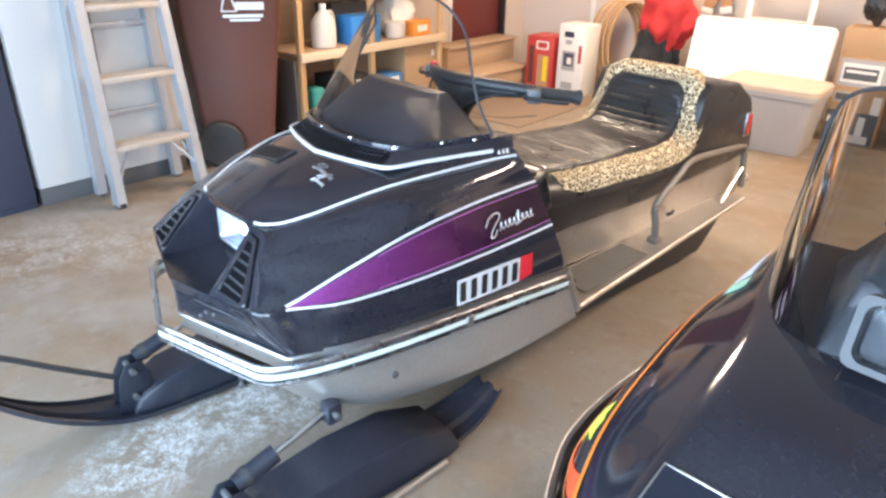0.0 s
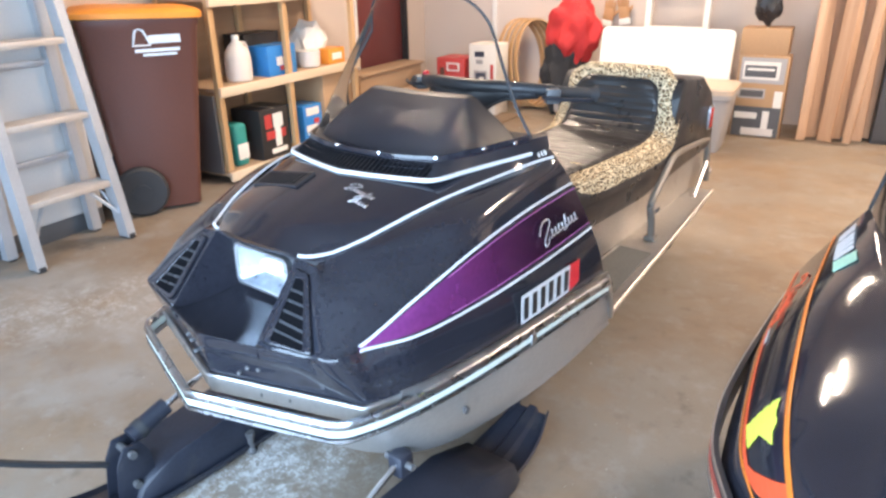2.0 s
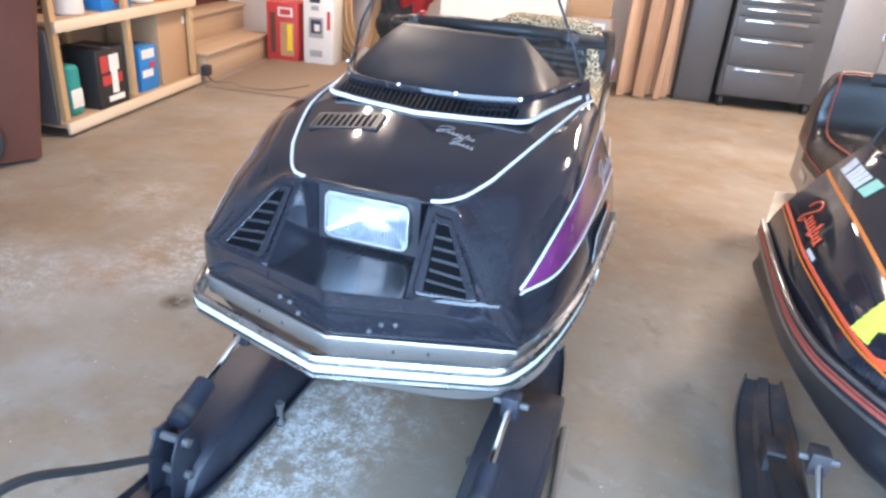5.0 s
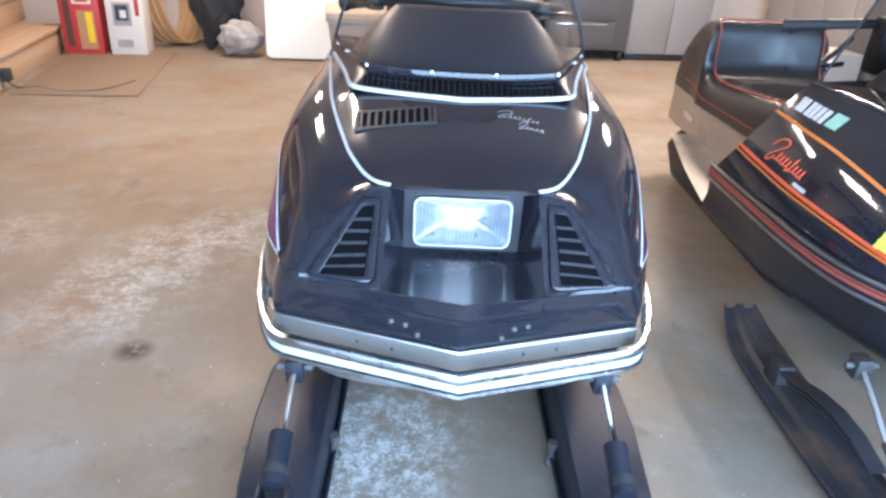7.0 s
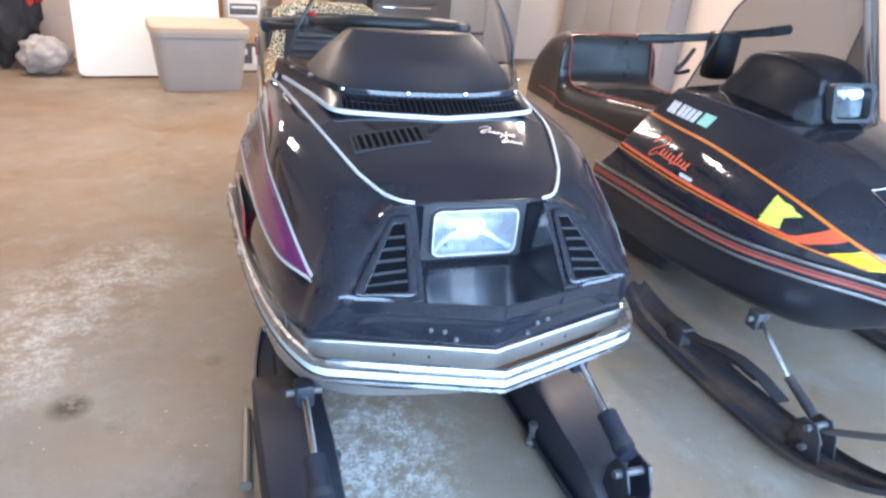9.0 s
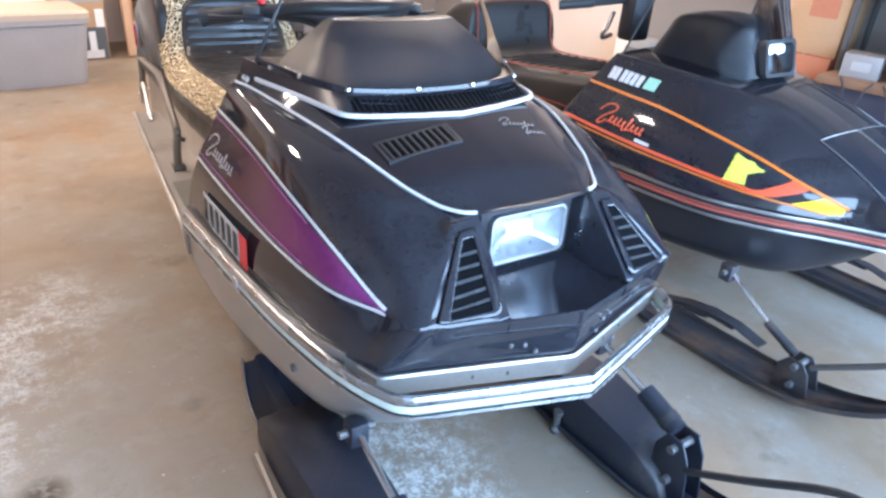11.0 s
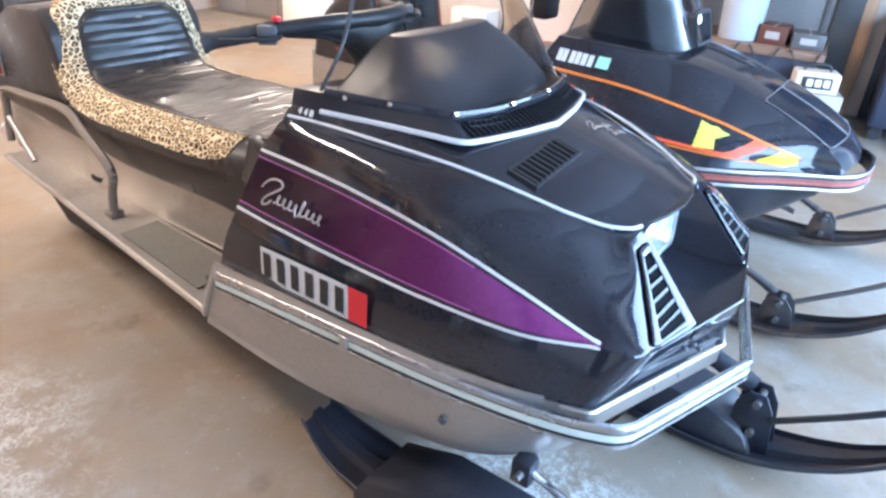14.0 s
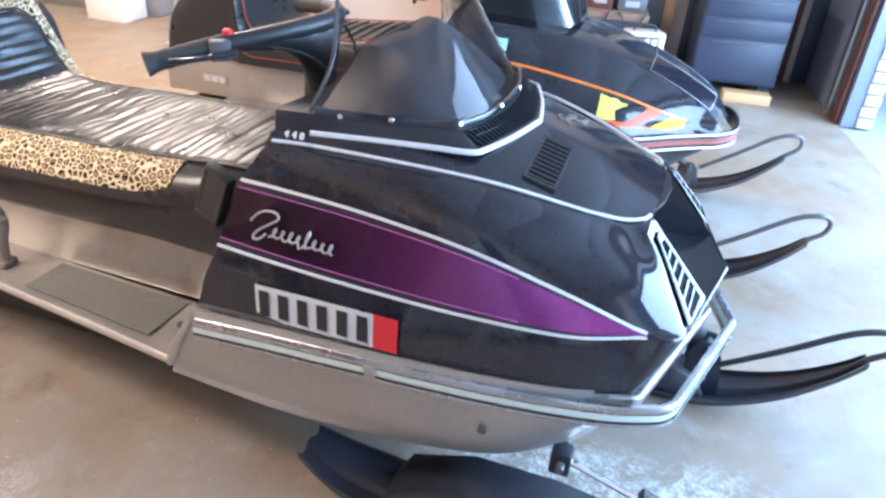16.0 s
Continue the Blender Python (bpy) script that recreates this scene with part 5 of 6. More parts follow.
# side of its hood, front to rear; columns: top edge, orange line, red line, bottom edge
P_SIDE = [
    [(.200, .085, .545), (.215, .100, .525), (.225, .110, .510), (.235, .120, .495)],
    [(.210, .140, .600), (.240, .200, .560), (.275, .235, .535), (.300, .250, .495)],
    [(.215, .250, .665), (.290, .270, .592), (.335, .325, .552), (.360, .335, .497)],
    [(.218, .400, .730), (.335, .360, .626), (.395, .410, .563), (.425, .430, .500)],
    [(.225, .560, .785), (.378, .520, .675), (.445, .540, .572), (.475, .545, .500)],
    [(.255, .750, .826), (.413, .820, .728), (.490, .850, .588), (.512, .860, .500)],
    [(.330, 1.00, .850), (.422, 1.02, .742), (.497, 1.08, .600), (.517, 1.12, .495)],
    [(.362, 1.15, .858), (.425, 1.197, .752), (.500, 1.244, .612), (.515, 1.352, .490)],
]
P_TOP = [
    [(0, .060, .548), (.100, .070, .547), (.200, .085, .545)],
    [(0, .110, .606), (.105, .120, .605), (.210, .140, .600)],
    [(0, .235, .676), (.110, .240, .674), (.215, .250, .665)],
    [(0, .390, .743), (.110, .395, .740), (.218, .400, .730)],
    [(0, .550, .800), (.115, .555, .797), (.225, .560, .785)],
    [(0, .740, .842), (.130, .745, .838), (.255, .750, .826)],
    [(0, 1.00, .872), (.165, 1.00, .868), (.330, 1.00, .850)],
    [(0, 1.15, .874), (.180, 1.15, .872), (.362, 1.15, .858)],
]
ps, pt = net(P_SIDE, 6, 6), net(P_TOP, 6, 5)
pn = net_normals(ps)
bm, _ = grid(ps)
grid(pt, bm)
bmesh.ops.remove_doubles(bm, verts=bm.verts[:], dist=0.0006)
mirror_x(bm)
hood2 = part("hood", bm, BLACK_PAINT, cat2, "glossy black hood", angle=48)
part("nose_face", prism([(-.232, .122, .495), (-.198, .088, .544), (0, .063, .547), (.198, .088, .544), (.232, .122, .495)], (0, 1, 0), 0.006), BLACK_PAINT, hood2)
part("firewall", prism([(-.355, 1.15, .850), (.355, 1.15, .850), (.418, 1.195, .75), (.492, 1.24, .61), (.505, 1.345, .49), (-.505, 1.345, .49), (-.492, 1.24, .61), (-.418, 1.195, .75)], (0, 1, .4), 0.006), BLACK_PLASTIC, cat2, "black rear panel under the bars")


def tape(points, normals, half, lift, material, label, mirrored):
    bm = ribbon(points, normals, half, lift)
    if mirrored:
        for v in bm.verts:
            v.co.x = -v.co.x
    part("stripe", bm, material, hood2, label)


for mir in (True, False):
    def line(k_at, first):
        pts, nrm = [], []
        for i in range(first, len(ps)):
            q = 6 + 6 * float(np.interp(i - 6, *k_at))
            pts.append(ps[i][int(q)].lerp(ps[i][int(q) + 1], q - int(q)))
            nrm.append(pn[i][int(q)])
        return pts, nrm
    pts, nrm = line(((0, 36), (0, 0)), 8)
    tape(pts, nrm, .0052, .002, ORANGE_LINE, "orange stripe along the hood edge", mir)
    pts, nrm = line(((0, 36), (.90, .92)), 19)
    tape(pts, nrm, .0056, .002, RED_ORANGE, "red-orange stripe", mir)
    pts, nrm = line(((0, 3, 9, 36), (.70, .96, 1.02, 1.03)), 8)
    tape(pts, nrm, .0030, .002, ORANGE_LINE, "thin gold stripe", mir)
    # pointed flash at the nose end
    sg = -1 if mir else 1
    def skin2(i, k):
        i = i + 6
        i0 = min(int(i), len(ps) - 2)
        q = 6 + 6 * k
        q0 = min(int(q), 11)
        def at(rows, n):
            return rows[n][q0].lerp(rows[n][q0 + 1], q - q0)
        p = at(ps, i0).lerp(at(ps, i0 + 1), i - i0) + at(pn, i0).lerp(at(pn, i0 + 1), i - i0) * .0022
        return Vector((sg * p.x, p.y, p.z))

    def decal(outline, material, label, di=.08, dk=.02):
        def inside(i, k):
            hit = False
            for (a, b), (c, d) in zip(outline, outline[1:] + outline[:1]):
                if (b > k) != (d > k) and i < a + (k - b) / (d - b) * (c - a):
                    hit = not hit
            return hit
        bm = bmesh.new()
        known = {}
        i_lo, i_hi = min(o[0] for o in outline), max(o[0] for o in outline)
        for m_ in range(int((i_hi - i_lo) / di) + 1):
            for n_ in range(int(1 / dk)):
                i, k = i_lo + m_ * di, n_ * dk
                if inside(i + di / 2, k + dk / 2):
                    vs = []
                    for a, b in ((m_, n_), (m_ + 1, n_), (m_ + 1, n_ + 1), (m_, n_ + 1)):
                        if (a, b) not in known:
                            known[a, b] = bm.verts.new(skin2(i_lo + a * di, b * dk))
                        vs.append(known[a, b])
                    bm.faces.new(vs)
        part("decal", bm, material, hood2, label)
    def skin_pose(i, k):
        """A pose on the skin: x runs along the side, y up it."""
        c, e, f = skin2(i, k), skin2(i + .8 * sg, k), skin2(i, k - .12)
        return facing(c, e - c, f - c)

    decal([(8.2, .95), (7.2, .10), (6.5, .03), (2.5, .03), (0.8, .50), (1.8, .95)], YELLOW_TAPE, "yellow pointed flash")
    decal([(15.4, .96), (14.0, .72), (12.6, .03), (10.0, .03), (10.6, .40), (11.6, .85), (13.0, .98)], RED_ORANGE, "red-orange chevron flash")
    decal([(18.7, .12), (17.9, .16), (17.2, .14), (16.6, .20), (15.7, .20), (16.3, .32), (16.9, .48), (16.6, .64), (16.2, .80), (18.3, .86)], LIME_TAPE, "torn lime-yellow sticker")
    q = part("name_script", bmesh.new(), RED_ORANGE, hood2, "red-orange script mark")
    q.matrix_local = skin_pose(27.6, .56)
    into(script(.22, .088, 8, (0, 0), .0032), q)
    part("model_bar", box(-.030, .030, -.006, .006, 0, .001), WHITE_LINE, hood2, "small white model mark").matrix_local = skin_pose(24.4, .80)
    # registration characters become bars
    for i in (0, 1, 2.4, 3.4, 4.4, 5.4):
        part("character_bar", box(-.0095, .0095, -.024, .024, 0, .0012), WHITE_LINE, hood2, "white registration character").matrix_local = skin_pose(33.9 - .78 * i, -.42)
    part("year_sticker", box(-.024, .024, -.026, .026, 0, .0012), GREEN_STICKER, hood2, "pale green renewal sticker").matrix_local = skin_pose(28.3, -.44)

# two vents on the nose
for k in range(2):
    u0, u1 = -1 + k + .02, k - .02
    def top_at(u, i):
        r = pt[i]
        q = abs(u) * (len(r) - 1) * .98
        p = r[int(q)].lerp(r[min(int(q) + 1, len(r) - 1)], q - int(q))
        return Vector((math.copysign(p.x, u), p.y, p.z))
    rows = [[top_at(u, i) + Vector((0, -.003, .003)) for u in np.linspace(u0, u1, 7)] for i in range(7, 19)]
    bm, _ = grid(rows)
    v = part("nose_vent", bm, SMOKED_VENT, hood2, "dark glossy nose vent panel")
    loop = rows[0] + [r[-1] for r in rows[1:]] + rows[-1][::-1][1:] + [r[0] for r in rows[::-1][1:-1]]
    part("vent_edge", tube(loop, .0020, 5, closed=True), ALUMINIUM, v, "silver line round the vent")

# pan, striped bumper and pod
P_PAN = [
    [(.232, .125, .498), (.20, .15, .44), (.12, .18, .40), (0, .19, .39)],
    [(.300, .250, .500), (.27, .26, .42), (.20, .27, .34), (0, .27, .32)],
    [(.425, .430, .502), (.40, .43, .40), (.31, .43, .28), (0, .43, .25)],
    [(.510, .860, .502), (.48, .86, .39), (.40, .86, .26), (0, .86, .23)],
    [(.515, 1.12, .498), (.49, 1.12, .39), (.43, 1.12, .27), (0, 1.12, .25)],
    [(.513, 1.35, .490), (.50, 1.38, .39), (.46, 1.40, .30), (0, 1.40, .28)],
]
bm, _ = grid(net(P_PAN, 5, 4))
mirror_x(bm)
part("belly_pan", bm, BLACK_SATIN, cat2, "black belly pan", angle=50)
bh = catmull([(0, .020, .506), (.10, .028, .506), (.17, .055, .506)], 4) + catmull([(.225, .105, .506), (.265, .175, .505), (.325, .265, .504), (.385, .345, .503), (.436, .430, .502), (.486, .540, .500), (.514, .690, .498), (.523, .870, .496), (.523, 1.10, .493), (.520, 1.35, .488)], 4)
rail2 = [Vector((-p.x, p.y, p.z)) for p in bh[:0:-1]] + bh
bump2 = part("bumper", sweep(rail2, [(-.004, -.030), (.006, -.030), (.008, 0), (.006, .030), (-.004, .030)]), BLACK_SATIN, cat2, "black bumper band with bright and orange stripes")
for z, h, mt, lb in ((.025, .0045, ALUMINIUM, "bright line"), (.007, .0022, DULL_RED, "faded red line"), (-.004, .0050, DULL_RED, "faded red line"), (-.026, .0045, ALUMINIUM, "bright line")):
    part("bumper_stripe", sweep(rail2, [(-.002, z - h), (.0095, z - h), (.0105, z), (.0095, z + h), (-.002, z + h)]), mt, bump2, lb)
pod_rows = []
for y, base, top, z in ((.738, .150, .125, .838), (.748, .150, .115, .90), (.768, .155, .110, .962), (.79, .165, .110, .985), (.85, .185, .115, 1.008), (.92, .205, .120, 1.020), (1.02, .24, .13, 1.018), (1.08, .26, .14, 1.00), (1.11, .26, .14, .95), (1.12, .26, .14, .85)):
    half = [(base, .825), (base * .62 + top * .38, .825 + (z - .825) * .36), (top * 1.06, .825 + (z - .825) * .86), (top * .94, z), (top * .5, z + .004), (0, z + .006)]
    pod_rows.append([Vector((-x, y, q)) for x, q in half] + [Vector((x, y, q)) for x, q in half[-2::-1]])
bm, _ = grid(net(pod_rows, 3, 2))
part("lamp_pod", bm, DASH_BLACK, cat2, "black moulded lamp pod and dash under the screen", angle=45)
lm = facing((0, .728, .908), (1, 0, 0), (0, .26, 1))
b = bmesh.new()
o2, i2 = rounded_rect(.186, .128, .02), rounded_rect(.158, .104, .022)
grid([[Vector((x, y, -.05)) for x, y in o2], [Vector((x, y, .012)) for x, y in o2], [Vector((x, y, .012)) for x, y in i2], [Vector((x * .94, y * .93, -.024)) for x, y in i2]], b, wrap=True)
hl2 = part("headlamp", b, BLACK_PLASTIC, cat2, "rectangular headlamp in the pod")
hl2.matrix_local = lm
rows = [[Vector((x * s * .94, y * s * .93, -.022 - .03 * (1 - s * s))) for x, y in i2] for s in (1, .8, .5, .15)]
bmr, vs = grid(rows, wrap=True)
bmr.faces.new(vs[-1])
part("reflector", bmr, REFLECTOR, hl2, "mirror reflector")
rows = [[Vector((x * s * .94, y * s * .93, -.018 + .005 * (1 - s * s))) for x, y in i2] for s in (1, .7, .2)]
bmr, vs = grid(rows, wrap=True)
bmr.faces.new(vs[-1])
part("bulb", box(-.026, .026, -.012, .014, -.046, -.034, .005), LAMP_GLOW, hl2, "lit bulb")
part("lens", bmr, LENS, hl2, "clear lamp glass").visible_shadow = False
P_B = catmull([(0, .712, .846), (.10, .718, .845), (.180, .742, .841), (.236, .790, .838), (.288, .88, .846), (.340, 1.03, .858), (.363, 1.12, .862)], 5)
P_T = catmull([(0, .900, 1.270), (.10, .905, 1.270), (.175, .922, 1.262), (.225, .945, 1.250), (.265, .975, 1.225), (.292, 1.01, 1.185), (.305, 1.03, 1.150)], 5)
bm, _ = grid([[a.lerp(b, k / 6) for a, b in zip(P_B, P_T)] for k in range(7)])
mirror_x(bm)
ws2 = part("windscreen", bm, SMOKED, cat2, "smoked plastic windscreen")
ws2.visible_shadow = False
right_edge = [P_B[-1].lerp(P_T[-1], k / 6) for k in range(7)]
edge = [Vector((-p.x, p.y, p.z)) for p in right_edge] + [Vector((-p.x, p.y, p.z)) for p in P_T[::-1]][1:] + P_T[1:] + right_edge[::-1][1:]
part("edging", tube(edge, .004, 6), RUBBER, ws2, "black rubber edge")
# bars, seat, tunnel
bar2 = part("handlebar", tube(catmull([(-.19, 1.495, .985), (-.06, 1.455, 1.00), (.10, 1.425, 1.02), (.26, 1.41, 1.04)], 6), .017, 8), BLACK_PLASTIC, cat2, "black handlebar with grips")
for gr in ([(-.17, 1.488, .987), (-.287, 1.563, .968)], [(.24, 1.412, 1.037), (.365, 1.43, 1.05)]):
    part("grip", tube(gr, .021, 10), RUBBER, bar2, "rubber grip")
part("lever", tube(catmull([(-.11, 1.42, .955), (-.17, 1.385, .915), (-.222, 1.362, .882), (-.205, 1.37, .868), (-.13, 1.40, .872)], 4), .009, 6), BLACK_SATIN, bar2, "black looped hand lever")
part("column_pad", box(-.03, .09, 1.38, 1.46, .84, 1.03, .015), BLACK_PLASTIC, bar2)
SEAT2 = [(1.26, .53, .22), (1.26, .66, .22), (1.30, .712, .235), (1.45, .700, .25), (1.75, .668, .268), (2.00, .648, .280), (2.10, .656, .286), (2.15, .700, .290), (2.165, .78, .290), (2.18, .850, .285), (2.21, .885, .270), (2.30, .885, .258), (2.42, .830, .252), (2.55, .700, .246), (2.58, .53, .24)]
seat_rows = []
for y, z, w in SEAT2:
    half = [(1, .52), (1.0, max(.525, z - .13)), (.985, max(.53, z - .06)), (.93, z - .02), (.80, z), (.4, z + .002), (0, z + .003)]
    seat_rows.append([Vector((-u * w, y, q)) for u, q in half] + [Vector((u * w, y, q)) for u, q in half[-2::-1]])
bm, _ = grid(net(seat_rows, 3, 2))
seat2 = part("seat", bm, VINYL, cat2, "black vinyl seat with raised back and red piping", angle=60)
pipe = [(-.84 * w, y - (.010 if y > 2.12 else 0), z + .004) for y, z, w in SEAT2[2:11]]
pipe = pipe + [(-.12, 2.205, .892), (.12, 2.205, .892)] + [(-x, y, z) for x, y, z in pipe[::-1]]
part("piping", tube(catmull(pipe, 4), .0042, 6), DULL_RED, seat2, "thin faded red piping")
for k in range(9):
    y = 1.50 + .062 * k
    zz = float(np.interp(y, (1.45, 1.75, 2.0), (.700, .668, .648)))
    part("pleat", tube(catmull([(-.19, y, zz - .004), (0, y + .004, zz + .003), (.19, y, zz - .004)], 4), .012, 6), VINYL, seat2)
for sg in (-1, 1):
    oe = [Vector((sg * .485, 1.40, .32)), Vector((sg * .425, 1.8, .33)), Vector((sg * .335, 2.25, .345))]
    bm, _ = grid([[Vector((sg * .2, p.y, p.z)) for p in oe], oe])
    thicken(bm, .004)
    part("running_board", bm, TUNNEL_METAL, cat2, "aluminium running board")
part("tunnel", box(-.225, .225, 1.3, 2.62, .32, .54, .01), TUNNEL_METAL, cat2, "bare aluminium tunnel under the seat")
for sg in (-1, 1):
    plate2 = part("tunnel_plate", box(sg * .226, sg * .229, 2.28, 2.42, .385, .425, .001), TUNNEL_METAL, cat2, "small riveted plate with three pale squares")
    for k in range(3):
        part("square", box(sg * .2292, sg * .2302, 2.295 + .042 * k, 2.325 + .042 * k, .391, .419), MILK, plate2)
    seam = [(sg * (w + .003), y, .56 + .02 * (y > 2.1)) for y, z, w in SEAT2[3:13]]
    part("piping", tube(catmull(seam, 3), .0032, 5), DULL_RED, seat2, "thin faded red line along the seat's foot")
part("track", prism([(-.19, 1.2, .05), (-.19, 1.12, .16), (-.19, 1.2, .29), (-.19, 2.52, .29), (-.19, 2.66, .17), (-.19, 2.52, .035), (-.19, 1.4, .02)], (1, 0, 0), .38, bevel=.02), RUBBER, cat2, "black rubber drive track")
for sx in (-1, 1):
    sk = ski(cat2, sx, RUSTY_SKI, mat_loop=GREY_STEEL, slim=True)
    sk.location = (sx * .08, .135, 0)

# ---- things along the walls ----
def gthing(name, label, category, x, y, z=0, turn=0, group=""):
    return thing(name, label, category, GM @ pose(x, y, z, 0, 0, turn), group)


# white cabinet on the west wall
cab = gthing("cabinet", "tall white storage cabinet with grey plinth", "cabinet", -2.68, 1.04)
part("plinth", box(-.21, .20, -.45, .45, 0, .10, .003), GREY_STEEL, cab, "grey plinth")
part("carcass", box(-.21, .19, -.45, .45, .10, 2.05, .004), STONE_WHITE, cab)
for y0, y1 in ((-.447, -.003), (.003, .447)):
    part("door", box(.193, .213, y0, y1, .105, 2.045, .004), STONE_WHITE, cab)

# step ladder
lad = gthing("step_ladder", "aluminium step ladder standing open before the cabinet", "ladder", -2.16, 1.14)
SLOPE = .12
for sg in (-1, 1):
    prof = [(-.034, -.044), (.034, -.044), (.034, -.036), (-.024, -.036), (-.024, .036), (.034, .036), (.034, .044), (-.034, .044)]
    a, b = Vector((0, sg * .26, .012)), Vector((-SLOPE * 1.95, sg * .205, 1.96))
    bm = bmesh.new()
    grid([[p + Vector((v * .9, u * .72, 0)) for u, v in prof] for p in (a, b)], bm, wrap=True)
    part("front_rail", bm, LADDER_METAL, lad, "aluminium channel rail")
    part("foot", box(-.040, .040, sg * .26 - .020, sg * .26 + .020, 0, .03, .004), RUBBER, lad, "black rubber foot")
    a, b = Vector((-.265, sg * .245, .012)), Vector((-SLOPE * 1.95 - .05, sg * .19, 1.94))
    bm = bmesh.new()
    grid([[p + Vector((v * .6, u * .8, 0)) for u, v in prof] for p in (a, b)], bm, wrap=True)
    part("rear_rail", bm, LADDER_METAL, lad, "aluminium rear rail")
    part("foot", box(-.29, -.24, sg * .245 - .018, sg * .245 + .018, 0, .025, .004), RUBBER, lad, "black rubber foot")
    z = .335
    x = -SLOPE * z
    w = .26 - .055 * z / 1.96
    part("brace", tube([(x - .03, sg * (w - .13), z - .03), (x + .045, sg * (w + .0), z - .20)], .010, 6), LADDER_METAL, lad, "flat diagonal brace")
    part("brace", tube([(x - .09, sg * (w - .03), z - .03), (x + .03, sg * (w + .0), z - .22)], .008, 6), LADDER_METAL, lad, "flat diagonal brace")
for k in range(5):
    z = .335 + .37 * k
    w = .255 - .055 * z / 1.96
    x = -SLOPE * z
    bm = box(x - .105, x + .035, -w, w, z - .030, z, .003)
    for g in range(5):
        box(x - .098 + .026 * g, x - .084 + .026 * g, -w + .01, w - .01, z, z + .003, bm=bm)
    part("step", bm, STEP_METAL, lad, "ribbed aluminium step")
for z in (.46, .95):
    part("rear_brace", box(-.275 - .01, -.275 + .01, -.235 + .03 * z, .235 - .03 * z, z - .015, z + .015, .003), LADDER_METAL, lad)

# wheeled bin
cart = gthing("wheeled_bin", "brown wheeled waste bin with orange lid", "bin", -2.567, 1.906, 0, -33)
rows = []
for z, xs, y0, y1 in ((.02, .245, -.150, .265), (.10, .25, -.160, .272), (.55, .272, -.198, .325), (1.07, .295, -.235, .388), (1.09, .305, -.245, .398), (1.13, .305, -.245, .398)):
    rows.append([Vector((x * xs * 1.0, (y0 + y1) / 2 + y * (y1 - y0) / 2, z)) for x, y in [(p[0] * 2, p[1] * 2) for p in rounded_rect(1, 1, .08, 3)]])
bm, vs = grid(rows, wrap=True)
caps(bm, vs)
part("tub", bm, BROWN_PLASTIC, cart, "brown plastic tub")
rows = []
for z, s in ((1.122, 1.03), (1.150, 1.04), (1.168, .97), (1.178, .7)):
    rows.append([Vector((x * .315 * s, (.077 + y * .332 * s), z + .015 * (y < 0))) for x, y in [(p[0] * 2, p[1] * 2) for p in rounded_rect(1, 1, .1, 3)]])
bm, vs = grid(rows, wrap=True)
caps(bm, vs)
part("lid", bm, ORANGE_PLASTIC, cart, "orange lid")
part("handle", tube([(-.26, -.285, 1.09), (.26, -.285, 1.09)], .016, 8), BROWN_PLASTIC, cart)
for sg in (-1, 1):
    wh = part("wheel", lathe([(.05, -.03), (.135, -.03), (.15, -.015), (.15, .015), (.135, .03), (.05, .03)], 28, (sg * .285, -.07, .151), "X"), RUBBER, cart, "black plastic wheel")
    part("hub", lathe([(.02, -.036), (.05, -.036), (.05, .036), (.02, .036)], 16, (sg * .285, -.07, .151), "X"), BLACK_PLASTIC, wh)
m = facing((.296, .15, .985), (0, 1, 0), (-.05, 0, 1))
for w, h, dx, dy in ((.17, .045, .045, .03), (.24, .018, 0, -.028), (.18, .014, .01, -.052)):
    part("print_bar", box(-w / 2 + dx, w / 2 + dx, -h / 2 + dy, h / 2 + dy, 0, .002), WHITE_LINE, cart, "white printed mark").matrix_local = m
part("print_mark", tube([(-.125, .0, 0), (-.035, .0, 0), (-.06, .075, 0), (-.085, .09, 0), (-.105, .075, 0)], .008, 5, closed=True), WHITE_LINE, cart, "white printed bell shape").matrix_local = m

# timber shelf unit
shelf = gthing("shelf_unit", "home-made pine shelf unit filled with household goods", "shelf", -2.36, 3.15)
for y in (-.745, -.06, .735):
    for x in (-.02, -.46):
        part("post", box(x - .019, x + .019, y - .022, y + .022, .095 if x > -.1 else 0, 1.95, .002), PINE_UP, shelf, "pine post")
for z in (.07, .64, 1.20, 1.75):
    part("shelf_board", box(-.47, .0, -.76, .76, z - .02, z, .002), PLYWOOD, shelf, "plywood shelf board")
    part("front_batten", box(.0, .022, -.77, .77, z - .05, z + .012, .002), BATTEN, shelf, "pine front batten")
part("back_panel", box(-.50, -.488, -.77, .77, 0, 1.95), PLYWOOD, shelf)
part("side_panel", box(-.45, -.03, -.800, -.778, .075, .60, .003), GREY_STEEL, shelf, "dark grey panel closing the lower bay")


def carton(name, label, x, y, z, w, d, h, material, turn=0, marks=(), category="box"):
    """A closed carton with flaps; marks: (dy, dz, width, height, material) on the face toward the room."""
    ob = gthing(name, label, category, x, y, z, turn)
    part("body", box(-w / 2, w / 2, -d / 2, d / 2, 0, h, .003), material, ob)
    part("flap", box(-w / 2 - .001, w / 2 + .001, -.004, .004, h - .001, h + .0015), TAN_PLASTIC, ob, "tape along the flaps")
    for i, (dy, dz, mw, mh, mm) in enumerate(marks):
        part("print_mark", box(w / 2, w / 2 + .0015 + .0007 * i, dy - mw / 2, dy + mw / 2, dz - mh / 2, dz + mh / 2), mm, ob, "printed mark")
    return ob


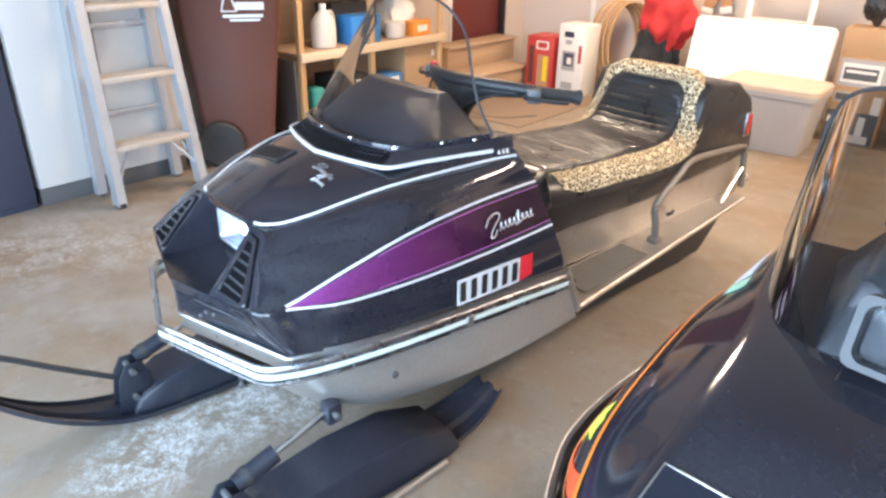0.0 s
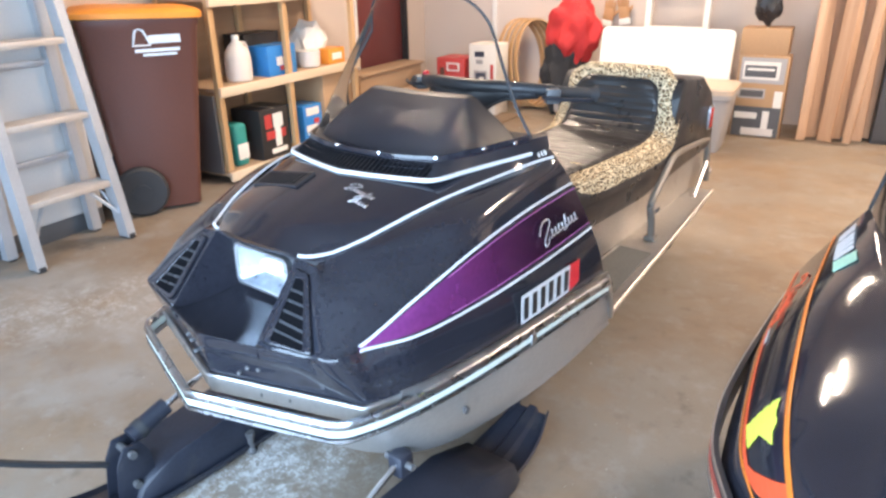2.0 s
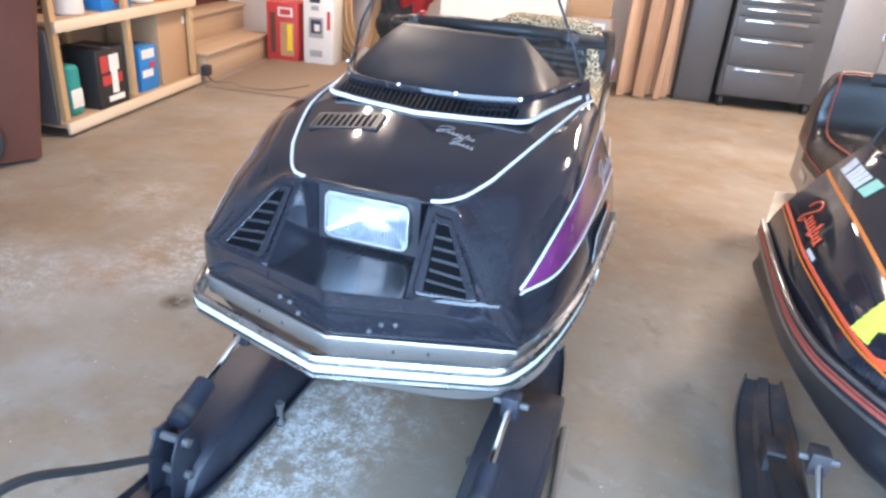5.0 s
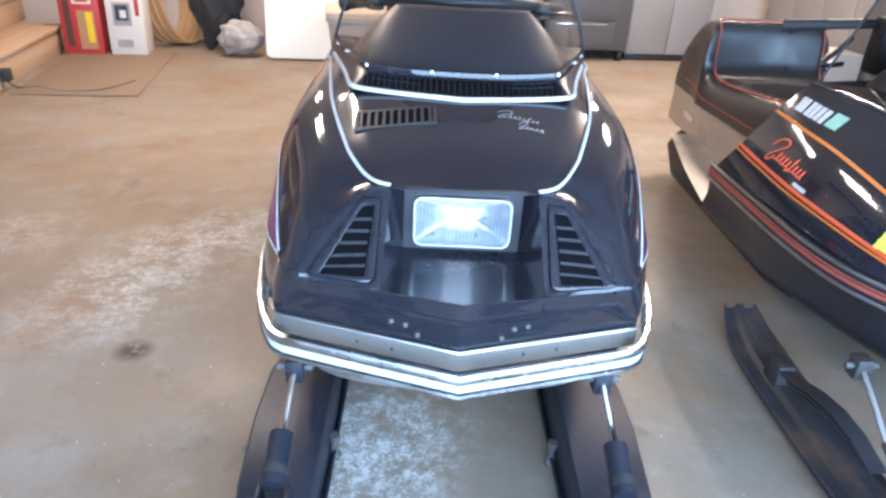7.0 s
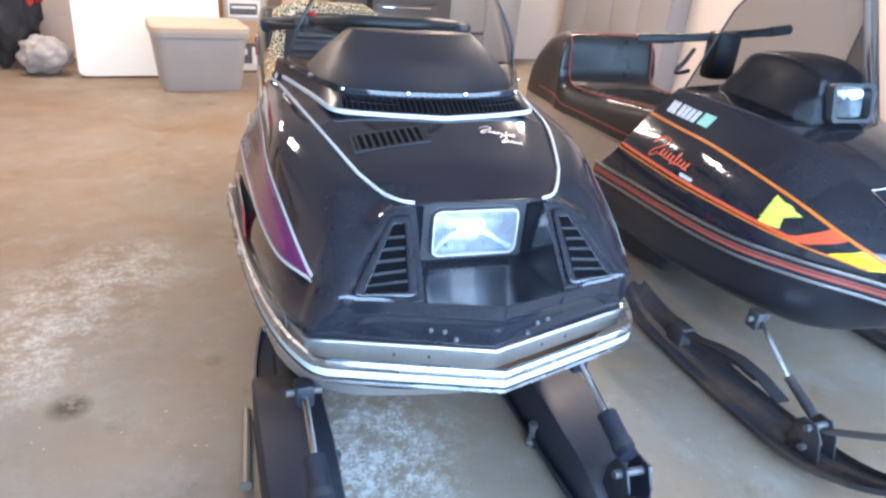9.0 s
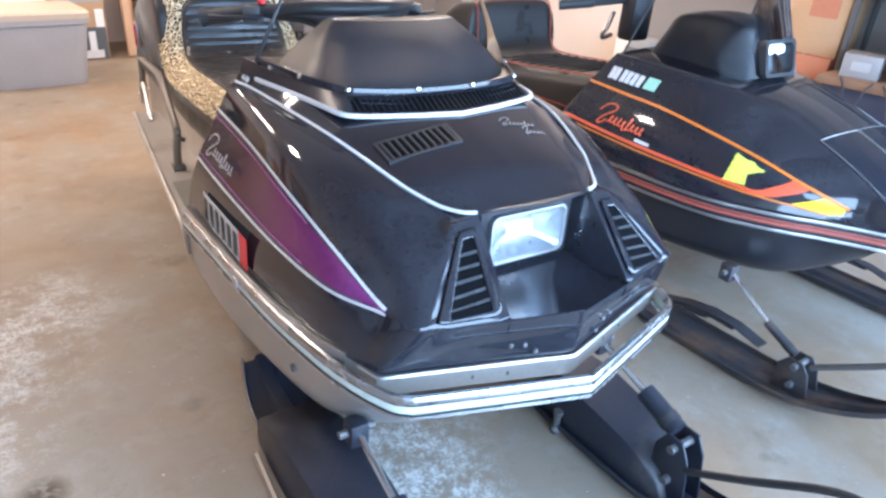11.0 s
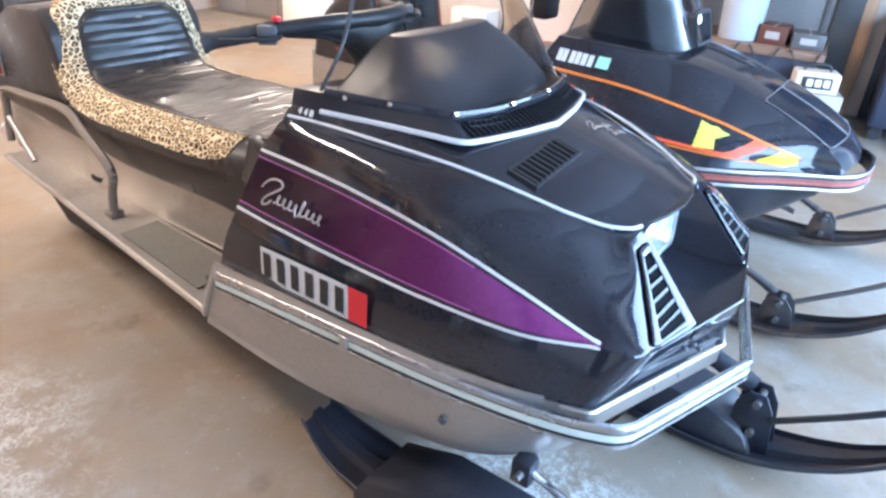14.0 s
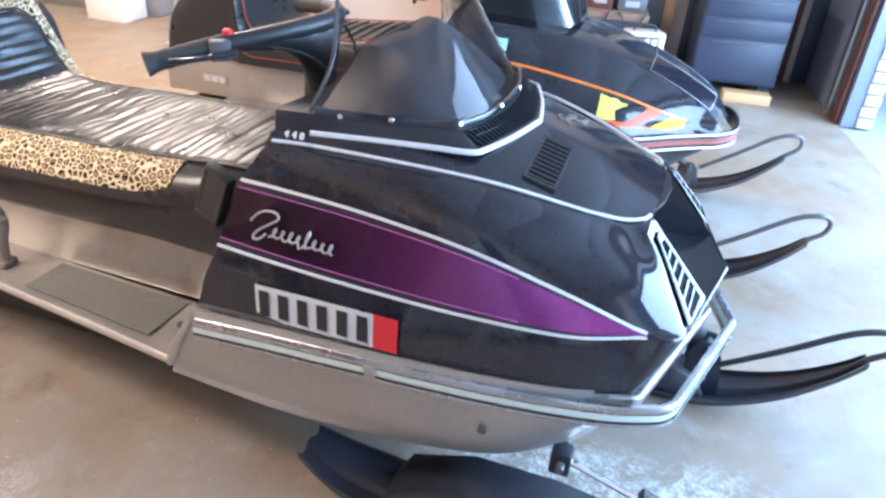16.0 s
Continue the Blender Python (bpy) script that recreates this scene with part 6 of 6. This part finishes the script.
sx0 = -2.36
jug = gthing("water_jug", "milky plastic jug on the shelf", "jug", sx0 - .16, 2.74, .64)
part("body", lathe([(.085, 0), (.093, .01), (.093, .15), (.086, .19), (.055, .235), (.028, .262), (.023, .285)], 20), MILK, jug)
part("cap", lathe([(.026, .282), (.026, .306), (.022, .309)], 12), WHITE_PLASTIC, jug)
part("handle", tube(catmull([(.0, .03, .25), (.0, .080, .245), (0, .102, .19), (0, .092, .14)], 4), .012, 8), MILK, jug)
carton("carton", "blue printed carton on the shelf", sx0 - .15, 3.08, .64, .18, .30, .21, BLUE_CARD, 0, ((0, .10, .12, .06, WHITE_CARD), (.02, .05, .10, .03, RED_CARD)))
carton("carton", "dark open carton on the shelf", sx0 - .34, 3.08, .64, .2, .36, .29, BLACK_CARD)
carton("carton", "orange and white packet on the shelf", sx0 - .14, 3.72, .64, .16, .20, .12, ORANGE_PLASTIC, 0, ((0, .06, .12, .05, WHITE_CARD),))
tubj = gthing("plastic_tub", "clear plastic tub on the shelf", "tub", sx0 - .14, 3.47, .64)
part("body", lathe([(.07, 0), (.085, .01), (.09, .12), (.085, .125)], 18), MILK, tubj)
bag = gthing("crumpled_bag", "crumpled white and dark plastic bags on the shelf", "bag", sx0 - .30, 3.66, .64)
b = bmesh.new()
bmesh.ops.create_icosphere(b, subdivisions=3, radius=.16)
for v in b.verts:
    v.co *= 1 + .35 * noise.noise(v.co * 11)
    v.co.z = max(-.12, v.co.z * 1.3) + .12
part("bag", b, WHITE_CARD, bag, "", 20)
carton("carton", "black and red printed carton on the lower shelf", sx0 - .17, 2.90, .07, .28, .30, .36, BLACK_CARD, 0, ((.03, .27, .10, .10, WHITE_CARD), (-.07, .27, .07, .10, RED_CARD), (.0, .17, .20, .06, RED_CARD), (.02, .15, .06, .14, WHITE_CARD), (.02, .05, .16, .035, WHITE_CARD)))
bagt = gthing("soil_bag", "teal and white paper bag on the lower shelf", "bag", sx0 - .16, 2.60, .07)
part("body", box(-.09, .09, -.06, .06, 0, .30, .03, 3), TEAL, bagt)
part("band", box(.088, .0915, -.05, .05, .05, .16, .001), WHITE_CARD, bagt, "white label")
carton("carton", "blue and white carton on the lower shelf", sx0 - .16, 3.36, .07, .20, .22, .30, BLUE_CARD, 0, ((0, .25, .15, .06, WHITE_CARD), (-.02, .12, .13, .05, WHITE_CARD), (.04, .17, .06, .04, RED_CARD)))
carton("carton", "large plain brown carton on the lower shelf", sx0 - .25, 3.70, .07, .40, .40, .51, CARDBOARD, 0, ((.14, .42, .04, .05, WHITE_CARD),))

# door to the house, with two plywood steps
door = tagged(thing("door_1", "dark red house door above two steps", "door", GM @ pose(WALL_L - .06, 5.07, .42), kind="structure"))
part("leaf", box(-.02, .02, -.42, .42, 0, 2.0, .003), DOOR_RED, door)
for y0, y1 in ((-.45, -.425), (.425, .45)):
    part("frame", box(-.05, .09, y0, y1, -.0, 2.03, .003), BLACK_CARD if y0 > 0 else WHITE_CARD, door)
part("knob", lathe([(.01, 0), (.012, .03), (.028, .045), (.028, .06), (.015, .07)], 16, (.02, .34, .95), "X"), CHROME, door)
stp = gthing("plywood_step", "wide plywood step box under the house door", "step", -2.46, 4.65)
part("body", box(-.43, .10, -.62, .60, 0, .195, .003), PLYWOOD, stp)
part("tread", box(-.43, .125, -.63, .61, .197, .22, .004), PLYWOOD, stp, "worn plywood tread")
stp2 = gthing("plywood_step", "narrow plywood upper step under the house door", "step", -2.72, 4.95, .02)
part("body", box(-.18, .05, -.60, .47, .20, .395, .003), PLYWOOD, stp2)
part("tread", box(-.18, .08, -.61, .48, .397, .42, .004), PLYWOOD, stp2)
tagged(solid("floor_mat", box(-.42, .38, -.72, .72, .0, .010, .004), MAT_BROWN, "thin brown rubber mat lying on the floor", "mat", GM @ pose(-1.86, 4.58, .001)))

# cartons, wooden hoops and bags by the back wall
carton("tall_carton", "tall red and yellow printed carton against the wall", -2.16, 5.28, 0, .30, .30, .52, RED_CARD, -90, ((.045, .20, .13, .30, GLOVE), (.07, .22, .05, .24, YELLOW_TAPE), (.03, .44, .14, .08, WHITE_CARD), (.03, .44, .10, .05, RED_CARD), (-.09, .25, .05, .36, BROWN_PLASTIC)))
carton("tall_carton", "tall white printed carton against the wall", -1.82, 5.28, 0, .28, .28, .66, WHITE_CARD, -90, ((-.03, .57, .10, .05, DARK_BLUE), (-.03, .50, .07, .04, GREY_PLASTIC), (-.02, .33, .14, .18, GREY_PLASTIC), (-.02, .34, .10, .12, DARK_BLUE), (-.01, .33, .05, .06, WHITE_CARD), (-.02, .10, .12, .06, GREY_PLASTIC), (.10, .40, .03, .16, RED_CARD)))
for k in range(4):
    b = bmesh.new()
    pts = [Vector((.24 * math.cos(a), 0, .43 + .41 * math.sin(a))) for a in np.linspace(0, 2 * math.pi, 40, endpoint=False)]
    rows = [[p + Vector((0, dy, 0)) + (p - Vector((0, 0, .43))).normalized() * dr for dy, dr in ((-.035, 0), (.035, 0), (.035, .012), (-.035, .012))] for p in pts]
    rows.append(rows[0])
    grid(rows, b, wrap=True)
    solid("wooden_hoop", b, PINE_UP, "bent wooden hoop leaning at the wall", "hoop", GM @ pose(-1.60 + .06 * k, 5.62, .012, -9, 0, 52), "hoops leaning at the wall")


def lumpy(name, label, category, x, y, z, size, material, seed, squash=(1, 1, 1), crease=1.0):
    b = bmesh.new()
    bmesh.ops.create_icosphere(b, subdivisions=5, radius=1)
    for v in b.verts:
        d = 1 + .28 * noise.noise(v.co * 2.1 + Vector((seed, 0, 0))) + .10 * crease * noise.noise(v.co * 6 + Vector((0, seed, 0))) - .16 * crease * abs(noise.noise(v.co * 3.4 + Vector((0, 0, seed)))) - .07 * crease * abs(noise.noise(v.co * 9 + Vector((seed, seed, 0))))
        v.co = Vector((v.co.x * size * squash[0], v.co.y * size * squash[1], v.co.z * size * squash[2])) * d
    low = min(v.co.z for v in b.verts)
    for v in b.verts:
        v.co.z = max(v.co.z - low - .05 * size, 0)
    return solid(name, b, material, label, category, GM @ pose(x, y, z), angle=70)


lumpy("folded_chair_bag", "dark folded camp chair in its bag", "bag", -1.15, 5.48, 0, .22, DARK_CLOTH, 3.1, (1, .7, 1.75))
lumpy("red_jacket", "crumpled red jacket over the camp chair", "jacket", -1.05, 5.46, .44, .27, RED_CLOTH, 7.7, (.92, .6, 1.15), .45)
lumpy("stuffed_sack", "small red and grey sack on the floor", "sack", -.93, 5.22, 0, .16, GREY_PLASTIC, 9.2, (1.1, .8, .9), .5)

# folded plastic table leaning behind the grey tote
tab = thing("folding_table", "white folded plastic table leaning at the wall", "table", GM @ pose(-.175, 5.13, .004, -11, 0, -1))
b = bmesh.new()
rows = [[Vector((x * .54, d, .425 + z * .42)) for x, z in [(p[0] * 2, p[1] * 2) for p in rounded_rect(1, 1, .05, 4)]] for d in (0, -.045)]
rows = [rows[0], rows[1], [p * 1.0 for p in rows[1]]]
bmx, vs = grid(rows[:2], b, wrap=True)
caps(bmx, vs)
part("top", bmx, WHITE_PLASTIC, tab)
for sg in (-1, 1):
    part("leg", tube(catmull([(sg * .42, .02, .12), (sg * .42, .03, .70), (sg * .25, .03, .74)], 5), .012, 8), GREY_STEEL, tab, "grey folded leg")
tote = gthing("storage_tote", "grey plastic tote with tan lid", "tote", .135, 4.80, 0, 0)
rows = []
for z, hx, hy in ((0, .285, .19), (.02, .29, .195), (.40, .335, .225), (.405, .35, .24), (.44, .35, .24)):
    rows.append([Vector((x * hx, y * hy, z)) for x, y in [(p[0] * 2, p[1] * 2) for p in rounded_rect(1, 1, .12, 3)]])
bm, vs = grid(rows, wrap=True)
caps(bm, vs)
part("tub", bm, GREY_PLASTIC, tote, "grey tub")
rows = []
for z, s in ((.438, 1.06), (.475, 1.07), (.487, 1.02), (.48, .92), (.48, .5)):
    rows.append([Vector((x * .33 * s, y * .23 * s, z)) for x, y in [(p[0] * 2, p[1] * 2) for p in rounded_rect(1, 1, .12, 3)]])
bm, vs = grid(rows, wrap=True)
caps(bm, vs)
part("lid", bm, TAN_PLASTIC, tote, "tan lid")

# white wooden ladder behind the table
lad2 = thing("white_ladder", "white step ladder leaning at the back wall", "ladder", GM @ pose(-.20, 5.66, .005, -4, 0, 0))
for sg in (-1, 1):
    part("rail", box(sg * .25 - .025, sg * .25 + .025, -.03, .03, 0, 2.0, .003), WHITE_PLASTIC, lad2)
for k in range(6):
    part("step", box(-.225, .225, -.045, .045, .27 * (k + 1) - .02, .27 * (k + 1), .003), WHITE_PLASTIC, lad2)

# cartons and boards
carton("carton", "brown printed carton standing at the wall", .60, 5.36, 0, .20, .37, .65, CARDBOARD, -90, ((0, .535, .33, .20, GREY_PLASTIC), (-.01, .535, .27, .14, WHITE_CARD), (-.015, .53, .23, .09, GREY_STEEL), (-.015, .545, .20, .02, WHITE_CARD), (-.06, .355, .20, .08, GREY_PLASTIC), (-.06, .355, .17, .05, GREY_STEEL), (.14, .27, .06, .22, WHITE_CARD), (0, .13, .35, .24, GREY_STEEL), (-.08, .18, .17, .05, WHITE_CARD), (.07, .12, .05, .20, WHITE_CARD), (.02, .05, .24, .06, MILK)))
carton("carton", "open brown carton on top of the printed one", .58, 5.42, .652, .28, .35, .20, CARDBOARD, -90)
lumpy("black_tool", "black power tool on the carton", "tool", .56, 5.42, .856, .10, BLACK_PLASTIC, 2.2, (1, 1, 1.5))
rng = random.Random(4)
for k in range(9):
    w, d = rng.uniform(.05, .11), rng.uniform(.02, .045)
    x = .95 + .054 * k + rng.uniform(-.015, .015)
    b = box(-w / 2, w / 2, -d / 2, d / 2, 0, rng.uniform(1.35, 2.4), .002)
    solid("leaning_board", b, BOARD_WOOD, "sawn board leaning at the back wall", "board", GM @ pose(x, 5.24 + .23 * (k % 3) / 2 + rng.uniform(0, .04), .022, -rng.uniform(2.5, 7), rng.uniform(-1.6, 1.6), rng.uniform(-28, 28)), "boards leaning at the back wall")

# tool chest and things by the east wall
chest = gthing("tool_chest", "dark grey steel tool chest with drawers", "tool chest", 2.19, 5.60)
part("body", box(-.41, .41, -.25, .25, .10, 1.15, .006), GREY_STEEL, chest)
for z0, z1 in ((.12, .36), (.37, .605), (.615, .765), (.775, .855), (.865, .935), (.945, 1.02), (1.03, 1.10)):
    d = part("drawer", box(-.38, .26, -.265, -.252, z0, z1, .004), GREY_STEEL, chest, "grey drawer")
    part("handle", box(-.32, .18, -.276, -.266, z1 - .032, z1 - .018, .002), CHROME, d, "bright pull strip")
for sx in (-.36, .36):
    for sy in (-.2, .2):
        part("caster", lathe([(.02, -.02), (.05, -.02), (.05, .02), (.02, .02)], 14, (sx, sy, .05), "X"), RUBBER, chest)
plain = gthing("grey_cabinet", "plain mid-grey steel cabinet at the back wall", "cabinet", 3.03, 5.64)
part("body", box(-.41, .41, -.22, .22, .06, 1.25, .008), LOCKER_GREY, plain)
part("plinth", box(-.39, .39, -.20, .20, 0, .058, .002), BLACK_CARD, plain, "dark plinth")
for x0, x1 in ((-.405, -.003), (.003, .405)):
    d = part("door", box(x0, x1, -.238, -.222, .07, 1.24, .004), LOCKER_GREY, plain)
    part("handle", box(-.035 if x0 < -.1 else .025, -.025 if x0 < -.1 else .035, -.252, -.24, .62, .74, .002), CHROME, d)
tall = gthing("tall_locker", "tall grey steel locker in the corner", "locker", 4.32, 4.90)
part("body", box(-.11, .11, -.84, .79, 0, 1.95, .008), LOCKER_GREY, tall)
for k in range(4):
    d = part("door", box(-.125, -.112, -.835 + .4075 * k, -.435 + .4075 * k, .04, 1.92, .004), LOCKER_GREY, tall)
    part("handle", box(-.145, -.127, -.47 + .4075 * k, -.455 + .4075 * k, .92, 1.06, .003), CHROME, d)
carton("carton", "white carton on the floor before the grey locker", 4.02, 4.35, 0, .30, .36, .34, WHITE_CARD, 175)
carton("carton", "tan carton on the floor by the bare wall", 4.28, 2.72, 0, .26, .40, .20, CARDBOARD, 180)
carton("carton", "small white carton lying on a tan one", 4.28, 2.74, .203, .24, .34, .19, WHITE_CARD, 176, ((.02, .10, .16, .05, GREY_PLASTIC),))
carton("carton", "large terracotta carton on the floor by the workbench", 4.22, 1.33, 0, .40, .38, .56, TERRACOTTA, 180, ((0, .34, .22, .10, CARDBOARD),))
carton("carton", "brown carton stacked on the terracotta one", 4.24, 1.32, .563, .36, .36, .52, CARDBOARD, 182, ((.03, .30, .18, .12, TERRACOTTA),))
cab2 = gthing("rolling_cabinet", "dark blue steel cabinet by the garage door", "cabinet", 4.06, -.66)
part("body", box(-.22, .36, -.30, .30, .09, .70, .008), DARK_BLUE, cab2)
part("top", box(-.24, .38, -.32, .32, .702, .735, .006), DARK_BLUE, cab2)
for z0, z1 in ((.11, .40), (.41, .54), (.55, .68)):
    d = part("drawer", box(-.234, -.222, -.285, .285, z0, z1, .003), DARK_BLUE, cab2)
    part("handle", box(-.246, -.236, -.20, .20, z1 - .03, z1 - .018, .002), GREY_STEEL, d, "dark pull strip")
for sx in (-.16, .30):
    for sy in (-.24, .24):
        part("caster", lathe([(.015, -.015), (.045, -.015), (.045, .015), (.015, .015)], 14, (sx, sy, .045), "X"), RUBBER, cab2)
solid("wood_block", box(-.06, .06, -.16, .16, 0, .07, .004), PINE, "short pine block on the floor", "wood block", GM @ pose(3.73, -.76, .001))
rack = gthing("shelf_rack", "dark steel shelf rack along the side wall", "shelf", 4.22, .58)
for z in (.98, 1.40):
    part("shelf_board", box(-.18, .21, -.53, .53, z - .02, z, .003), GREY_STEEL, rack)
for y in (-.515, .515):
    for x in (-.165, .195):
        part("post", box(x - .015, x + .015, y - .015, y + .015, .502, 1.9, .002), GREY_STEEL, rack)
rngr = random.Random(9)
y = .10
while y < .90:
    w = min(rngr.uniform(.14, .34), 1.09 - y)
    for z, top in ((.502, .40), (.98, .38)):
        if z < .7 and y < .9:
            continue
        mt = rngr.choice((DARK_BLUE, GREY_STEEL, BLACK_CARD, CARDBOARD, RED_CARD, GREY_PLASTIC, DARK_BLUE))
        name = {"cardboard": "brown", "red_card": "red", "grey_plastic": "grey", "dark_blue_steel": "dark blue", "grey_steel": "dark grey", "black_card": "black"}[mt.name]
        h = rngr.uniform(.14, .36)
        carton("carton", name + " carton stored by the side wall", 4.2 if z > .7 else 4.12, y + w / 2, z + .001, .26, w * .92, h, mt, 180, ((0, h * .55, w * .4, h * .3, rngr.choice((WHITE_CARD, GREY_PLASTIC, BLACK_CARD))),))
    y += w + .02
bench = gthing("workbench", "dark cluttered workbench along the side wall", "workbench", 4.1, .56)
part("top", box(-.32, .33, -.56, .55, .45, .50, .004), BENCH_WOOD, bench, "brown worn bench top")
part("front_panel", box(-.29, -.27, -.52, .52, .02, .448, .003), DARK_BLUE, bench, "dark front panel")
for sy in (-.48, .48):
    for sx in (-.24, .28):
        part("leg", box(sx - .03, sx + .03, sy - .03, sy + .03, 0, .448), GREY_STEEL, bench)
buck = gthing("bucket", "grey-white plastic bucket on the workbench", "bucket", 4.0, .57, .502)
part("body", lathe([(.13, 0), (.135, .01), (.15, .36), (.155, .362), (.155, .38), (.145, .38), (.13, .03), (.0, .03)], 24), BUCKET, buck)
part("bail", tube(catmull([(0, -.155, .33), (.06, -.13, .20), (.09, 0, .15), (.06, .13, .20), (0, .155, .33)], 5), .004, 6), GREY_STEEL, buck, "wire handle")

lock = gthing("metal_locker", "dark blue steel locker beside the white cabinet", "locker", -2.68, .375)
part("body", box(-.21, .20, -.19, .19, 0, 1.9, .006), DARK_BLUE, lock)
part("door", box(.203, .22, -.185, .185, .05, 1.88, .004), DARK_BLUE, lock)
part("handle", box(.222, .245, -.15, -.13, .9, 1.05, .003), CHROME, lock)
structure("trim", box(-2.075, -2.025, WALL_B - .022, WALL_B - .002, 0, 2.3, .003), WHITE_CARD, "narrow pale trim board on the back wall", "trim")
for k, (gx, gz, ga) in enumerate(((-.86, .84, 8), (-.70, .86, -10))):
    gl = thing("work_glove", "tan leather work glove hanging at the back wall", "glove", GM @ pose(gx, WALL_B - .05, gz, 0, ga, 0), "gloves at the wall")
    part("palm", box(-.05, .05, -.015, .015, 0, .11, .012, 3), GLOVE, gl)
    for f in range(4):
        part("finger", tube([(-.038 + .025 * f, 0, .10), (-.042 + .028 * f, -.004, .155 + .02 * (f in (1, 2))), (-.042 + .028 * f, -.004, .175 + .02 * (f in (1, 2)))], [.013, .012, .006], 8), GLOVE, gl)
    part("thumb", tube([(.045, 0, .05), (.075, 0, .09), (.082, 0, .11)], [.014, .012, .006], 8), GLOVE, gl)
    part("cuff", box(-.055, .055, -.018, .018, -.06, .004, .01), WHITE_CARD, gl)
fridge = gthing("grey_cabinet", "dark grey steel cabinet behind the boards", "cabinet", 1.60, 5.64)
part("body", box(-.17, .15, -.22, .22, .0, 1.5, .008), GREY_STEEL, fridge)
part("door", box(-.165, .145, -.238, -.222, .03, 1.48, .005), GREY_STEEL, fridge)

solid("extension_cord", tube(catmull([gpt(-2.33, 3.96, .10), gpt(-2.28, 4.0, .02), gpt(-2.15, 4.05, .008), gpt(-2.0, 3.95, .008), gpt(-1.75, 3.98, .012), gpt(-1.58, 4.25, .012)], 6), .006, 6), RUBBER, "black extension cord on the floor by the shelf", "cord")
solid("wall_plug", box(-.03, .03, -.04, .04, .07, .15, .01), RUBBER, "black plug block hanging at the shelf post", "plug", GM @ pose(-2.31, 3.955, 0))

carton("carton", "grey carton on the floor under the charger", 3.68, .02, 0, .22, .34, .295, GREY_PLASTIC, 190, ((0, .15, .20, .10, LOCKER_GREY),))
charger = gthing("battery_charger", "pale battery charger with dark panel on a grey carton", "charger", 3.68, .02, .298, 14)
part("case", box(-.08, .08, -.13, .13, .0, .125, .012), MILK, charger)
part("panel", box(-.084, -.0795, -.085, .095, .025, .10, .001), BLACK_CARD, charger, "dark front panel")
for k in range(3):
    part("print_bar", box(-.0856, -.0842, -.07 + .05 * k, -.035 + .05 * k, .04, .085), WHITE_CARD, charger, "pale printed mark")
part("handle", tube(catmull([(0, -.08, .12), (0, -.06, .16), (0, .06, .16), (0, .08, .12)], 4), .008, 8), BLACK_PLASTIC, charger)

# dark things along the side wall, from the shelf rack to the door jamb
solid("wall_board", box(-.012, .012, -1.45, -.20, .505, 2.05, .003), LOCKER_GREY, "grey hardboard lining behind the shelf rack", "board", GM @ pose(WALL_R - .016, 1.4, 0))
rngb = random.Random(21)
for gy, w, h, mt, lb in ((-1.28, .15, 2.05, DARK_BLUE, "dark blue steel"), (-1.10, .10, 1.95, BROWN_PLASTIC, "rusty brown steel"), (-.97, .17, 2.02, DARK_BLUE, "dark blue steel"), (-.78, .09, 1.85, BOARD_WOOD, "weathered wooden"), (-.66, .20, 2.0, GREY_STEEL, "dark grey steel"), (-.43, .22, 1.9, DARK_BLUE, "dark blue steel"), (-.19, .08, 1.92, BOARD_WOOD, "weathered wooden"), (-.07, .18, 1.8, GREY_STEEL, "dark grey steel")):
    kind_of = "plank" if mt is BOARD_WOOD else "steel_sheet"
    solid(kind_of, box(-.012, .012, -w / 2, w / 2, 0, h, .003), mt, lb + (" plank" if mt is BOARD_WOOD else " sheet") + " leaning upright at the side wall", kind_of.replace("_", " "), GM @ pose(WALL_R - .045 - .025 * rngb.random(), gy, .012, 0, 1.0, 0), "sheets leaning at the side wall")
for gx in (-1.52, -1.38):
    solid("green_strap", ribbon(catmull([(0, 0, 0), (.012, -.01, .10), (-.008, -.006, .22), (.0, 0, .40)], 4), [Vector((0, -1, 0))] * 13, .022, .002), TEAL, "green strap hanging at the back wall", "strap", GM @ pose(gx, WALL_B - .012, 1.02), "straps hanging at the back wall")

# clutter on the workbench
rngc = random.Random(33)
for k, (gy, w, h, mt, lb) in enumerate(((.13, .20, .10, GREY_STEEL, "dark grey tool case"), (.34, .18, .12, BROWN_PLASTIC, "dark brown carton"), (.93, .22, .14, LOCKER_GREY, "mid-grey flat case"))):
    carton("carton", lb + " lying on the dark workbench", 3.96 + .05 * rngc.random(), gy, .502, .20, w, h, mt, 180 + rngc.uniform(-14, 14), ((0, h * .5, w * .5, h * .4, GREY_PLASTIC),))
for k in range(4):
    y0 = .03 + .25 * k
    sag = rngc.uniform(.10, .28)
    solid("hanging_cable", tube(catmull([(0, y0, .51), (-.035, y0 + .03, .44), (-.05, y0 + .08, .49 - sag), (-.035, y0 + .15, .46), (0, y0 + .19, .51)], 6), .006, 6), RUBBER, "thin dark cable hanging over the bench edge", "cable", GM @ pose(3.78, 0, 0), "cables over the bench edge")
